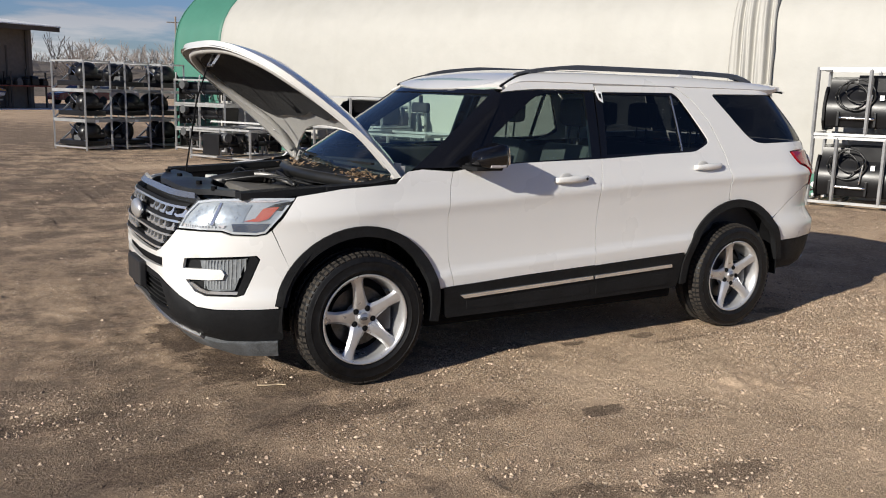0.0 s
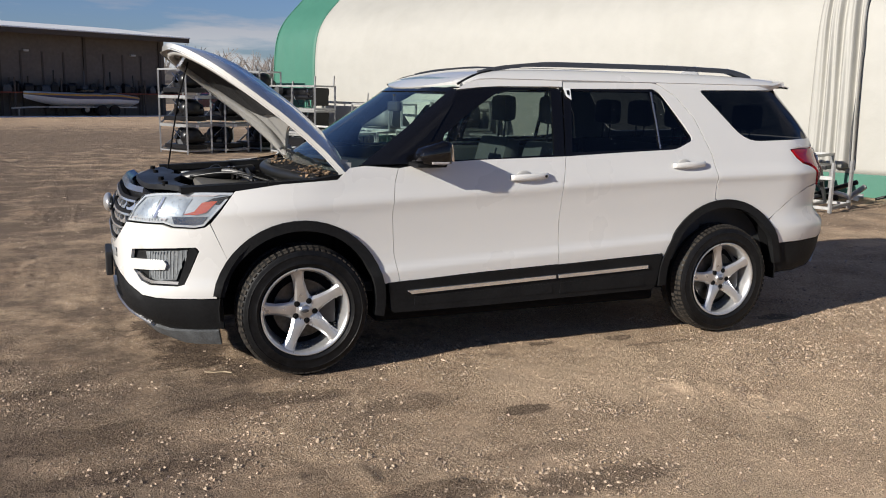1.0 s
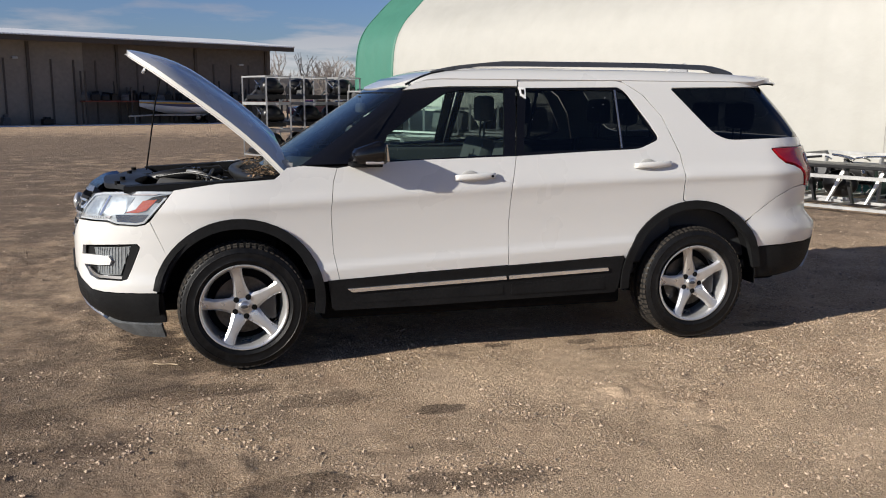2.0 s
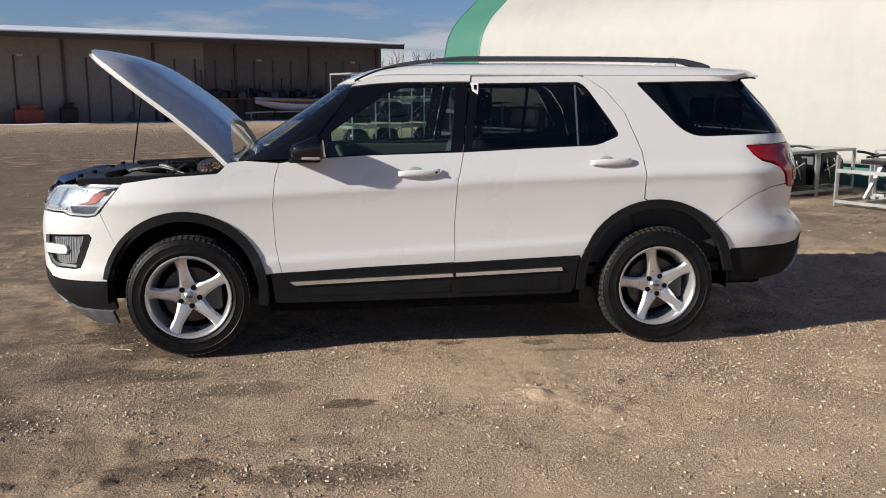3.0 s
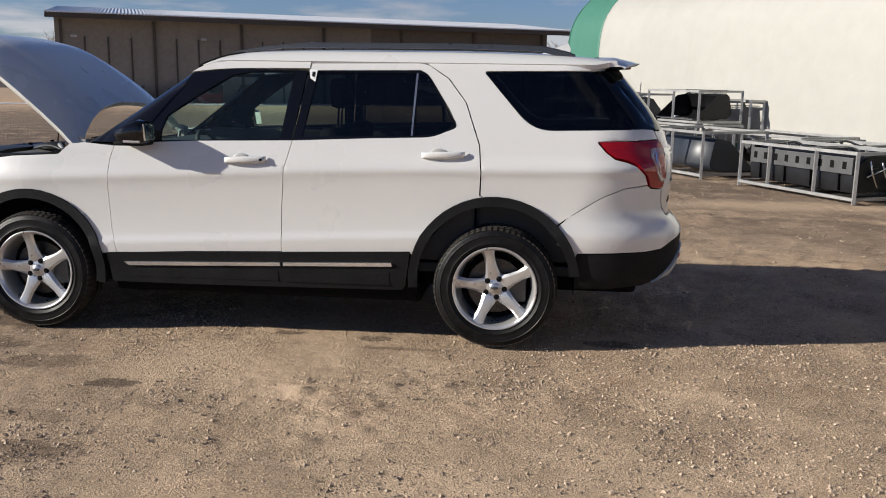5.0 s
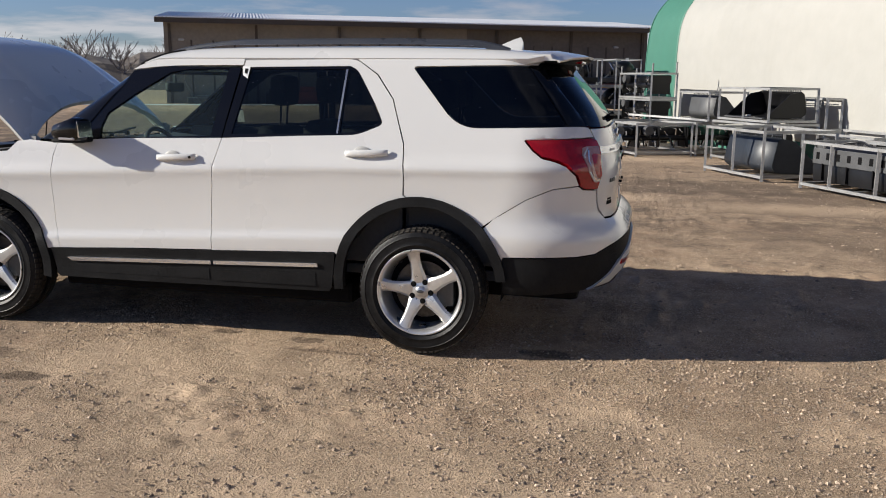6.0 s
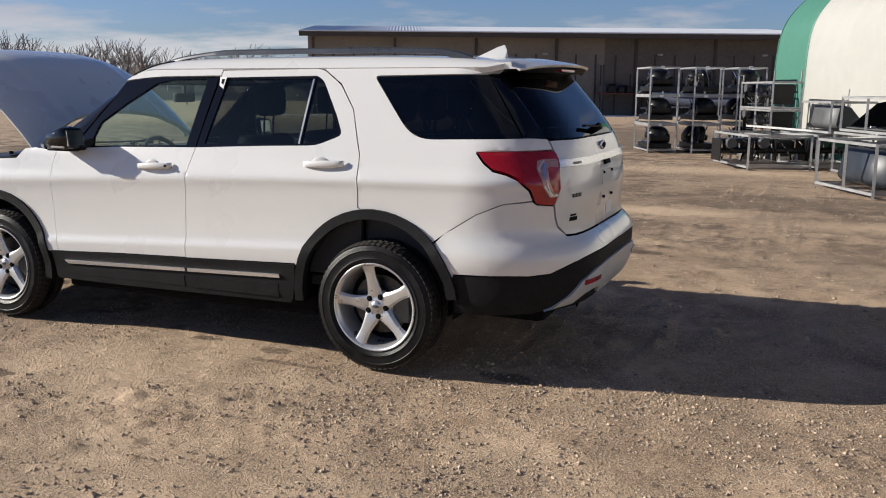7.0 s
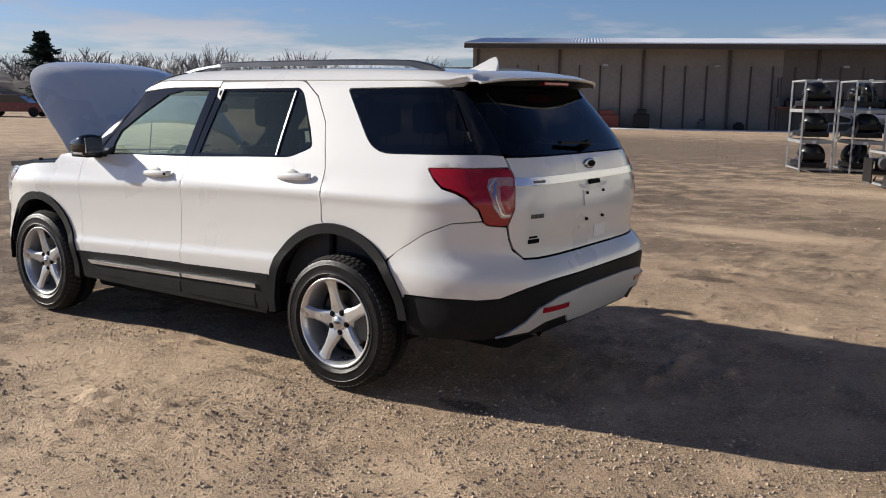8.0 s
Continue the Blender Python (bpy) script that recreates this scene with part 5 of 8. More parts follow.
lip_t = [NOSE.f(-0.05, 0.308), NOSE.f(-0.3, 0.306), NOSE.f(-0.55, 0.276), NOSE.f(-0.70, 0.264), NOSE.x(-2.10, 0.266), NOSE.x(-2.0, 0.270), NOSE.x(-1.89, 0.275)]
lip_b = [NOSE.x(-1.87, 0.185), NOSE.x(-2.0, 0.178), NOSE.f(-0.68, 0.178), NOSE.f(-0.4, 0.20), NOSE.f(-0.05, 0.22)]
panel("air_dam_lip", NOSE, (lip_t + lip_b) + mirror_s(lip_t + lip_b), M_SCUFF, both=False, h=0.06, off=0.010, thick=0.02, label="scuffed grey-black air dam under the bumper")
part("plate_bracket", box((-2.445, -0.16, 0.475), (-2.405, 0.16, 0.615), 0.008), M_PLATE, fbump, "empty black number plate bracket")

# grille
gr = [NOSE.f(-0.05, 0.712), NOSE.f(-0.2, 0.714), NOSE.f(-0.37, 0.722), NOSE.f(-0.435, 0.745), NOSE.f(-0.52, 0.81), NOSE.f(-0.565, 0.86), NOSE.f(-0.60, 0.93), NOSE.f(-0.60, 0.99), NOSE.f(-0.55, 1.015), NOSE.f(-0.3, 1.036), NOSE.f(-0.05, 1.044)]
grille = panel("grille", NOSE, gr + mirror_s(gr), M_DARK, both=False, off=-0.05, gap=0, label="dark grille with chrome louvred bars")


def grille_band(name, z0, z1, w0, w1, mat, off, thick):
    n = 15
    o = [NOSE.f(y, z0) for y in np.linspace(-w0, w0, n)] + [NOSE.f(y, z1) for y in np.linspace(w1, -w1, n)]
    return panel(name, NOSE, o, mat, grille, both=False, off=off, thick=thick, gap=0, h=0.2)


LOUVRE = ((-0.040, 0.020), (0.022, 0.018), (0.040, 0.025), (0.044, 0.036), (0.034, 0.033), (0.012, 0.031), (-0.014, 0.038), (-0.026, 0.049), (-0.024, 0.060), (-0.036, 0.060), (-0.044, 0.044))
for k, (z, w) in enumerate(((0.745, 0.44), (0.822, 0.53), (0.897, 0.585), (0.968, 0.595))):
    grille_band("grille_bar", z, z + 0.016, w, w + 0.010, M_CLAD, 0.002, 0.04)
    grille_band("grille_bar_edge", z - 0.012, z - 0.001, w - 0.005, w, M_STRIP, 0.006, 0.02)
    if k == 3:
        continue
    m = 5
    for j in range(m):
        for sg in (-1, 1):
            y = 0.145 + (w - 0.17) * j / (m - 1)
            panel("louvre", NOSE, [NOSE.f(sg * (y - dy), z + dz) for dy, dz in LOUVRE], M_STRIP, grille, both=False, off=-0.004, thick=0.02, gap=0, h=0.3)
grille_band("grille_top_bar", 1.010, 1.036, 0.605, 0.575, M_RAILSILVER, 0.004, 0.05)
bm = bmesh.new()
bmesh.ops.create_uvsphere(bm, u_segments=28, v_segments=10, radius=1)
bmesh.ops.transform(bm, matrix=Matrix.Translation((-2.412, 0, 0.895)) @ Matrix.Diagonal((0.03, 0.105, 0.055, 1)), verts=bm.verts)
part("oval_badge", bm, M_ALLOY, grille, "plain silver oval badge", smooth=True)

# headlamps
hl = [NOSE.f(-0.58, 0.862), NOSE.f(-0.70, 0.864), NOSE.f(-0.775, 0.865), NOSE.f(-0.803, 0.848), NOSE.x(-2.003, 0.844), NOSE.x(-1.958, 0.853), NOSE.x(-1.88, 0.945), NOSE.x(-1.80, 1.030), NOSE.x(-1.95, 1.030), NOSE.f(-0.80, 1.028), NOSE.f(-0.68, 1.018), NOSE.f(-0.625, 1.005), NOSE.f(-0.605, 0.95)]
h1 = [NOSE.f(-0.63, 0.897), NOSE.f(-0.725, 0.900), NOSE.f(-0.715, 0.990), NOSE.f(-0.655, 0.985)]
h2 = [NOSE.f(-0.75, 0.905), NOSE.f(-0.825, 0.908), NOSE.f(-0.81, 1.00), NOSE.f(-0.735, 0.995)]
ham = [NOSE.x(-2.06, 0.915), NOSE.x(-1.992, 0.914), NOSE.x(-1.946, 0.928), NOSE.x(-1.880, 0.992), NOSE.x(-1.962, 0.980), NOSE.x(-2.005, 0.932)]
hdrl = [NOSE.f(-0.64, 1.002), NOSE.f(-0.80, 1.010), NOSE.x(-1.90, 1.012), NOSE.x(-1.86, 1.022), NOSE.f(-0.80, 1.022), NOSE.f(-0.66, 1.012)]
hbot = [NOSE.f(-0.605, 0.868), NOSE.f(-0.775, 0.872), NOSE.f(-0.785, 0.890), NOSE.f(-0.61, 0.888)]
hband = [NOSE.f(-0.805, 0.854), NOSE.x(-2.003, 0.851), NOSE.x(-1.964, 0.860), NOSE.x(-1.935, 0.900), NOSE.x(-2.0, 0.902), NOSE.f(-0.80, 0.900)]
hdiv = [NOSE.f(-0.735, 0.892), NOSE.f(-0.747, 0.892), NOSE.f(-0.728, 1.004), NOSE.f(-0.720, 1.004)]
for sg in (1, -1):
    fl = lambda o: [(sg * s, z) for s, z in o]
    lampb = panel("headlamp", NOSE, fl(hl), M_HOUSING, car, both=False, off=-0.015, thick=0.01, gap=0, h=0.05, label="clear headlamp with amber side marker")
    for o in (h1, h2):
        panel("lamp_bowl", NOSE, fl(o), M_REFLECT, lampb, both=False, off=-0.011, thick=0.003, gap=0, h=0.03, label="bright reflector bowl")
    panel("amber_marker", NOSE, fl(ham), M_AMBER, lampb, both=False, off=-0.009, thick=0.005, gap=0, h=0.05, label="amber side marker")
    panel("light_guide", NOSE, fl(hdrl), M_LENSWHITE, lampb, both=False, off=-0.009, thick=0.005, gap=0, h=0.06)
    panel("lower_band", NOSE, fl(hband), M_NAVY, lampb, both=False, off=-0.009, thick=0.005, gap=0, h=0.05, label="dark navy lower band")
    panel("lamp_rim", NOSE, fl(hl), M_LENSRIM, lampb, holes=[shrink(fl(hl), 0.011)], both=False, off=-0.006, thick=0.006, gap=0, h=0.05, label="bright lamp edge")
    for q in range(13):
        y = 0.622 + 0.0115 * q
        panel("light_rib", NOSE, fl([NOSE.f(-y, 0.872), NOSE.f(-y - 0.006, 0.872), NOSE.f(-y - 0.006, 0.886), NOSE.f(-y, 0.886)]), M_LENSRIM, lampb, both=False, off=-0.005, thick=0.004, gap=0, h=0.3)
    panel("divider", NOSE, fl(hdiv), M_CHROME, lampb, both=False, off=-0.007, thick=0.008, gap=0, h=0.06)
    panel("light_guide", NOSE, fl(hbot), M_LENSWHITE, lampb, both=False, off=-0.009, thick=0.005, gap=0, h=0.06)
    lens = panel("headlamp_lens", NOSE, fl(hl), M_GLASS_L, lampb, both=False, off=0.003, thick=0.006, gap=0.002, h=0.05, label="clear plastic lens", angle=60)
    lens.visible_shadow = False

# ---- claddings ----
def arch_clad(name, c, ro, ri, a0, a1, foot):
    o = arc(*c, ro, a0, a1, 24)
    i = arc(*c, ri, a1, a0, 24)
    srf = NOSE if c[0] < 0 else BODY
    pts = [srf.x(*p) for p in o] + [srf.x(*p) for p in i]
    return panel(name, srf, pts, M_CLAD, h=0.03, off=0.014, thick=0.045, gap=0, label="black plastic wheel arch cladding", angle=50)


arch_clad("front_arch_trim", CF, AF, 0.424, -11, 170, 0)
arch_clad("rear_arch_trim", CR, AR, 0.450, 6, 186, 0)
rock = [(-0.955, 0.500), (-0.88, clad_top(-0.88)), (-0.4, clad_top(-0.4)), (0.4, clad_top(0.4)), (0.928, clad_top(0.92)), (0.90, 0.36), (0.88, 0.330), (-0.4, 0.315), (-0.915, 0.315), (-0.930, 0.330)]
panel("sill_cladding", BODY, BODY.sides(rock, 0.06), M_CLAD, h=0.06, off=0.006, thick=0.08, gap=0.001, label="black plastic sill cladding")
for x0, x1 in ((-0.81, 0.142), (0.158, 0.822)):
    st = [(x0, 0.425 + 0.032 * (x0 + 0.81)), (x1, 0.425 + 0.032 * (x1 + 0.81)), (x1 - 0.005, 0.447 + 0.032 * (x1 + 0.81)), (x0 - 0.03 * (x0 < 0), 0.447 + 0.032 * (x0 + 0.81))]
    panel("sill_strip", BODY, BODY.sides(st, 0.08), M_STRIP, off=0.016, thick=0.016, gap=0, h=0.2, label="brushed bright sill strip", angle=60)
    ridge = [(x0 + 0.02, 0.355), (x1 - 0.02, 0.36), (x1 - 0.02, 0.405 + 0.02 * (x1 + 0.8)), (x0 + 0.02, 0.405 + 0.02 * (x0 + 0.8))]
    panel("sill_ridge", BODY, BODY.sides(ridge, 0.08), M_CLAD, off=0.0085, thick=0.008, gap=0, h=0.2)

# dark shell under the skins, with wheel wells
shell = [(-0.95, 0.36), (0.93, 0.36), *arc(*CR, 0.475, 170, 15, 18), (2.0, 0.40), (2.30, 0.42), (2.30, 0.62), (2.2, 1.2), (1.9, 1.25), (-1.05, 1.14), (-1.9, 1.0), (-2.1, 0.9), (-2.1, 0.36), (-1.9, 0.34), *arc(*CF, 0.45, 175, 8, 18)]
for sg in (-1, 1):
    v, tri, rim = fill(rounded(shell, 0.1), (), 0.12)
    vs = [Vector((x, sg * (-BODY.at(BODY.x(min(max(x, -1.4), 2.1), max(z, 0.3))[0], max(z, 0.3)).y - 0.06 - max(0, abs(x) - 1.85) * 0.55), z)) for x, z in v]
    raw("inner_side", vs, tri if sg < 0 else [t[::-1] for t in tri], M_DARK, car)
part("underbody", box((-2.15, -0.60, 0.28), (2.30, 0.60, 0.42), 0.05), M_DARK, car)
# unseen plain boxes, added to keep the ground below the car dark
part("floor_light_block", box((-0.98, -0.80, 0.225), (0.98, 0.80, 0.36), 0.03), M_DARK, car)
part("rear_light_block", box((1.15, -0.58, 0.235), (1.72, 0.58, 0.34), 0.05), M_DARK, car)
part("front_light_block", box((-1.75, -0.55, 0.22), (-1.10, 0.55, 0.34), 0.04), M_DARK, car)
for cx, cz in (CF, CR):
    for sg in (-1, 1):
        bm = bmesh.new()
        o = arc(cx, cz, 0.45 if cx < 0 else 0.478, -8, 188, 20)
        a = [bm.verts.new((x, sg * 0.93, z)) for x, z in o]
        b = [bm.verts.new((x, sg * 0.55, z)) for x, z in o]
        for i in range(20):
            bm.faces.new((a[i], a[i + 1], b[i + 1], b[i]))
        bm.faces.new(b)
        part("wheel_well", bm, M_DARK, car)
part("bumper_core", box((-2.22, -0.70, 0.33), (-1.95, 0.70, 0.86), 0.05), M_DARK, car)
part("rear_core", box((1.95, -0.70, 0.40), (2.30, 0.70, 1.22), 0.06), M_DARK, car)

# ---- wheels ----
def build_wheel():
    wheel = new("wheel")
    R, wd = 0.366, 0.238
    n = 72
    prof = [(0.247, -0.098), (0.262, -0.112), (0.272, -0.1165), (0.275, -0.1195), (0.279, -0.1170), (0.300, -0.1190), (0.318, -0.1185), (0.321, -0.1210), (0.325, -0.1180), (0.337, -0.116), (0.352, -0.106), (0.362, -0.088), (R, -0.06), (R, -0.026), (R - 0.007, -0.024), (R - 0.007, -0.016), (R, -0.014), (R, 0.014), (R - 0.007, 0.016), (R - 0.007, 0.024), (R, 0.026), (R, 0.06), (0.362, 0.088), (0.352, 0.106), (0.30, 0.119), (0.247, 0.10), (0.23, 0.09), (0.23, -0.09), (0.247, -0.098)]
    bm = lathe(prof, n)
    part("tyre", bm, M_RUBBER, wheel, "black tyre with a dusty treaded shoulder", angle=40)
    bm = bmesh.new()
    for k in range(64):
        a = 2 * math.pi * k / 64
        for sg in (-1, 1):
            for (r0, y0, r1, y1, w) in ((0.3535, 0.112, 0.368, 0.066, 0.011), (0.3665, 0.058, 0.3705, 0.030, 0.012)):
                m = Matrix.Rotation(a + (0.045 if y0 < 0.1 else 0) + sg * 0.01, 4, "Y")
                vv = []
                for rr, yy in ((r0, y0), (r1, y1)):
                    for q in (-w, w):
                        vv.append(m @ Vector((q, sg * yy, rr)))
                        vv.append(m @ Vector((q, sg * (yy - 0.004), rr - 0.012)))
                b = [bm.verts.new(q) for q in vv]
                for f in ((0, 2, 6, 4), (0, 4, 5, 1), (2, 3, 7, 6), (0, 1, 3, 2), (4, 6, 7, 5)):
                    bm.faces.new([b[i] for i in f])
    tagged(part("tread", bm, M_TREAD, wheel, "dusty tread blocks"), kind="stuff")
    bm = lathe([(0.232, -0.085), (0.249, -0.104), (0.2515, -0.110), (0.247, -0.113), (0.238, -0.108), (0.229, -0.094), (0.222, -0.07), (0.210, 0.02), (0.205, 0.09), (0.232, 0.09), (0.232, -0.085)], 64)
    rim = part("rim", bm, M_ALLOY, wheel, "silver five-spoke alloy rim", smooth=True)
    for k in range(5):
        bm = bmesh.new()
        a = radians(101 + 72 * k)
        secs = []
        for r, w, y, d in ((0.045, 0.052, -0.072, 0.045), (0.075, 0.046, -0.080, 0.045), (0.12, 0.036, -0.086, 0.04), (0.17, 0.031, -0.091, 0.035), (0.212, 0.035, -0.097, 0.03), (0.236, 0.046, -0.102, 0.022)):
            secs.append([bm.verts.new(p) for p in ((r, y + 0.016, -w), (r, y + 0.003, -w * 0.62), (r, y, 0), (r, y + 0.003, w * 0.62), (r, y + 0.016, w), (r, y + d, w * 0.8), (r, y + d, -w * 0.8))])
        for p, q in zip(secs, secs[1:]):
            for i in range(7):
                bm.faces.new((p[i], p[(i + 1) % 7], q[(i + 1) % 7], q[i]))
        bm.faces.new(secs[0][::-1])
        bm.faces.new(secs[-1])
        bmesh.ops.rotate(bm, verts=bm.verts, cent=(0, 0, 0), matrix=Matrix.Rotation(-a, 3, "Y"))
        part("spoke", bm, M_ALLOY, rim, angle=28)
    bm = lathe([(0.0, -0.082), (0.030, -0.081), (0.034, -0.076), (0.052, -0.072), (0.086, -0.062), (0.090, -0.03), (0.0, -0.03)], 40)
    part("hub", bm, M_ALLOY, rim, angle=35)
    bm = lathe([(0.0, -0.086), (0.026, -0.085), (0.031, -0.080), (0.031, -0.07)], 28)
    part("hub_cap", bm, M_SATIN, rim, "plain hub cap", smooth=True)
    bm = bmesh.new()
    bmesh.ops.create_uvsphere(bm, u_segments=20, v_segments=6, radius=1)
    bmesh.ops.transform(bm, matrix=Matrix.Translation((0, -0.0855, 0)) @ Matrix.Diagonal((0.022, 0.003, 0.010, 1)), verts=bm.verts)
    part("cap_emblem", bm, M_RAIL, rim, smooth=True)
    for k in range(5):
        a = radians(101 + 36 + 72 * k)
        c = Vector((0.058 * math.cos(a), 0, 0.058 * math.sin(a)))
        bm = bmesh.new()
        add_tube(bm, c + Vector((0, -0.066, 0)), c + Vector((0, -0.0745, 0)), 0.0165, 16)
        add_tube(bm, c + Vector((0, -0.06, 0)), c + Vector((0, -0.083, 0)), 0.010, 6)
        part("lug_nut", bm, M_DARK, rim)
    bm = lathe([(0.05, -0.01), (0.165, -0.01), (0.168, -0.004), (0.168, 0.012), (0.05, 0.012)], 48)
    part("brake_disc", bm, M_DISC, wheel, angle=40)
    bm = bmesh.new()
    add_box(bm, (0.08, -0.045, -0.09), (0.185, 0.03, 0.09), 0.018)
    part("caliper", bm, M_RAIL, wheel, angle=40)
    bm = lathe([(0.215, 0.03), (0.0, 0.03)], 32)
    part("brake_shield", bm, M_DARK, wheel)
    return wheel


WY = 0.845
w0 = build_wheel()
w0.parent = car
w0.matrix_basis = pose(FX, -WY, HUB_Z)
tagged(w0, "", "")
for x, y, rz in ((RX, -WY, 0), (FX, WY, 180), (RX, WY, 180)):
    copy_thing(w0, pose(x, y, HUB_Z, 0, 0, rz))

# ---- door handles and mirrors ----
def door_handle(x, z, sg, door, lock):
    p, nn = BODY(*BODY.x(x, z))
    base = Matrix.Translation((p.x, p.y * -sg, p.z)) @ Matrix.Diagonal((1, -sg, 1, 1))
    # flat greyed disc: the cup's recess shade, put in as colour
    bm = bmesh.new()
    bmesh.ops.create_uvsphere(bm, u_segments=20, v_segments=10, radius=1)
    bmesh.ops.transform(bm, matrix=base @ Matrix.Translation((-0.03, 0.006, 0.0)) @ Matrix.Diagonal((0.055, 0.008, 0.042, 1)), verts=bm.verts)
    part("handle_cup_shade", bm, M_PAINT_SHADE, door, smooth=True)
    bm = bmesh.new()
    prev = None
    for i in range(13):
        u = i / 12
        xx = -0.125 + 0.25 * u
        bow = -0.010 - 0.020 * math.sin(math.pi * min(1, max(0, u))) ** 0.55
        hh = 0.016 + 0.004 * math.sin(math.pi * u)
        ring = [bm.verts.new(base @ Vector((xx, bow + dy, dz + 0.010 * u))) for dy, dz in ((0.010, -hh), (-0.004, -hh), (-0.010, -hh * 0.4), (-0.010, hh * 0.4), (-0.004, hh), (0.010, hh))]
        if prev:
            for j in range(6):
                bm.faces.new((prev[j], prev[(j + 1) % 6], ring[(j + 1) % 6], ring[j]))
        else:
            bm.faces.new(ring)
        prev = ring
    bm.faces.new(prev[::-1])
    hnd = part("door_handle", bm, M_PAINT, door, "white body-coloured handle", smooth=True)
    if lock:
        bm = bmesh.new()
        add_tube(bm, base @ Vector((0.10, -0.02, 0.008)), base @ Vector((0.10, -0.036, 0.008)), 0.008, 12)
        part("key_lock", bm, M_DARK, hnd)


for sg, df, dr in ((-1, doors_f[0], doors_r[0]), (1, doors_f[1], doors_r[1])):
    door_handle(-0.062, 1.083, sg, df, sg < 0)
    door_handle(1.115, 1.137, sg, dr, False)
    # mirror: housing, glass, indicator, foot
    bm = bmesh.new()
    bmesh.ops.create_cube(bm, size=1)
    bmesh.ops.subdivide_edges(bm, edges=bm.edges, cuts=3, use_grid_fill=True)
    for q in bm.verts:
        c = q.co * 2.0
        d = c.normalized() * (max(abs(c.x), abs(c.y), abs(c.z)))
        c = c.lerp(d, 0.55)
        fx = c.x if c.x < 0 else c.x * 0.35
        q.co = (-0.678 + 0.150 * fx + 0.012 * (c.y + 1) * 0.5, sg * (1.008 + 0.084 * c.y), 1.240 + (0.074 - 0.030 * max(0, -c.x)) * c.z - 0.022 * max(0, -c.x) * (1 - 0.10 * (c.y > 0.5)))
    mir = part("wing_mirror", bm, M_GLOSSBLACK, df, "gloss black door mirror housing", smooth=True)
    part("mirror_glass", box((-0.006, min(sg * 0.945, sg * 1.072), -0.048), (0.006, max(sg * 0.945, sg * 1.072), 0.048), 0.0008, Matrix.Translation((-0.620, 0, 1.242)) @ Matrix.Rotation(radians(-7), 4, "Y")), M_CHROME, mir)
    part("mirror_base", box((-0.82, min(sg * 0.88, sg * 1.05), 1.160), (-0.64, max(sg * 0.88, sg * 1.05), 1.184), 0.01), M_CLAD, mir)
    part("indicator", box((-0.745, min(sg * 1.000, sg * 1.084), 1.180), (-0.64, max(sg * 1.000, sg * 1.086), 1.196), 0.006), M_LENSWHITE, mir, "clear indicator strip")
    bm = bmesh.new()
    add_box(bm, (-0.80, min(sg * 0.86, sg * 0.93), 1.150), (-0.69, max(sg * 0.86, sg * 0.93), 1.195), 0.015)
    part("mirror_foot", bm, M_CLAD, mir)
# sticker on the pillar glass
st = BODY.sides([(0.285, 1.565), (0.318, 1.545), (0.325, 1.615), (0.275, 1.617)], 0.05)
panel("pillar_sticker", BODY, st, M_PAPER, doors_r[0], both=False, off=0.004, thick=0.002, gap=0, label="small white paper sticker")
panel("sticker_mark", BODY, BODY.sides([(0.295, 1.577), (0.311, 1.570), (0.314, 1.602), (0.294, 1.603)], 0.05), M_DARK, doors_r[0], both=False, off=0.0055, thick=0.001, gap=0, label="unreadable dark print block")

# ---- open bonnet ----
HC, HS = math.cos(radians(37.5)), math.sin(radians(37.5))
HT = tab((-0.05, 0.045), (0.0, 0.05), (0.2, 0.083), (0.5, 0.104), (0.9, 0.102), (1.22, 0.080))
HE = 3.4


def HW(u):
    """Half width of the bonnet at u from its hinge."""
    return 0.825 * max(0.0, 1 - (max(0.0, u - 0.2) / 1.012) ** HE) ** (1 / HE)


def bonnet_at(u, y, w):
    u *= 0.968
    return Vector((-1.105 - (u * HC - w * HS), y, 1.14 + u * HS + w * HC))


def bonnet_w(u, y):
    r = min(1.05, ((abs(y) / 0.825) ** HE + (max(0.0, u - 0.2) / 1.012) ** HE) ** (1 / HE))
    ridge = 0.014 / (1 + math.exp((abs(y) - 0.47) / 0.012)) * min(1, max(0, 1.08 - u) * 4)
    return HT(u) - 0.112 * r ** 5 + ridge


def bonnet_surf(lift=0.0):
    def f(u, y):
        e = 0.005
        p = bonnet_at(u, y, bonnet_w(u, y) + lift)
        n = (bonnet_at(u + e, y, bonnet_w(u + e, y)) - bonnet_at(u - e, y, bonnet_w(u - e, y))).cross(bonnet_at(u, y + e, bonnet_w(u, y + e)) - bonnet_at(u, y - e, bonnet_w(u, y - e)))
        return p, (n if n.z > 0 else -n).normalized()
    return f


us = [0.2 + 1.012 * max(0.0, 1 - (y / 0.825) ** HE) ** (1 / HE) for y in np.linspace(0.0, 0.80, 30)]
side_l = [(float(u), -float(y)) for u, y in zip(us, np.linspace(0.0, 0.80, 30))][1:] + [(u, -HW(u)) for u in (0.5, 0.35, 0.2, 0.08, 0.0)]
rear = [(0.02 + 0.25 * (1 - (y / 0.80) ** 2) ** 0.8, y) for y in np.linspace(-0.78, 0.78, 25)]
hood_out = side_l + [tuple(map(float, q)) for q in rear] + [(u, -y) for u, y in reversed(side_l)]
vf = skin(bonnet_surf(), hood_out, (), 0.022, 0.0, 0.035, 0)
bonnet = raw("bonnet", *vf, M_PAINT, car, "white bonnet propped wide open", angle=40)
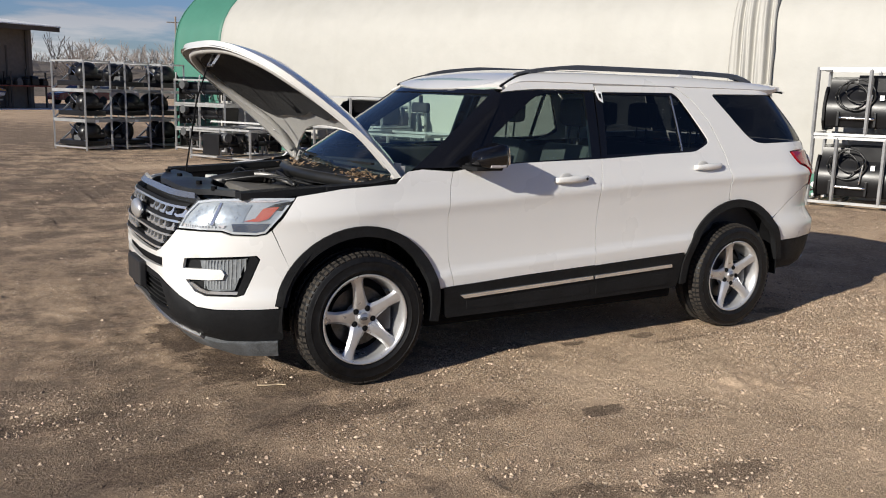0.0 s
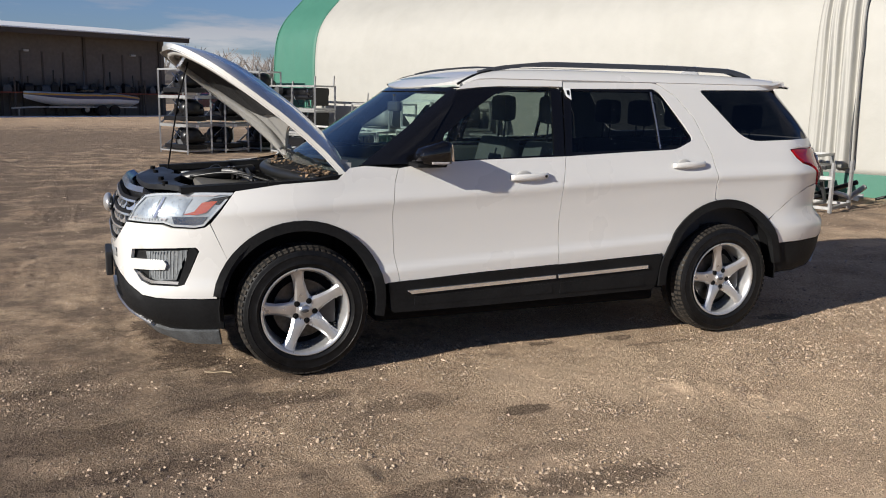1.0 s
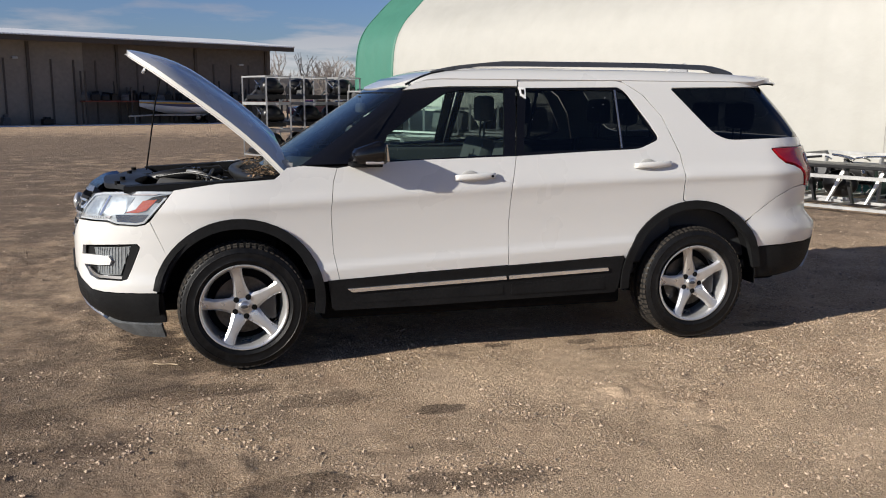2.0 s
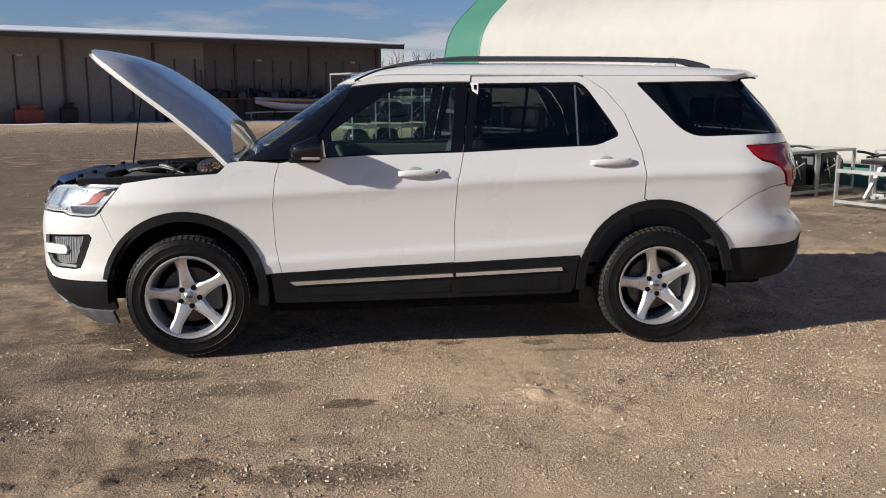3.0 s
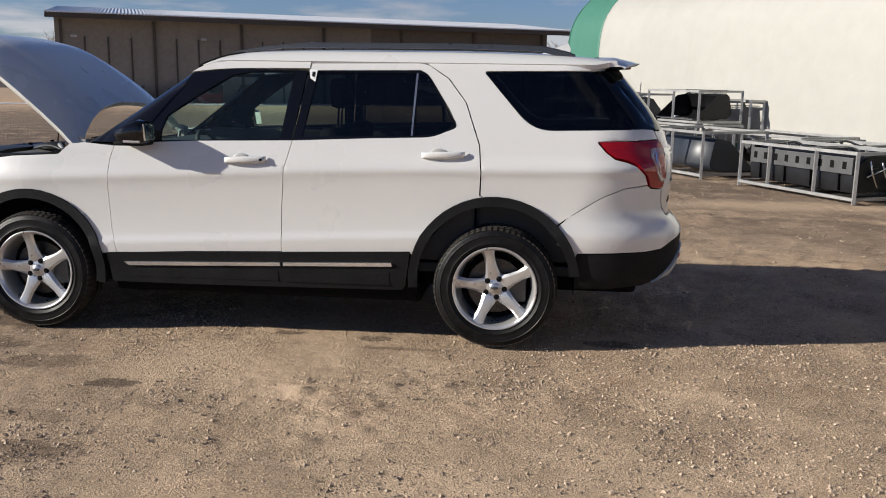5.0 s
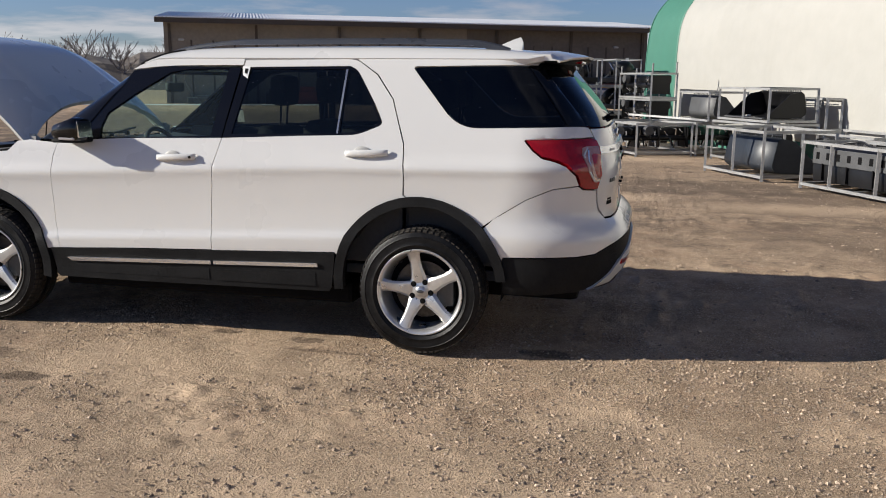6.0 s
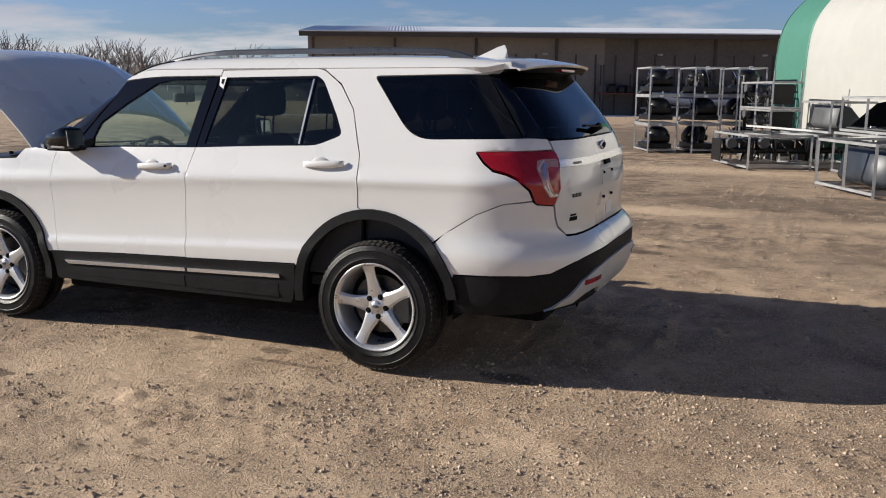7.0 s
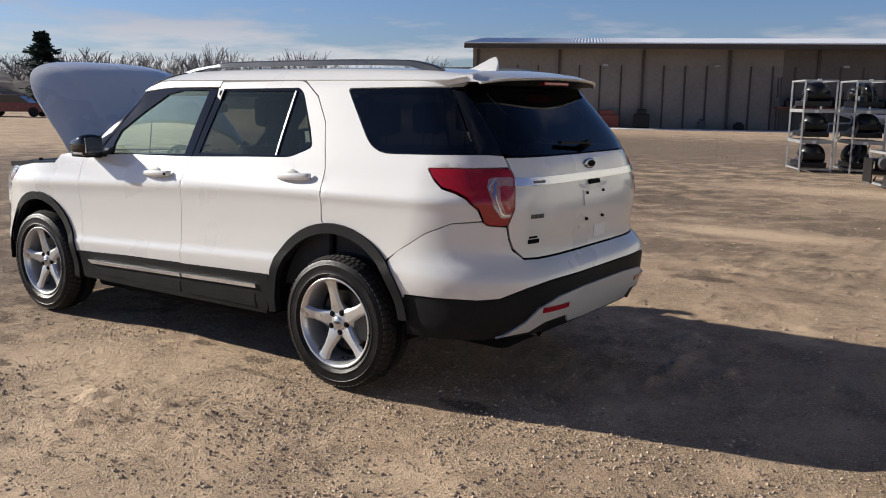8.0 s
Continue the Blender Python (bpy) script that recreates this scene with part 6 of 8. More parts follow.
# its underside: pressed frame, shade put into its greyed white, and felt pad
frame_o = [(min(u, 1.195), y * 0.985) for u, y in side_l] + [(float(u) + 0.01, float(y) * 0.985) for u, y in rear] + [(min(u, 1.195), -y * 0.985) for u, y in reversed(side_l)]
pad = rounded([(1.00, -0.55, 0.15), (0.70, -0.66, 0.1), (0.42, -0.62, 0.1), (0.40, -0.2), (0.44, 0.0), (0.40, 0.2), (0.42, 0.62, 0.1), (0.70, 0.66, 0.1), (1.00, 0.55, 0.15), (1.06, 0.2), (1.06, -0.2)], 0.08)
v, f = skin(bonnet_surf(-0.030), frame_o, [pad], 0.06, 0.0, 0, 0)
raw("bonnet_frame", v, [t[::-1] for t in f], M_PAINT_SHADE, bonnet, "pressed inner frame, its white greyed as underside shade", angle=40)
v, f = skin(bonnet_surf(-0.048), shrink(pad, -0.03), (), 0.05, 0.0, 0, 0)
for i, p in enumerate(v):
    v[i] = p + Vector((0.01, 0, -0.014)) * noise.noise(p * 7)
raw("insulation_pad", v, [t[::-1] for t in f], M_INSUL, bonnet, "black felt insulation pad", smooth=True)
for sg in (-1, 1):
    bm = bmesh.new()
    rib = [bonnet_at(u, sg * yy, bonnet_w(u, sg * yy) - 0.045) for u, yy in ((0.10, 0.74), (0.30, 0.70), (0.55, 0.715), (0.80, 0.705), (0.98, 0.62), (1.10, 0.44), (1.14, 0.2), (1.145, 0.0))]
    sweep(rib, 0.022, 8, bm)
    part("frame_rib", bm, M_PAINT_SHADE, bonnet, smooth=True)
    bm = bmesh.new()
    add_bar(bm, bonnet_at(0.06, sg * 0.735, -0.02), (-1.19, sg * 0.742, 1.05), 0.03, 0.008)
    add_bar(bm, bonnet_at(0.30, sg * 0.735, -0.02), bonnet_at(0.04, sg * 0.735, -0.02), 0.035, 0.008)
    part("bonnet_hinge", bm, M_PAINT_SHADE, bonnet, "white steel hinge, greyed as if in shade")
    bm = bmesh.new()
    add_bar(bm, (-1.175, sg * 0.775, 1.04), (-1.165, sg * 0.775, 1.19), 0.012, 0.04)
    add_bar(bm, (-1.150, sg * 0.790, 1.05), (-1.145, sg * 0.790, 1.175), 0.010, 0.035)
    part("hinge_seal", bm, M_PAINT_SHADE, car)
bm = bmesh.new()
for y in (-0.06, 0.06):
    add_bar(bm, bonnet_at(1.08, y, bonnet_w(1.08, y) - 0.04), bonnet_at(1.07, y * 0.6, bonnet_w(1.08, y) - 0.13), 0.014)
add_bar(bm, bonnet_at(1.07, -0.05, bonnet_w(1.08, 0) - 0.125), bonnet_at(1.07, 0.05, bonnet_w(1.08, 0) - 0.125), 0.014)
part("bonnet_latch", bm, M_STEELBRIGHT, bonnet, "bright steel latch loop")
bm = bmesh.new()
add_tube(bm, (-2.03, 0.44, 1.05), (-1.95, 0.44, 1.50), 0.005, 8)
add_tube(bm, (-1.95, 0.44, 1.50), bonnet_at(1.02, 0.36, bonnet_w(1.02, 0.36) - 0.05), 0.005, 8)
part("prop_rod", bm, M_DARK, car, "thin dark prop rod")

# ---- engine bay ----
bay = tagged(new("engine_bay"), "dusty open engine bay with black plastic covers")
bay.parent = car
part("bay_tray", box((-2.12, -0.74, 0.62), (-1.18, 0.74, 0.66), 0.01), M_DARK, bay)
part("firewall", box((-1.24, -0.74, 0.5), (-1.18, 0.74, 1.06), 0.01), M_DARK, bay)
for sg in (-1, 1):
    bm = bmesh.new()
    for a, b, c in (((-2.06, 1.035), (-1.6, 1.055), 0.745), ((-1.6, 1.055), (-1.20, 1.075), 0.765)):
        add_bar(bm, (a[0], sg * c, a[1]), (b[0], sg * c, b[1]), 0.10, 0.035)
    part("fender_ledge", bm, M_CLAD, bay, "black inner fender edge")
    part("inner_fender", box((-2.0, min(sg * 0.70, sg * 0.74), 0.65), (-1.2, max(sg * 0.70, sg * 0.74), 1.04), 0.01), M_DARK, bay)
# cover over the radiator, following the nose
sh = [(float(x), float(y)) for x, y in [(-2.245 + 0.25 * (abs(y) / 0.72) ** 2.4, y) for y in np.linspace(-0.72, 0.72, 21)]]
sh = sh + [(-2.02 + 0.03 * math.cos(y * 14), float(y)) for y in np.linspace(0.66, -0.66, 21)]


def shield(x, y):
    return Vector((x, y, 1.036 + 0.012 * math.sin((x + 2.3) * 9) + 0.010 * math.cos(y * 9) - 0.05 * max(0, abs(y) - 0.5) )), Vector((0, 0, 1))


vf = skin(shield, sh, (), 0.05, 0.0, 0.03, 0)
raw("radiator_cover", *vf, M_SATINBLACK, bay, "black moulded radiator cover", angle=40)
for y in (-0.52, -0.22, 0.22, 0.52):
    bm = bmesh.new()
    add_tube(bm, (-2.12, y, 1.04), (-2.12, y, 1.062), 0.016, 10)
    part("cover_clip", bm, M_DARK, bay)
bm = bmesh.new()
add_box(bm, (-1.92, -0.48, 0.90), (-1.52, 0.06, 1.035), 0.03)
for q in bm.verts:
    if q.co.z > 0.95:
        q.co.z += 0.02 * math.sin(q.co.x * 9) - 0.015
part("engine_cover", bm, M_ENGINE, bay, "dusty grey-brown engine cover", angle=40)
bm = bmesh.new()
add_box(bm, (-1.99, -0.42, 0.88), (-1.86, -0.26, 1.01), 0.02)
part("air_box", bm, M_CLAD, bay, angle=40)
bm = bmesh.new()
add_box(bm, (-1.62, -0.70, 0.82), (-1.36, -0.46, 1.035), 0.015)
bat = part("battery", bm, M_DARK, bay, angle=40)
part("battery_terminal", box((-1.60, -0.66, 1.03), (-1.50, -0.56, 1.055), 0.01), material("red_terminal_cap", (0.45, 0.02, 0.02), 0.5), bat, "red terminal cap")
part("intake_hose", sweep([(-2.0, 0.10, 1.00), (-1.92, 0.02, 1.03), (-1.80, -0.02, 1.05), (-1.66, 0.02, 1.055), (-1.54, 0.10, 1.06)], 0.042, 12), M_HOSE, bay, "thick black intake hose", smooth=True)
for x in (-1.70, -1.67):
    part("hose_clamp", sweep([(x, -0.005, 1.053), (x + 0.012, -0.002, 1.055)], 0.046, 12), M_STEELBRIGHT, bay, "bright hose clamp")
bm = lathe([(0.0, 0.0), (0.035, 0.0), (0.037, 0.02), (0.033, 0.03), (0.05, 0.035), (0.055, 0.14)], 20)
bmesh.ops.transform(bm, matrix=Matrix.Translation((-1.93, 0.22, 1.05)) @ Matrix.Rotation(radians(-90), 4, "X"), verts=bm.verts)
part("coolant_cap", bm, material("pale_reservoir_plastic", (0.5, 0.5, 0.47), 0.4), bay, "pale reservoir with cap", angle=40)
rnd = random.Random(7)
for k in range(9):
    x, y = rnd.uniform(-1.75, -1.42), rnd.uniform(-0.05, 0.55)
    bm = bmesh.new()
    add_box(bm, (x, y, 0.93), (x + rnd.uniform(0.05, 0.14), y + rnd.uniform(0.05, 0.16), rnd.uniform(1.0, 1.05)), 0.014)
    part("engine_block_part", bm, M_ALUM if k % 2 else M_ENGINE, bay, angle=40)
for k in range(7):
    a = (rnd.uniform(-1.98, -1.6), rnd.uniform(-0.45, 0.55), 1.04)
    b = (rnd.uniform(-1.7, -1.42), rnd.uniform(-0.5, 0.6), 1.03)
    mid = ((a[0] + b[0]) / 2, (a[1] + b[1]) / 2 + rnd.uniform(-0.1, 0.1), 1.075)
    part("engine_hose", sweep([a, mid, b], rnd.choice((0.008, 0.012, 0.016)), 8), M_HOSE if k % 3 else M_ALUM, bay, smooth=True)
# cowl with its thick seal and dry leaves
def cowl(x, y):
    return Vector((x, y, 1.075 + 0.10 * (x + 1.46) + 0.008 * math.sin(y * 30) * math.sin(x * 22) - 0.02 * abs(y))), Vector((0, 0, 1))


co = [(-1.46 + 0.22 * (abs(y) / 0.74) ** 2, float(y)) for y in np.linspace(-0.74, 0.74, 19)] + [(-1.185 + 0.14 * (abs(y) / 0.74) ** 2, float(y)) for y in np.linspace(0.76, -0.76, 19)]
vf = skin(cowl, [(float(a), b) for a, b in co], (), 0.05, 0, 0.04, 0)
raw("cowl_panel", *vf, M_CLAD, bay, "black cowl panel below the windscreen", angle=40)
part("cowl_seal", sweep([(-1.45 + 0.20 * (abs(y) / 0.74) ** 2, float(y), 1.075 - 0.012 * abs(y)) for y in np.linspace(-0.66, 0.66, 9)], 0.034, 10), M_HOSE, bay, "thick black cowl seal", smooth=True)
for sg in (1, -1):
    bm = bmesh.new()
    p0 = Vector((-1.20, sg * 0.10 + 0.2, 1.12))
    p1, n1 = SCREEN(*SCREEN.f(-0.5 * sg - 0.05, 1.15))
    add_tube(bm, p0, p0 + Vector((0, 0, 0.03)), 0.02, 10)
    add_bar(bm, p0 + Vector((0, 0, 0.02)), p1 + n1 * 0.02, 0.02, 0.012)
    part("wiper", bm, M_CLAD, bay)
verts, faces = [], []
for k in range(150):
    c = rnd.random()
    if c < 0.55:
        x, y = rnd.gauss(-1.30, 0.05), rnd.gauss(-0.56, 0.07)
    elif c < 0.8:
        x, y = rnd.gauss(-1.33, 0.05), rnd.gauss(0.30, 0.13)
    else:
        x, y = rnd.gauss(-1.28, 0.06), rnd.uniform(-0.65, 0.6)
    z = cowl(x, y)[0].z + rnd.uniform(0.005, 0.045)
    s, a = rnd.uniform(0.008, 0.020), rnd.uniform(0, 6.3)
    q = len(verts)
    tilt = rnd.uniform(-0.8, 0.8)
    for du, dv, dw in ((-1, 0, 0.5), (0, -0.6, 0), (1, 0, 0.6), (0, 0.6, 0.1)):
        verts.append((x + s * (du * math.cos(a) - dv * math.sin(a)), y + s * (du * math.sin(a) + dv * math.cos(a)), z + s * (dw + tilt * dv)))
    faces += [(q, q + 1, q + 3), (q + 1, q + 2, q + 3)]
ob = raw("dry_leaves", verts, faces, M_LEAF)
ob.modifiers.new("thickness", "SOLIDIFY").thickness = 0.001
tagged(ob, "dry brown leaves caught on the black cowl", "leaves", kind="stuff")

# ---- cabin ----
cabin = new("cabin")
cabin.parent = car
part("floor_pan", box((-1.1, -0.80, 0.42), (2.3, 0.80, 0.48), 0.01), M_CABIN, cabin)
part("headliner", box((-0.05, -0.56, 1.668), (2.0, 0.56, 1.678), 0.003), M_CABIN_L, cabin, "pale cloth headliner")
for sg in (-1, 1):
    part("door_card", box((-0.95, min(sg * 0.80, sg * 0.84), 0.5), (1.3, max(sg * 0.80, sg * 0.84), 1.17), 0.02), M_CABIN, cabin, "dark inner door trim")
    part("cargo_side", box((1.3, min(sg * 0.72, sg * 0.80), 0.5), (2.2, max(sg * 0.72, sg * 0.80), 1.24), 0.03), M_CABIN, cabin)
bm = bmesh.new()
add_box(bm, (-1.10, -0.76, 0.75), (-0.52, 0.76, 1.12), 0.07)
for q in bm.verts:
    if q.co.z > 1.0 and q.co.x > -0.8:
        q.co.z -= 0.03
part("dashboard", bm, M_CABIN, cabin, "dark dashboard", angle=40)


def seat(x, y, w=0.50, tall=0.0, rows=1):
    s = new("seat")
    s.parent = cabin
    part("cushion", box((x - 0.26, y - w / 2, 0.62), (x + 0.26, y + w / 2, 0.76), 0.05), M_SEAT, s)
    bm = bmesh.new()
    add_box(bm, (0, -w / 2, 0), (0.13, w / 2, 0.60 + tall), 0.055, Matrix.Translation((x + 0.17, y, 0.70)) @ Matrix.Rotation(radians(16), 4, "Y"))
    part("backrest", bm, M_SEAT, s, angle=40)
    for k in range(rows):
        yy = y + (k - (rows - 1) / 2) * 0.46
        bm = bmesh.new()
        add_box(bm, (x + 0.36, yy - 0.125, 1.38 + tall), (x + 0.47, yy + 0.125, 1.57 + tall), 0.045)
        for d in (-0.05, 0.05):
            add_tube(bm, (x + 0.40, yy + d, 1.26 + tall), (x + 0.41, yy + d, 1.40 + tall), 0.007, 6)
        part("headrest", bm, M_SEAT, s, angle=40)


seat(-0.02, -0.38)
seat(-0.02, 0.38)
seat(0.95, 0.0, 1.30, -0.02, 3)
seat(1.75, 0.0, 1.05, -0.04, 2)
bm = bmesh.new()
ring = [Vector((0.185 * math.cos(a), 0.185 * math.sin(a), 0)) for a in np.linspace(0, 2 * math.pi, 17)]
sweep(ring, 0.015, 8, bm, 2)
add_box(bm, (-0.07, -0.06, -0.03), (0.07, 0.06, 0.01), 0.02)
for a in (0, 180, 270):
    add_bar(bm, (0, 0, 0), (0.18 * math.cos(radians(a)), 0.18 * math.sin(radians(a)), 0), 0.03, 0.012)
bmesh.ops.transform(bm, matrix=Matrix.Translation((-0.46, -0.38, 1.05)) @ Matrix.Rotation(radians(62), 4, "Y") @ Matrix.Rotation(radians(90), 4, "Z"), verts=bm.verts)
part("steering_wheel", bm, M_CABIN, cabin, "dark steering wheel", angle=40)
bm = bmesh.new()
add_box(bm, (-0.62, -0.10, 1.45), (-0.58, 0.10, 1.515), 0.015)
add_bar(bm, (-0.60, 0, 1.505), (-0.60, 0, 1.562), 0.02)
part("interior_mirror", bm, M_CABIN, cabin, "dark interior mirror")

# frost specks and drops on the side glass
verts, faces = [], []
rs = random.Random(31)


def speck(wrap, x, z, r):
    p, n = wrap(*wrap.x(x, z))
    a = n.cross(Vector((0, 0, 1))).normalized()
    b = n.cross(a)
    k = len(verts)
    for q in (-a, b, a, -b):
        verts.append(p + q * r * rs.uniform(0.6, 1.2) - n * 0.009)
    verts.append(p - n * 0.009 + n * r * 0.7)
    for i in range(4):
        faces.append((k + i, k + (i + 1) % 4, k + 4))


for i in range(420):
    x, z = rs.uniform(-0.62, 0.14), rs.uniform(1.20, 1.59)
    if z > 1.22 + (x + 0.66) * 1.25:
        continue
    edge = abs(z - (1.18 + (x + 0.62) * 1.2))
    if rs.random() < 0.25 + (0.6 if edge < 0.10 else 0):
        speck(BODY, x, z, rs.uniform(0.0007, 0.0016))
for i in range(26):
    speck(BODY, rs.uniform(0.30, 1.0), rs.uniform(1.27, 1.58), rs.uniform(0.0009, 0.0018))
for i in range(3):
    speck(BODY, rs.uniform(1.7, 2.0), rs.uniform(1.33, 1.55), 0.0025)
tagged(raw("frost_specks", verts, faces, M_FROST, car), "pale frost specks on the glass", kind="stuff")

# ---- crates of machine attachments along the hall ----
YAW = math.degrees(math.atan2(U.y, U.x))            # crate's long side runs along the hall


def spot(s, d, z=0.0):
    p = HALL + U * s + N * d
    return Vector((p.x, p.y, z))


def crate(s0, s1, d0, d1, z0, z1, mids=(), label="", lean=0.0, feet=True, top=True, braces=False, tube=0.042, cat="crate", group="steel crates along the hall"):
    """A welded tube crate between places s along the hall and d out from it."""
    c = thing("steel_crate", label or "galvanised square-tube crate standing on the dirt", cat, spot(0, 0), 0, group)
    c.matrix_world = Matrix.Identity(4)
    t = tube
    lo, hi = z0 + (0.07 if feet else t / 2), z1 - t / 2

    def bar(name, a, b):
        bm = bmesh.new()
        add_bar(bm, a, b, t)
        part(name, bm, M_GALV, c)

    for s, ln in ((s0, -lean), (s1, 0)):
        for d in (d0, d1):
            bar("post", spot(s, d, z0), spot(s + ln, d, z1))
    for d in (d0, d1):
        bar("bottom_rail", spot(s0, d, lo), spot(s1, d, lo))
        if top:
            bar("top_rail", spot(s0 - lean, d, hi), spot(s1, d, hi))
        for m in mids:
            bar("middle_post", spot(m, d, lo), spot(m, d, hi))
    for s, ln in ((s0, -lean), (s1, 0)):
        bar("bottom_rail", spot(s, d0, lo), spot(s, d1, lo))
        if top:
            bar("top_rail", spot(s + ln, d0, hi), spot(s + ln, d1, hi))
    for k in range(3):
        s = s0 + (s1 - s0) * (k + 0.6) / 3.2
        bar("floor_bar", spot(s, d0, lo), spot(s, d1, lo))
    if braces:
        bar("brace", spot(s1, d0, lo), spot(s1 + (s0 - s1) * 0.15, d1, hi))
    return c


def place(ob, s, d, z, turn=0.0):
    p = spot(s, d, z)
    ob.matrix_world = Matrix.Translation(p) @ Matrix.Rotation(radians(YAW + turn), 4, "Z")
    return ob


# local axes of an attachment: x along the hall, y out of it to the yard's other side, z up
def rotary_cutter(seed):
    r = random.Random(seed)
    o = tagged(new("rotary_cutter"), "black rotary cutter head with bright steel struts in a crate", "attachment", "rotary cutters in crates")
    bm = lathe([(0.0, -0.05), (0.25, -0.05), (0.27, -0.03), (0.27, 0.06), (0.22, 0.10), (0.08, 0.13), (0.07, 0.22), (0.0, 0.22)], 22)
    bmesh.ops.transform(bm, matrix=Matrix.Translation((0.12, 0, 0.33)) @ Matrix.Rotation(radians(r.uniform(-15, 15)), 4, "X"), verts=bm.verts)
    part("disc_housing", bm, M_BLACKSTEEL, o, angle=35)
    part("deck", box((-0.52, -0.29, 0.05), (0.54, 0.29, 0.17), 0.015), M_BLACKSTEEL, o)
    bm = bmesh.new()
    bmesh.ops.create_uvsphere(bm, u_segments=18, v_segments=10, radius=1)
    bmesh.ops.transform(bm, matrix=Matrix.Translation((-0.26, 0.0, 0.36)) @ Matrix.Diagonal((0.25, 0.29, 0.25, 1)), verts=bm.verts)
    part("motor_cover", bm, M_BLACKSTEEL, o, "rounded black motor cover", smooth=True)
    bm = bmesh.new()
    add_tube(bm, (-0.38, -0.25, 0.30), (-0.38, 0.25, 0.30), 0.12, 16)
    part("roller", bm, M_BLACKSTEEL, o, angle=40)
    bm = bmesh.new()
    add_box(bm, (-0.12, -0.14, 0.10), (0.16, 0.16, 0.30), 0.03)
    add_tube(bm, (0.02, 0, 0.28), (0.02, 0, 0.46), 0.07, 12)
    part("gearbox", bm, M_GREYSTEEL if seed % 3 == 0 else M_BLACKSTEEL, o, angle=40)
    for y in (-0.22, 0.22):
        bm = bmesh.new()
        add_tube(bm, (-0.42, y, 0.14), (0.30, y * 0.7, 0.54 + 0.04 * (seed % 2)), 0.016, 8)
        part("strut", bm, M_STEELBRIGHT, o, "bright steel strut")
    part("drive_hose", sweep([(-0.3, -0.1, 0.2), (-0.1, 0.2, 0.50), (0.25, 0.05, 0.52), (0.45, -0.2, 0.30)], 0.014, 7), M_HOSE, o, smooth=True)
    return o


def bucket(w, dep, hgt, mat, label):
    """A loader bucket: curved shell, cheek plates, pierced top guard."""
    o = tagged(new("loader_bucket"), label, "bucket", "loader buckets in crates")
    prof = [(dep * 0.5, 0.02), (dep * 0.1, 0.0), (-dep * 0.33, 0.02), (-dep * 0.42, 0.10 * hgt + 0.03), (-dep * 0.44, 0.16 * hgt + 0.05), (-dep * 0.36, 0.92 * hgt), (-dep * 0.30, hgt)]
    bm = bmesh.new()
    rows = [[bm.verts.new((sx * w / 2, y, z)) for y, z in prof] for sx in (-1, 1)]
    for a in range(len(prof) - 1):
        bm.faces.new((rows[0][a], rows[0][a + 1], rows[1][a + 1], rows[1][a]))
    ob = part("shell", bm, mat, o, angle=25)
    ob.modifiers.new("thickness", "SOLIDIFY").thickness = 0.014
    for sx in (-1, 1):
        bm = bmesh.new()
        y0 = [bm.verts.new((sx * w / 2, y, z)) for y, z in prof] + [bm.verts.new((sx * w / 2, -dep * 0.05, hgt * 0.92))]
        bm.faces.new(y0)
        ob = part("cheek_plate", bm, mat, o)
        ob.modifiers.new("thickness", "SOLIDIFY").thickness = 0.016
    bm = bmesh.new()
    y, z0, z1 = -dep * 0.29, hgt * 1.0, hgt * 1.16
    for k in range(int(w / 0.055)):
        x = -w / 2 + 0.03 + k * 0.055
        add_bar(bm, (x, y, z0), (x + 0.03, y, z1), 0.014, 0.01)
    for zz in (z0, (z0 + z1) / 2, z1):
        add_bar(bm, (-w / 2, y, zz), (w / 2, y, zz), 0.016, 0.012)
    part("pierced_guard", bm, mat, o, "pierced top guard")
    part("cutting_edge", box((-w / 2, dep * 0.44, 0.0), (w / 2, dep * 0.56, 0.022), 0.004), M_GREYSTEEL, o)
    part("label_plate", box((w * 0.18, dep * 0.20, 0.02), (w * 0.20, dep * 0.30, 0.05)), M_PAPER, o)
    return o


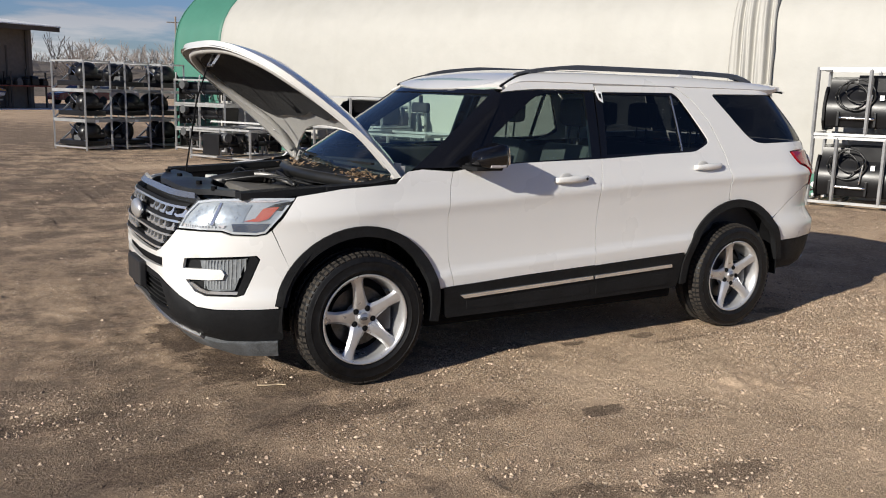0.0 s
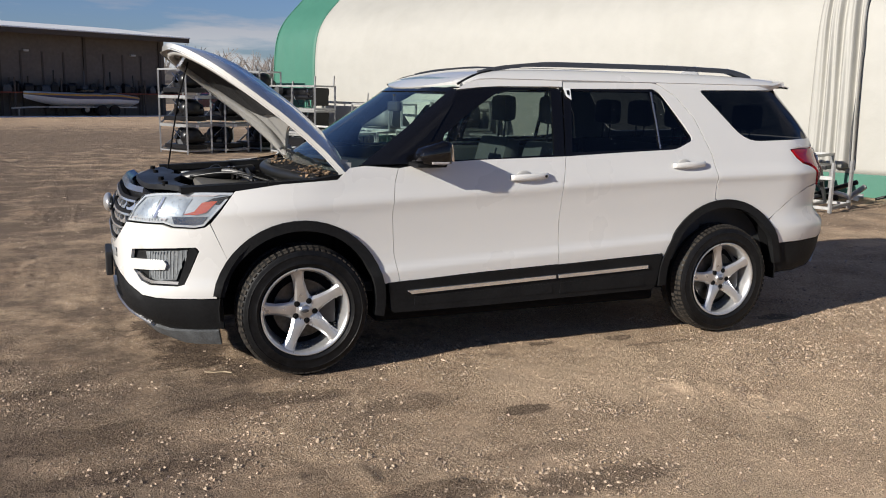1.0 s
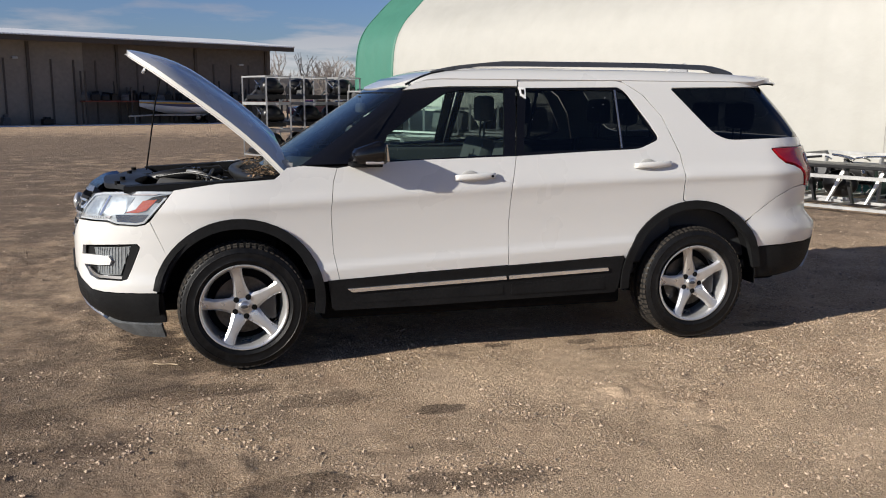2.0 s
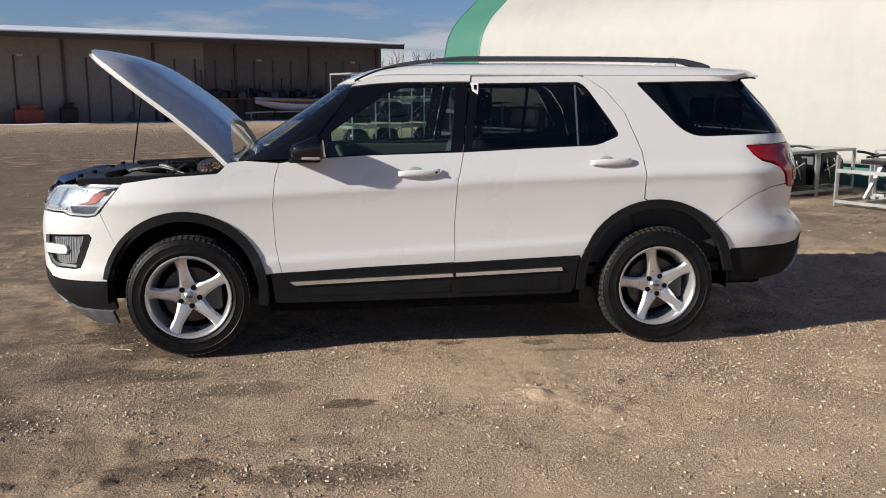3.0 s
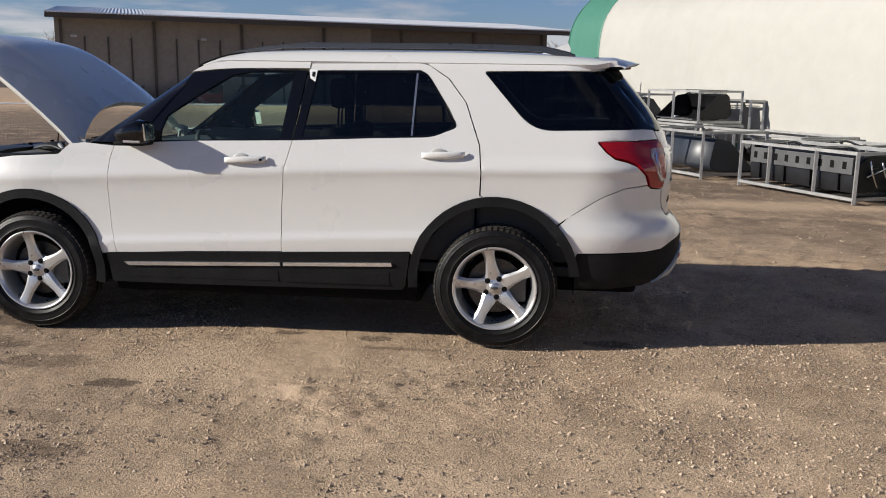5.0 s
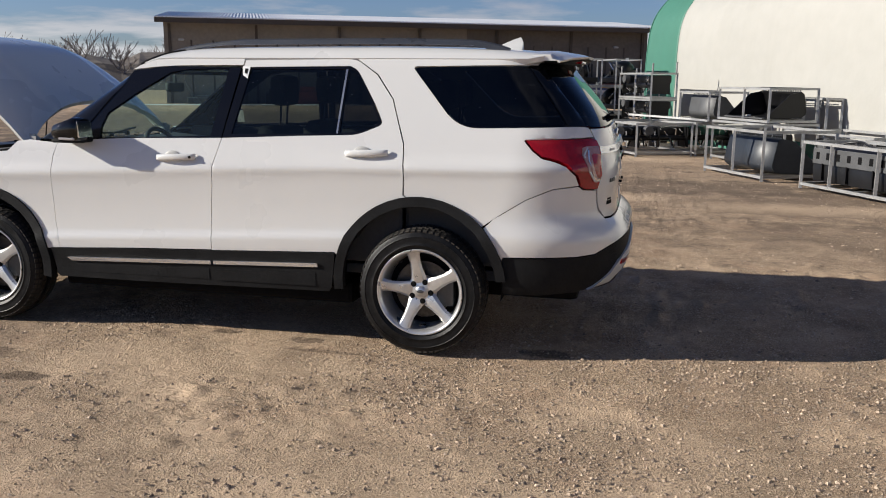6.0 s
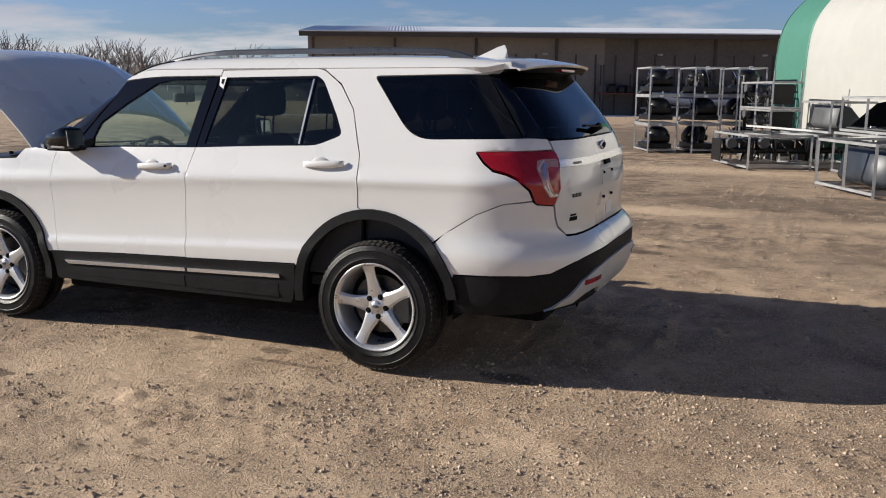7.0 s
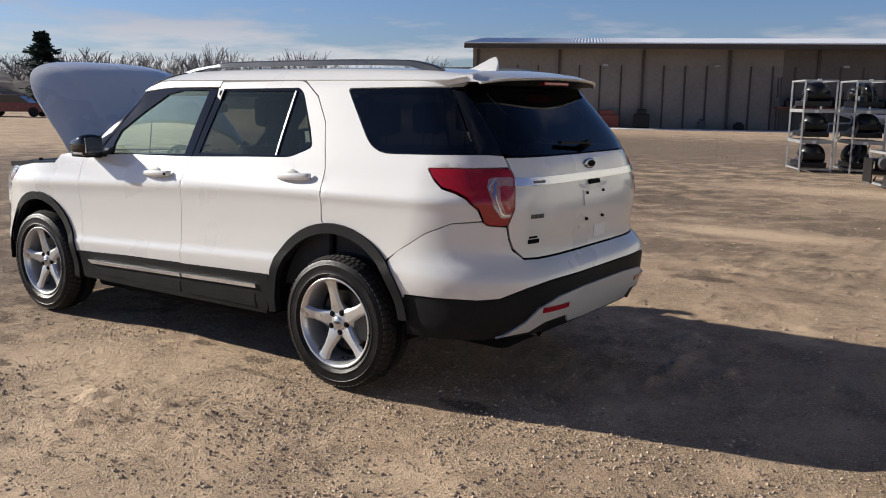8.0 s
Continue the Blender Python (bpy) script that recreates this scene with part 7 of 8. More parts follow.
def sweeper(w):
    o = tagged(new("sweeper_head"), "long black sweeper housing with square openings and hoses, in a crate", "attachment", "sweepers in crates")
    prof = [(0.38, 0.08), (0.40, 0.30), (0.33, 0.46), (0.18, 0.58), (-0.15, 0.60), (-0.36, 0.46), (-0.40, 0.10)]
    bm = bmesh.new()
    rows = [[bm.verts.new((x, y, z)) for y, z in prof] for x in (-w / 2, w / 2)]
    for a in range(len(prof) - 1):
        bm.faces.new((rows[0][a], rows[0][a + 1], rows[1][a + 1], rows[1][a]))
    bm.faces.new(rows[0])
    bm.faces.new(rows[1][::-1])
    bmesh.ops.bevel(bm, geom=list(bm.edges), offset=0.015, segments=2, affect="EDGES")
    part("housing", bm, M_BLACKSTEEL, o, angle=35)
    bm = bmesh.new()
    add_box(bm, (-w / 2 + 0.02, 0.385, 0.33), (w / 2 - 0.02, 0.42, 0.56), 0.008, Matrix.Translation((0, 0, 0)) )
    part("front_plate", bm, M_GREYSTEEL, o, "dark blue-grey front plate")
    for k in range(9):
        x = -w / 2 + 0.16 + k * (w - 0.3) / 8
        part("square_opening", box((x - 0.035, 0.415, 0.40), (x + 0.035, 0.4245, 0.50)), M_DARK, o, "square opening")
    for k in range(4):
        x = -w / 2 + 0.25 + k * (w - 0.5) / 3
        bm = prism([(-0.012, 0.1), (0.012, 0.1), (0.012, 0.34), (-0.012, 0.34)], 0.36, 0.43)
        bmesh.ops.translate(bm, vec=(x, 0, 0), verts=bm.verts)
        part("rib", bm, M_BLACKSTEEL, o)
    for sx in (-1, 1):
        bm = bmesh.new()
        add_tube(bm, (sx * w / 2, 0.05, 0.34), (sx * (w / 2 + 0.07), 0.05, 0.34), 0.08, 14)
        part("motor", bm, M_BLACKSTEEL, o, angle=40)
        bm = bmesh.new()
        for a, b in (((0.0, 0.15), (0.16, 0.52)), ((-0.2, 0.2), (-0.05, 0.5)), ((-0.25, 0.45), (0.2, 0.30))):
            sweep([(sx * (w / 2 + 0.03), a[0], a[1]), (sx * (w / 2 + 0.07), (a[0] + b[0]) / 2 + 0.06, (a[1] + b[1]) / 2), (sx * (w / 2 + 0.03), b[0], b[1])], 0.013, 7, bm)
        part("hydraulic_line", bm, M_STEELBRIGHT, o, "bright hydraulic lines", smooth=True)
    part("top_hose", sweep([(-w * 0.4, 0.1, 0.61), (-w * 0.2, -0.1, 0.65), (0.1, 0.12, 0.62), (w * 0.3, -0.05, 0.66), (w * 0.45, 0.1, 0.60)], 0.018, 8), M_HOSE, o, smooth=True)
    return o


def tiller(w, mat=None):
    o = tagged(new("soil_tiller"), "black soil tiller with worn bright tines in a crate", "attachment", "tillers in crates")
    bm = bmesh.new()
    add_box(bm, (-w / 2, -0.30, 0.30), (w / 2, 0.10, 0.50), 0.05)
    part("hood", bm, mat or M_BLACKSTEEL, o, angle=40)
    bm = bmesh.new()
    add_tube(bm, (-w / 2, 0.12, 0.26), (w / 2, 0.12, 0.26), 0.06, 12)
    part("rotor", bm, M_BLACKSTEEL, o, angle=40)
    for k in range(12):
        x = -w / 2 + 0.06 + k * (w - 0.12) / 11
        for j in range(2):
            a = radians(k * 40 + j * 180)
            bm = bmesh.new()
            p = Vector((x, 0.12 + 0.06 * math.cos(a), 0.26 + 0.06 * math.sin(a)))
            q = Vector((x, 0.12 + 0.20 * math.cos(a), 0.26 + 0.20 * math.sin(a)))
            r = Vector((x + 0.05, 0.12 + 0.22 * math.cos(a + 0.4), 0.26 + 0.22 * math.sin(a + 0.4)))
            add_bar(bm, p, q, 0.03, 0.010)
            add_bar(bm, q, r, 0.035, 0.010)
            part("tine", bm, M_STEELBRIGHT if k % 3 else M_BLACKSTEEL, o)
    for sx in (-1, 1):
        part("end_plate", box((sx * w / 2 - 0.012, -0.25, 0.06), (sx * w / 2 + 0.012, 0.25, 0.50), 0.004), M_BLACKSTEEL, o)
    bm = lathe([(0, 0), (0.11, 0.0), (0.12, 0.04), (0.10, 0.12), (0, 0.12)], 18)
    bmesh.ops.transform(bm, matrix=Matrix.Translation((w / 2 - 0.2, 0.2, 0.42)), verts=bm.verts)
    part("gear_cover", bm, M_GREYSTEEL, o, angle=40)
    return o


def drum(w):
    o = tagged(new("grapple_drum"), "shiny black rounded steel drum attachment with coiled hoses", "attachment", "drum attachments in crates")
    prof = [(0.36, 0.10), (0.42, 0.22), (0.43, 0.40), (0.38, 0.55), (0.26, 0.66), (0.22, 0.84), (-0.05, 0.88), (-0.30, 0.80), (-0.38, 0.50), (-0.36, 0.10)]
    bm = bmesh.new()
    n = 10
    rows = []
    for i in range(n + 1):
        x = -w / 2 + w * i / n
        rows.append([bm.verts.new((x, y, z)) for y, z in prof])
        if i:
            for a in range(len(prof)):
                bm.faces.new((rows[-2][a], rows[-2][(a + 1) % len(prof)], rows[-1][(a + 1) % len(prof)], rows[-1][a]))
    bm.faces.new(rows[0])
    bm.faces.new(rows[-1][::-1])
    part("shell", bm, M_BLACKSTEEL, o, "glossy black rounded shell", angle=50)
    for sx in (-1, 1):
        bm = prism([(y, z) for y, z in ((0.34, 0.05), (0.47, 0.20), (0.48, 0.45), (0.40, 0.62), (0.30, 0.72), (-0.40, 0.62), (-0.40, 0.05))], -0.018, 0.018)
        bmesh.ops.transform(bm, matrix=Matrix.Translation((sx * (w / 2 + 0.03), 0, 0)) @ Matrix.Rotation(radians(90), 4, "Z"), verts=bm.verts)
        part("end_plate", bm, M_BLACKSTEEL, o)
    part("mount_plate", box((-w * 0.3, 0.20, 0.62), (w * 0.3, 0.27, 0.90), 0.01), M_BLACKSTEEL, o)
    for k, (cx, cz, r) in enumerate(((0.66, 0.58, 0.22), (0.58, 0.60, 0.26), (0.55, 0.66, 0.19), (-0.2, 0.55, 0.13))):
        ring = [(cx + r * math.cos(a), 0.46 + 0.02 * math.sin(3 * a) + k * 0.012, cz + r * 0.9 * math.sin(a)) for a in np.linspace(0, 2 * math.pi, 10)]
        part("coiled_hose", sweep(ring, 0.013, 7, None, 3), M_HOSE, o, "coiled black hose", smooth=True)
    part("cylinder_rod", sweep([(0.80, 0.47, 0.25), (0.30, 0.47, 0.24)], 0.024, 10), M_STEELBRIGHT, o, smooth=True)
    part("cylinder_rod", sweep([(0.40, 0.47, 0.30), (0.36, 0.46, 0.68)], 0.018, 10), M_STEELBRIGHT, o, smooth=True)
    for x in (-0.6, -0.15, 0.30, 0.82):
        part("bracket", box((x - 0.02, 0.36, 0.12), (x + 0.02, 0.47, 0.34), 0.006), M_BLACKSTEEL, o)
    part("decal_plate", box((0.20, 0.433, 0.52), (0.26, 0.440, 0.60)), M_PAPER, o, "small pale unreadable decal")
    return o


def fork_frame(w):
    o = tagged(new("hitch_frame"), "black hitch frame with splayed legs and loose steel bars on top", "attachment")
    for k in range(3):
        x = -w / 2 + 0.2 + k * (w - 0.4) / 2
        for sg in (-1, 1):
            bm = prism([(x - 0.10, 0.56), (x - 0.04, 0.56), (x + sg * 0.18, 0.05), (x + sg * 0.18 - 0.03, 0.05)], 0.10, 0.16)
            part("splayed_leg", bm, M_BLACKSTEEL if sg < 0 else M_PAPER, o)
    part("top_plate", box((-w / 2, -0.25, 0.54), (w / 2, 0.25, 0.60), 0.01), M_BLACKSTEEL, o)
    bm = bmesh.new()
    bmesh.ops.create_uvsphere(bm, u_segments=18, v_segments=10, radius=0.2)
    bmesh.ops.transform(bm, matrix=Matrix.Translation((0.1, -0.1, 0.30)) @ Matrix.Diagonal((1.3, 0.7, 1, 1)), verts=bm.verts)
    part("cast_body", bm, M_BLACKSTEEL, o, smooth=True)
    r = random.Random(2)
    for k in range(9):
        a = Vector((r.uniform(-w / 2, w / 2), r.uniform(-0.25, 0.25), 0.63 + 0.015 * (k % 4)))
        b = a + Vector((r.uniform(-0.4, 0.4), r.uniform(-0.2, 0.2), r.uniform(0.0, 0.07)))
        part("loose_bar", sweep([a, (a + b) / 2 + Vector((0, 0, 0.01)), b], r.uniform(0.010, 0.02), 7), M_STEELBRIGHT if k % 2 else M_BLACKSTEEL, o, smooth=True)
    return o


# three stacks of three crates with cutter heads
cut = {}
for j, d0 in enumerate((3.62, 2.50, 1.40)):
    for k in range(3):
        z0 = 0.71 * k
        crate(0.58, 1.86, d0, d0 - 0.70, z0, z0 + 0.71, label="galvanised tube crate, stacked three high on dirt" if k == 0 else "galvanised tube crate stacked on another crate", feet=k == 0, braces=True, tube=0.038)
        key = (j + k) % 3
        if key not in cut:
            cut[key] = place(rotary_cutter(key), 1.22, d0 - 0.35, z0 + 0.06)
        else:
            m = spot(1.22 + 0.04 * ((j * 2 + k) % 3 - 1), d0 - 0.35, z0 + 0.06)
            copy_thing(cut[key], Matrix.Translation(m) @ Matrix.Rotation(radians(YAW + (180 if (j + k) % 2 else 4)), 4, "Z"))
        lab = part("paper_label", box((-0.03, -0.004, -0.03), (0.06, 0.004, 0.03)), M_PAPER)
        lab.matrix_world = Matrix.Translation(spot(0.552, d0 - 0.30, z0 + 0.70)) @ Matrix.Rotation(radians(YAW + 90), 4, "Z")
        tagged(lab, "small white paper label fixed to a crate rail", "label", "crate labels")

# low crates with tillers, and a two-tier rack behind them
crate(-2.35, -4.22, 2.98, 1.72, 0, 0.70, mids=(-3.3,))
place(tiller(1.15), -3.4, 2.75, 0.09, 90)
place(tiller(1.15), -3.45, 2.1, 0.09, 90)
crate(-2.45, -4.15, 1.58, 0.45, 0, 0.71, mids=(-3.3,))
place(tiller(1.1, M_GREEN), -3.4, 1.0, 0.09, 90)
for z0, z1 in ((0.0, 0.54), (0.55, 1.14), (1.15, 1.76)):
    crate(-0.16, -1.94, 1.60, 0.95, z0, z1, mids=(-1.05,), label="galvanised tube crate of a three-tier stack", feet=z0 == 0)
    place(tiller(1.55), -1.05, 1.32, z0 + 0.05)
for s, d, h in ((-0.18, 1.58, 0.16), (-1.92, 1.58, 0.22), (-1.92, 0.97, 0.25), (-1.05, 1.58, 0.10)):
    bm = bmesh.new()
    add_bar(bm, spot(s, d, 1.75), spot(s - 0.02, d, 1.76 + h), 0.03)
    tagged(part("stub_post", bm, M_GALV), "short tube stub standing on a crate top", "tube", "tube stubs")
bm = bmesh.new()
add_bar(bm, spot(-2.15, 2.2, 0.80), spot(-3.9, 1.4, 0.76), 0.09, 0.04)
tagged(part("loose_plank", bm, M_GALV), "pale steel plank lying across the low crates", "plank")

# bucket crates, two high
crate(-6.95, -8.72, 2.92, 1.62, 0, 0.80, mids=(-7.85,))
place(bucket(1.45, 1.0, 0.58, M_BUCKET, "dark navy loader bucket with a white label in the lower crate"), -7.86, 2.22, 0.09, 180)
crate(-4.75, -6.62, 1.55, 0.45, 0, 0.80, label="galvanised tube crate behind the bucket crates")
crate(-4.85, -6.60, 1.50, 0.50, 0.82, 1.46, mids=(-5.75,), label="galvanised tube crate holding a bucket, stacked on another crate", feet=False)
place(bucket(1.35, 0.92, 0.50, M_BLACKSTEEL, "black loader bucket lying on its back in the upper crate"), -5.75, 1.0, 0.88, 0)
place(tiller(1.1), -5.7, 1.0, 0.08, 0)
crate(-3.2, -4.45, 1.50, 0.62, 0.74, 1.36, label="galvanised tube crate stacked beside the hall wall", feet=False)
place(bucket(1.05, 0.7, 0.48, M_GREYSTEEL, "blue-grey loader bucket seen from behind in a crate"), -3.85, 1.05, 0.80, 180)
crate(-6.85, -9.2, 1.30, 0.10, 0, 0.72, mids=(-8.0,), label="galvanised tube crate close to the hall wall")
crate(-6.05, -6.72, 0.38, 0.06, 0, 1.28, label="narrow tall galvanised tube crate against the hall wall")
place(tiller(1.4), -8.0, 0.7, 0.08, 0)
# sweeper crates
crate(-9.5, -11.85, 2.76, 1.84, 0, 0.71, mids=(-10.15, -11.1))
place(sweeper(2.1), -10.68, 2.28, 0.06)
crate(-9.55, -11.8, 1.72, 0.80, 0, 0.71, mids=(-10.65,), label="galvanised tube crate beside the sweeper crate")
place(sweeper(2.05), -10.66, 1.25, 0.06)
# hitch crate
crate(-12.75, -14.62, 2.68, 1.85, 0, 0.72, top=False)
bm = bmesh.new()
add_bar(bm, spot(-12.75, 2.68, 0.50), spot(-14.62, 2.68, 0.50), 0.05)
tagged(part("cross_rail", bm, M_GALV), "pale tube rail lying along a crate front", "tube")
place(fork_frame(1.5), -13.7, 2.22, 0.06)
crate(-12.6, -13.9, 1.5, 0.5, 0, 0.74, label="galvanised tube crate near the wall")
place(tiller(1.0), -13.2, 1.0, 0.07)
# tall crates with drums
crate(-15.13, -17.5, 1.50, 0.50, 0, 1.09, mids=(-15.48, -16.15, -16.8), label="galvanised tube crate holding a black drum")
crate(-15.12, -17.5, 1.50, 0.50, 1.10, 2.14, mids=(-15.86, -16.7), label="galvanised tube crate stacked on another, holding a black drum", feet=False)
place(drum(2.0), -16.24, 0.98, 0.07)
place(drum(2.0), -16.26, 0.98, 1.13)
# junk at the wall's foot
rj = random.Random(11)
for k in range(10):
    s, d = rj.uniform(-15.2, -13.6), rj.uniform(0.35, 1.3)
    a = spot(s, d, 0.05 + 0.03 * (k % 3))
    b = a + U * rj.uniform(-0.7, 0.7) + N * rj.uniform(-0.3, 0.3) + Vector((0, 0, rj.uniform(0, 0.25)))
    tagged(part("scrap_pipe", sweep([a, (a + b) / 2, b], rj.uniform(0.02, 0.05), 8), rj.choice((M_PAPER, M_GALV, M_BLACKSTEEL)), smooth=True), "scrap steel pipe lying by the hall wall", "pipe", "scrap pipes")

# ---- folded tarp seam on the hall wall ----
def tarp_folds(s0, s1, label):
    v, f = [], []
    nx, nk = 60, 50
    for j in range(nk + 1):
        c = hall_profile(0.10 + 0.75 * j / nk)
        spread = 1 + 0.25 * (1 - j / nk)
        for i in range(nx + 1):
            x = i / nx
            s = s0 + (s1 - s0) * x * spread + 0.05 * noise.noise((x * 3, c.y * 0.4, 1))
            w = 0.06 + 0.05 * math.sin(x * 19 + 0.8 * math.sin(c.y)) * (0.4 + x) + 0.03 * math.sin(x * 41 + c.y * 0.3)
            w *= min(1, x * 8 + 0.02) * min(1, (1 - x) * 14 + 0.3)
            v.append(HALL + U * s + N * (w - c.x + 0.02) + Vector((0, 0, c.y)))
    for j in range(nk):
        for i in range(nx):
            a = j * (nx + 1) + i
            f.append((a, a + 1, a + nx + 2, a + nx + 1))
    ob = raw("hall_trim_folds", v, f, M_FABRIC, smooth=True)
    ob.modifiers.new("thickness", "SOLIDIFY").thickness = 0.012
    tagged(ob, label, "tarp", kind="structure")


tarp_folds(-13.3, -13.95, "bunched folds of cream tarp hanging down the hall wall")
bm = bmesh.new()
for j in range(40):
    a, b = hall_profile(0.10 + 0.75 * j / 40), hall_profile(0.10 + 0.75 * (j + 1) / 40)
    add_bar(bm, HALL + U * (-14.04 + 0.02 * math.sin(j * 0.4)) + N * (0.03 - a.x) + Vector((0, 0, a.y)), HALL + U * (-14.04 + 0.02 * math.sin(j * 0.4 + 0.4)) + N * (0.03 - b.x) + Vector((0, 0, b.y)), 0.025)
tagged(part("hall_trim_rope", bm, M_GREYSTEEL), "thin dark rope along the tarp overlap", "rope", kind="structure")

# ---- things by the shed ----
def by_shed(a, d, z=0.0):
    p = SHED + V * a - W * d
    return Vector((p.x, p.y, z))


SH_YAW = math.degrees(math.atan2(V.y, V.x))


def build_boat():
    o = thing("speed_boat", "white and blue striped speed boat on a tandem trailer", "boat")
    L = 6.6
    n = 22

    def sec(t):
        bow = max(0, 1 - t / 0.42)
        w = 1.12 * (1 - bow ** 2.2) + 0.02
        keel = 0.55 + 0.50 * bow ** 2.0
        chine = 0.78 + 0.42 * bow ** 1.8
        gun = 1.28 + 0.06 * bow - 0.16 * max(0, t - 0.8) / 0.2
        return w, keel, chine, gun
    rings = []
    for i in range(n + 1):
        t = i / n
        x = -L / 2 + L * t
        w, k, c, g = sec(t)
        mid = c + (g - c) * 0.45
        rings.append([(x, 0, k), (x, -w * 0.86, c), (x, -w * 0.95, mid), (x, -w, g - 0.10), (x, -w * 0.96, g), (x, -w * 0.55, g + 0.08), (x, 0, g + 0.10)])
    M_BOATW = material("white_gelcoat", (0.72, 0.73, 0.75), 0.3, vary=0.05, coat=0.4)
    M_BOATB = material("dark_blue_stripe", (0.05, 0.06, 0.13), 0.35, vary=0.1)
    M_BOATY = material("yellow_stripe", (0.55, 0.30, 0.05), 0.35, vary=0.1)
    for name, lo, hi, mat in (("hull", 0, 2, M_BOATW), ("blue_stripe", 2, 3, M_BOATB), ("yellow_stripe", 3, 4, M_BOATY), ("deck", 4, 6, M_BOATW)):
        bm = bmesh.new()
        for sg in (1, -1):
            rs = [[bm.verts.new((p[0], p[1] * sg, p[2])) for p in r[lo:hi + 1]] for r in rings]
            for a, b in zip(rs, rs[1:]):
                for j in range(hi - lo):
                    bm.faces.new((a[j], a[j + 1], b[j + 1], b[j]))
            if name != "deck":
                bm.faces.new(rs[-1] + [bm.verts.new((L / 2, 0, rs[-1][-1].co.z)), bm.verts.new((L / 2, 0, rs[-1][0].co.z))])
        part(name, bm, mat, o, smooth=True)
    bm = bmesh.new()
    add_box(bm, (-0.6, -0.75, 1.36), (0.6, 0.75, 1.62), 0.08)
    for q in bm.verts:
        if q.co.z > 1.5 and q.co.x < 0:
            q.co.x += 0.5
    part("windshield", bm, M_GLASS_P, o, "dark low windshield")
    for sg in (-1, 1):
        part("seat_back", box((1.0, sg * 0.5 - 0.3, 1.34), (1.5, sg * 0.5 + 0.3, 1.55), 0.06), M_SEAT, o)
    bm = bmesh.new()
    for sg in (-1, 1):
        add_bar(bm, (-2.6, sg * 0.4, 0.52), (3.2, sg * 0.9, 0.52), 0.08)
    add_bar(bm, (-4.0, 0, 0.45), (-2.4, 0.0, 0.52), 0.09)
    for x in (-2.2, 0.4, 2.8):
        add_bar(bm, (x, -0.9, 0.52), (x, 0.9, 0.52), 0.08)
    part("trailer_frame", bm, M_GALV, o, "grey trailer frame")
    for x in (0.9, 1.7):
        for sg in (-1, 1):
            bm = lathe([(0.0, -0.09), (0.19, -0.09), (0.20, -0.07), (0.31, -0.08), (0.33, -0.05), (0.33, 0.08), (0.0, 0.08)], 24)
            bmesh.ops.translate(bm, vec=(x, sg * 1.02, 0.33), verts=bm.verts)
            w = part("trailer_wheel", bm, M_RUBBER, o, angle=40)
            bm = lathe([(0.0, -0.10), (0.12, -0.10), (0.18, -0.085), (0.19, -0.08)], 20)
            bmesh.ops.transform(bm, matrix=Matrix.Translation((x, sg * 1.02, 0.33)) @ Matrix.Diagonal((1, -sg * -1, 1, 1)), verts=bm.verts)
            part("rim", bm, M_ALLOY, w, "pale trailer rim", smooth=True)
    bm = bmesh.new()
    add_tube(bm, (-3.6, 0, 0.0), (-3.6, 0, 0.5), 0.04, 8)
    part("jockey_leg", bm, M_GALV, o)
    o.matrix_world = Matrix.Translation(by_shed(25.1, 0.4)) @ Matrix.Rotation(radians(SH_YAW), 4, "Z")
    return o


build_boat()
# long shelf with dark machine parts on it
shelf = part("storage_shelf", shed_box(18.6, 32.5, 0.55, 1.4, 1.30, 1.38), material("rusty_red_beam", (0.22, 0.06, 0.04), 0.7, vary=0.3), None)
tagged(shelf, "long rusty red storage shelf against the shed", "shelf")
for a in (18.7, 21.4, 24.1, 26.8, 29.5, 32.2):
    for d in (0.6, 1.35):
        part("upright", shed_box(a, a + 0.09, d, d + 0.08, 0, 3.1 if a < 19 else 2.2), M_SHEDDARK, shelf)
rb_ = random.Random(21)
for k in range(24):
    a = 18.9 + k * 0.56 + rb_.uniform(-0.1, 0.1)
    bm = bmesh.new()
    c = by_shed(a, 0.95, 1.38)
    h = rb_.uniform(0.35, 0.75)
    add_box(bm, (-0.20, -0.25, 0), (0.20, 0.25, h * 0.6), 0.05)
    add_tube(bm, (0, -0.2, h * 0.55), (0, 0.2, h * 0.62), 0.17, 12)
    if k % 3 == 0:
        add_bar(bm, (0.05, 0, h * 0.5), (0.02, 0, h + rb_.uniform(0.3, 0.9)), 0.07)
    bmesh.ops.transform(bm, matrix=Matrix.Translation(c) @ Matrix.Rotation(rb_.uniform(0, 6), 4, "Z"), verts=bm.verts)
    tagged(part("machine_part", bm, M_BLACKSTEEL if k % 4 else M_GREYSTEEL), "dark machine part standing on the shed shelf", "machine part", "machine parts on the shelf")
M_BIN = material("rusty_red_bin", (0.20, 0.05, 0.035), 0.7, vary=0.3)
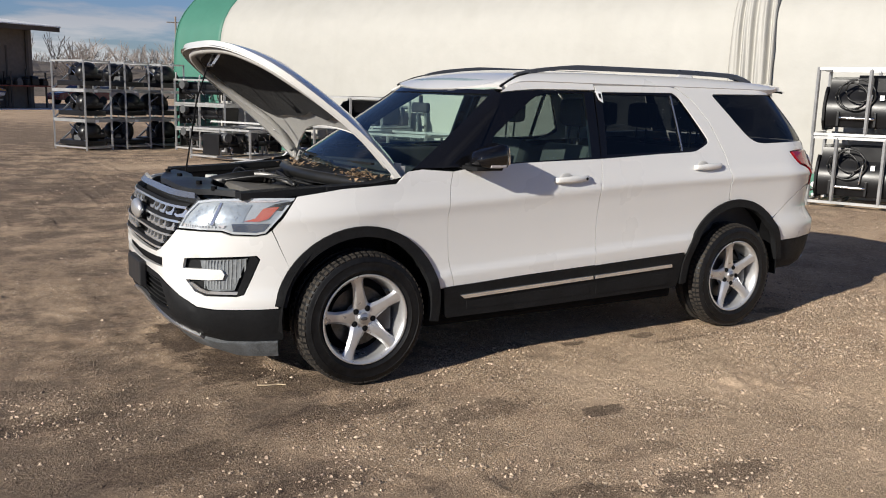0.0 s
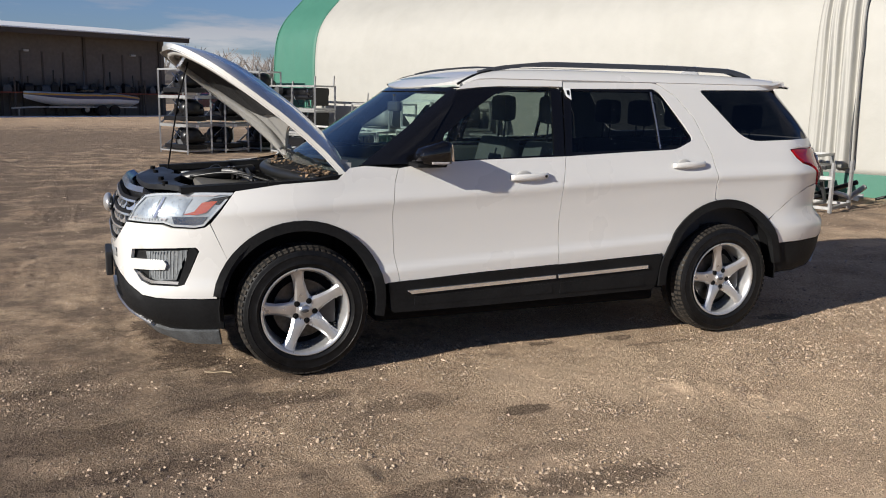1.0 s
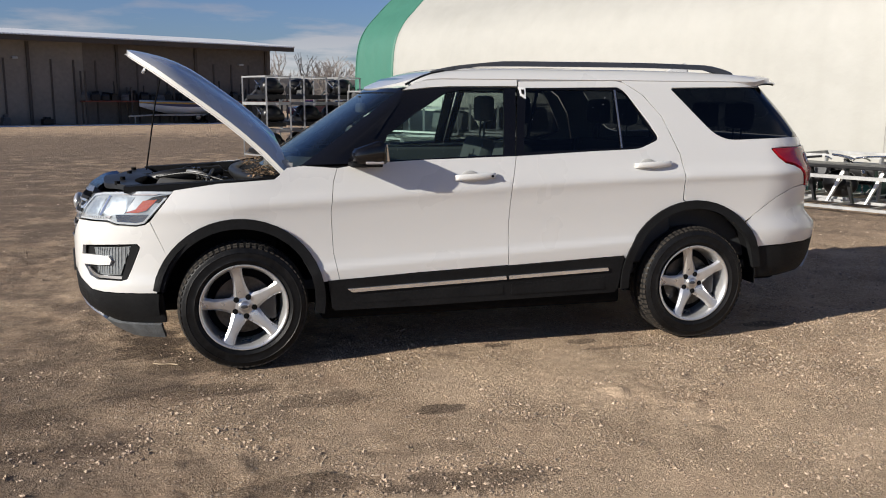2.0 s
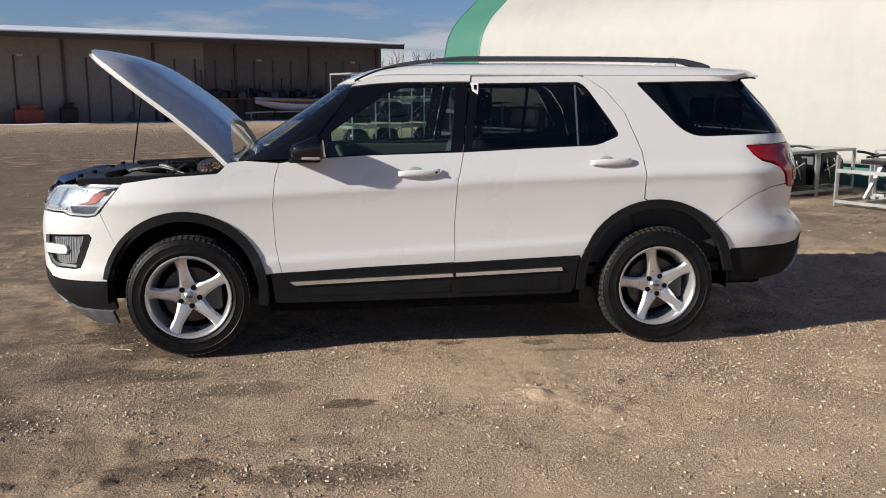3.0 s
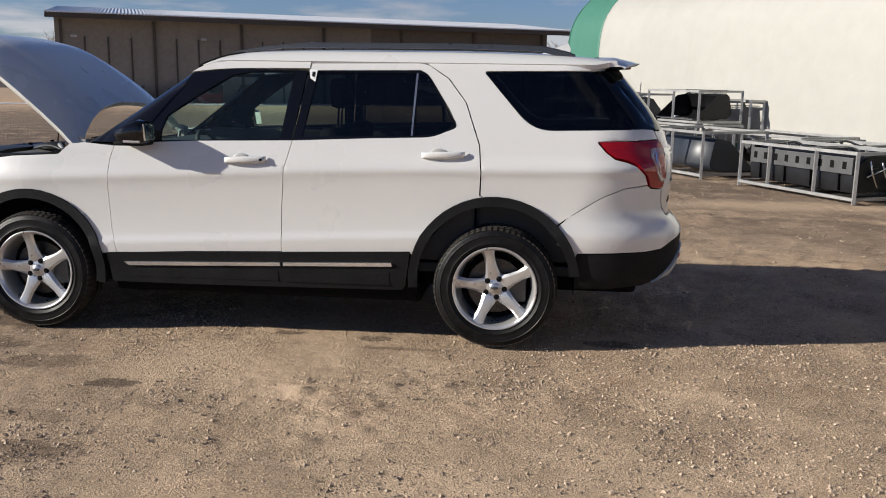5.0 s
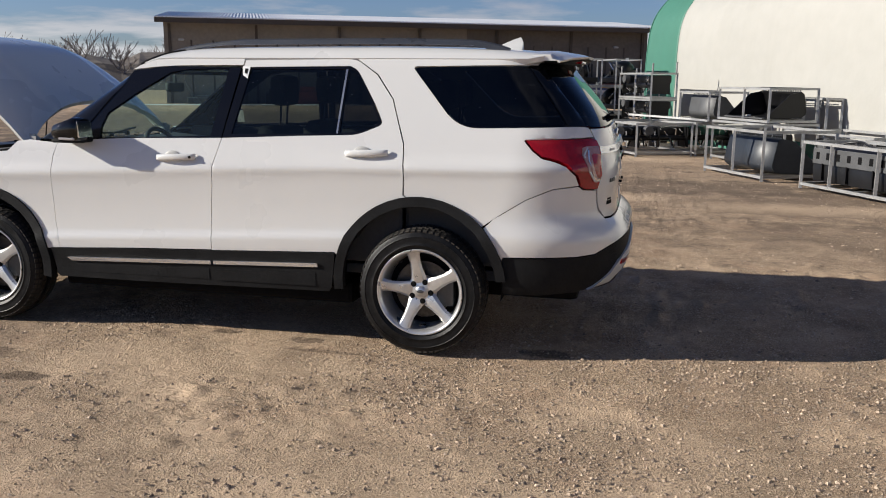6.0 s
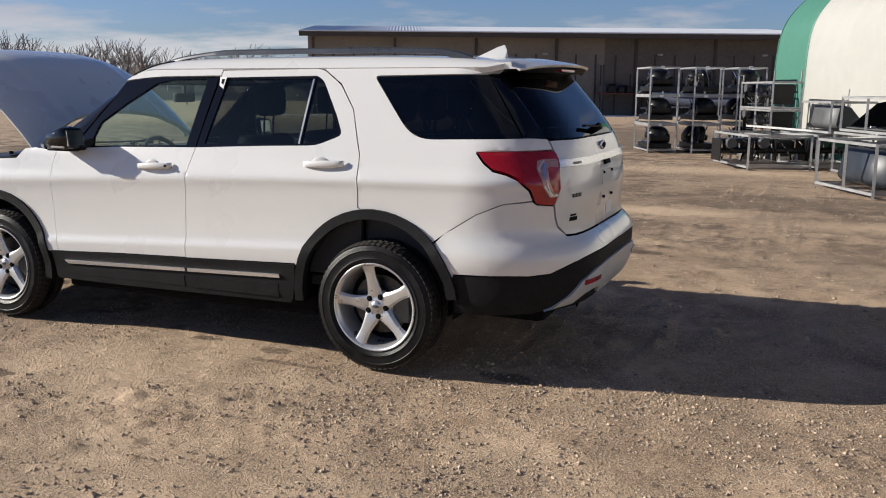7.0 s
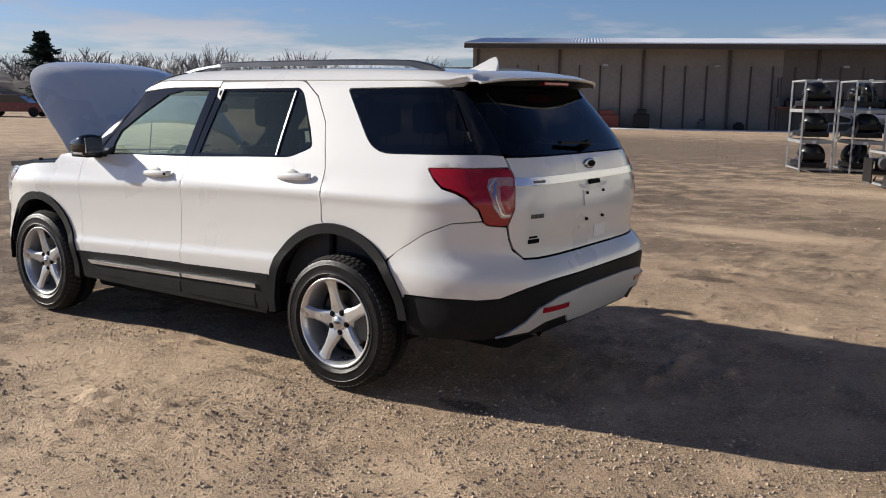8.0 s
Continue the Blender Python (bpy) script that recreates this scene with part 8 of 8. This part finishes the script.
for a, w, h, mat, lab in ((8.0, 1.5, 1.05, M_BIN, "rusty red steel bin by the shed"), (4.7, 0.45, 1.0, M_SHEDDARK, "dark barrel-like machine by the shed"), (6.2, 0.9, 0.9, M_BLACKSTEEL, "dark machine on the shed apron"), (10.4, 0.9, 1.15, M_BLACKSTEEL, "black machine with a tall handle by the shed"), (14.2, 0.35, 0.6, M_GREYSTEEL, "small grey machine by the shed"), (16.3, 0.55, 0.45, M_BLACKSTEEL, "low dark bag by the shed"), (1.6, 2.6, 0.5, M_GREYSTEEL, "low covered pile by the shed end")):
    bm = bmesh.new()
    m = Matrix(((V.x, -W.x, 0, SHED.x), (V.y, -W.y, 0, SHED.y), (0, 0, 1, 0), (0, 0, 0, 1)))
    add_box(bm, (a, 0.6, 0.0), (a + w, 1.35, h * 0.75), 0.06, m)
    add_box(bm, (a + w * 0.2, 0.7, h * 0.7), (a + w * 0.8, 1.2, h), 0.05, m)
    add_tube(bm, by_shed(a + w * 0.15, 0.55, 0.12), by_shed(a + w * 0.15, 0.75, 0.12), 0.12, 12)
    tagged(part("yard_machine", bm, mat), lab, "machine")

# ---- bare trees, pine, woods ----
def bare_tree(seed, height, detail=5, thin=0.012):
    r = random.Random(seed)
    bm = bmesh.new()
    segs = []

    def grow(p, d, length, rad, level):
        if level == 0 or rad < 0.004:
            return
        q = p
        for k in range(3):
            nd = (d + Vector((r.uniform(-1, 1), r.uniform(-1, 1), r.uniform(-0.3, 0.6))) * 0.16).normalized()
            e = q + nd * length / 3
            segs.append((q, e, rad * (1 - 0.2 * k), rad * (0.8 - 0.2 * k)))
            q, d = e, nd
            if level < detail and k < 2 and r.random() < 0.75:
                side = (nd + Vector((r.uniform(-1, 1), r.uniform(-1, 1), r.uniform(-0.1, 0.7))) * 0.9).normalized()
                grow(q, side, length * r.uniform(0.5, 0.75), rad * 0.5, level - 1)
        for _ in range(3 if level > 2 else 2):
            side = (d + Vector((r.uniform(-1, 1), r.uniform(-1, 1), r.uniform(-0.1, 0.6))) * 0.75).normalized()
            grow(q, side, length * r.uniform(0.6, 0.85), rad * 0.58, level - 1)

    grow(Vector((0, 0, 0)), Vector((0, 0, 1)), height * 0.34, height * 0.022, detail)
    verts, faces = [], []
    for a, b, r0, r1 in segs:
        z = (b - a).normalized()
        x = z.cross(Vector((0.3, 0.9, 0.1))).normalized()
        y = z.cross(x)
        k = len(verts)
        for p, rr in ((a, r0), (b, r1)):
            for ang in (0, 2.09, 4.19):
                verts.append(p + (x * math.cos(ang) + y * math.sin(ang)) * max(rr, thin))
        faces += [(k, k + 1, k + 4, k + 3), (k + 1, k + 2, k + 5, k + 4), (k + 2, k, k + 3, k + 5)]
    return verts, faces


trees = []
for seed, hgt in ((3, 9.0), (8, 8.0), (15, 10.0)):
    v, f = bare_tree(seed, hgt)
    me = bpy.data.meshes.new("bare_tree")
    me.from_pydata([tuple(q) for q in v], [], f)
    me.materials.append(M_BARK)
    trees.append(me)


def put_tree(k, x, y, s, rz):
    o = thing("bare_tree", "bare leafless winter tree beyond the yard", "tree", (x, y, -0.05), rz, "bare trees")
    t = new("trunk", trees[k % 3])
    t.parent = o
    t.scale = (s, s, s)


def far(t_dir, dist, eye=(1, -5)):
    return eye[0] + t_dir[0] * dist, eye[1] + t_dir[1] * dist


rt = random.Random(5)
for k, (dx, dy, dist, s) in enumerate(((-0.42, 0.907, 84, 1.15), (-0.39, 0.92, 86, 0.95), (-0.20, 0.98, 92, 1.0), (-0.10, 0.995, 95, 0.9), (-0.30, 0.955, 88, 0.85), (-0.66, 0.75, 75, 0.85), (-0.69, 0.72, 80, 0.9), (-0.76, 0.65, 95, 0.8), (-0.80, 0.60, 90, 0.85), (-0.62, 0.78, 85, 0.7), (0.08, 0.997, 98, 0.9), (-0.50, 0.866, 90, 1.05))):
    x, y = far((dx, dy), dist)
    put_tree(k, x, y, s * 0.62, rt.uniform(0, 360))
# pine
bm_v, bm_f = [], []
rp = random.Random(9)
for k in range(1500):
    h = rp.random() ** 0.8
    rad = (1 - h) ** 0.8 * 2.9 * (0.6 + 0.4 * math.sin(h * 34 + 1)) * rp.uniform(0.25, 1.1) * (0.8 + 0.35 * math.sin(h * 9 + 2)) + 0.12
    a = rp.uniform(0, 6.283)
    c = Vector((rad * math.cos(a), rad * math.sin(a), 1.0 + h * 5.5 - rad * 0.12))
    s = rp.uniform(0.18, 0.42)
    d = Vector((math.cos(a), math.sin(a), rp.uniform(-0.4, 0.3)))
    t = d.cross(Vector((0, 0, 1))).normalized()
    i = len(bm_v)
    bm_v += [c - d * s + t * 0.07, c - d * s - t * 0.07, c + d * s - t * 0.16 + Vector((0, 0, -0.1)), c + d * s * 1.2, c + d * s + t * 0.16 + Vector((0, 0, -0.1))]
    bm_f += [(i, i + 1, i + 2, i + 3, i + 4)]
px, py = far((-0.864, 0.503), 78, (4.5, -4.3))
pine = thing("pine_tree", "dark green pine tree beyond the yard", "tree", (px, py, 0))
raw("crown", bm_v, bm_f, M_NEEDLE, pine)
bm = bmesh.new()
add_tube(bm, (0, 0, 0), (0, 0, 6.4), 0.16, 8, 0.03)
part("trunk", bm, M_BARK, pine)
# belt of far woods
wood_kinds = []
for seed in (41, 52, 63, 74):
    v, f = bare_tree(seed, 8.0, 4, 0.028)
    wood_kinds.append((np.array([tuple(q) for q in v]), f))
wv, wf, base_i = [], [], 0
for k in range(620):
    a = radians(rt.uniform(60, 182))
    dist = rt.uniform(115, 165)
    v, f = wood_kinds[k % 4]
    s = rt.uniform(0.62, 1.05) * (1 + 0.25 * noise.noise((a * 6, 0, 0))) * (1.1 if a > radians(132) else 1.0)
    r = rt.uniform(0, 6.3)
    c, n = math.cos(r), math.sin(r)
    w = np.stack((v[:, 0] * c - v[:, 1] * n, v[:, 0] * n + v[:, 1] * c, v[:, 2]), 1) * (s * 1.15, s * 1.15, s)
    wv += (w + (1 + dist * math.cos(a), -5 + dist * math.sin(a), 0)).tolist()
    wf += [tuple(i + base_i for i in q) for q in f]
    base_i = len(wv)
tagged(raw("far_woods", wv, wf, M_WOODS), "belt of bare brown woods on the horizon", "woods", kind="stuff")
# low brush bank in front of the woods
bv, bf = [], []
for k in range(121):
    a = radians(58 + k * 1.05)
    for j, (dist, h) in enumerate(((112, 0), (120, 3.0), (138, 4.6), (150, 0))):
        hh = h * (1 + 0.35 * noise.noise((k * 0.31, j * 2.0, 0)) + 0.2 * noise.noise((k * 1.3, j, 4)))
        bv.append((1 + dist * math.cos(a), -5 + dist * math.sin(a), hh))
for k in range(120):
    for j in range(3):
        i = k * 4 + j
        bf.append((i, i + 1, i + 5, i + 4))
tagged(raw("far_bank", bv, bf, material("dry_brush_bank", (0.11, 0.092, 0.078), 0.95, vary=0.4, scale=0.5, fine=4, bump=0.6, bump_scale=2)), "low bank of dry brown brush", "bank", kind="structure")

# ---- parked cars far off ----
def far_car(color, x, y, rz, label):
    o = thing("parked_car", label, "car", (x, y, 0), rz, "parked cars far off")
    body = [(-2.2, 0.35), (-2.25, 0.65), (-2.1, 0.85), (-1.2, 0.95), (1.6, 0.98), (2.15, 0.92), (2.25, 0.6), (2.2, 0.35)]
    bm = prism(body, -0.86, 0.86)
    bmesh.ops.bevel(bm, geom=list(bm.edges), offset=0.06, segments=2, affect="EDGES")
    part("body", bm, color, o, angle=40)
    cab = [(-1.15, 0.93), (-0.45, 1.42), (1.0, 1.45), (1.75, 0.96)]
    bm = prism(cab, -0.72, 0.72)
    part("cabin", bm, M_GLASSDARK, o)
    bm = prism([(-0.50, 1.40), (-0.40, 1.46), (1.0, 1.48), (1.1, 1.41)], -0.70, 0.70)
    part("roof", bm, color, o)
    for wx in (-1.4, 1.4):
        for sg in (-1, 1):
            bm = lathe([(0, -0.1), (0.2, -0.1), (0.32, -0.09), (0.33, 0.09), (0, 0.09)], 18)
            bmesh.ops.translate(bm, vec=(wx, sg * 0.80, 0.33), verts=bm.verts)
            part("wheel", bm, M_RUBBER, o)


M_GLASSDARK = material("dark_car_glass", (0.01, 0.012, 0.014), 0.08, vary=0.1, coat=0.5)
C_RED = material("dark_red_car_paint", (0.16, 0.01, 0.02), 0.25, coat=0.6, vary=0.05)
C_BLK = material("black_car_paint", (0.015, 0.015, 0.017), 0.2, coat=0.6, vary=0.05)
C_GRY = material("grey_car_paint", (0.18, 0.18, 0.19), 0.25, coat=0.6, vary=0.05)
for k, (ang, dist, mat, lab) in enumerate(((0.0, 66, C_RED, "dark red parked car far across the yard"), (2.6, 68, C_BLK, "black parked car far across the yard"), (4.6, 72, C_GRY, "grey parked car far across the yard"), (-2.2, 70, C_BLK, "black parked car far across the yard"), (7.0, 71, C_GRY, "grey parked car far across the yard"))):
    a = math.atan2(0.479, -0.878) + radians(ang)
    far_car(mat, 4.5 + dist * math.cos(a), -4.3 + dist * math.sin(a), math.degrees(a) + 70 + 9 * (k % 3), lab)
for dx, dist, mat, lab in ((0.135, 72, C_RED, "dark red parked car beyond the shed"), (0.165, 78, C_GRY, "grey parked car beyond the shed")):
    far_car(mat, -3.4 + dist * dx, -5 + dist * math.sqrt(1 - dx * dx), 25, lab)
# utility pole
bm = bmesh.new()
px, py = -3.4 + 95 * 0.232, -5 + 95 * 0.973
add_tube(bm, (px, py, 0), (px, py, 8.6), 0.13, 8, 0.09)
add_bar(bm, (px - 0.9, py, 8.0), (px + 0.9, py, 8.0), 0.1)
tagged(part("utility_pole", bm, M_BARK), "wooden utility pole beyond the yard", "pole")
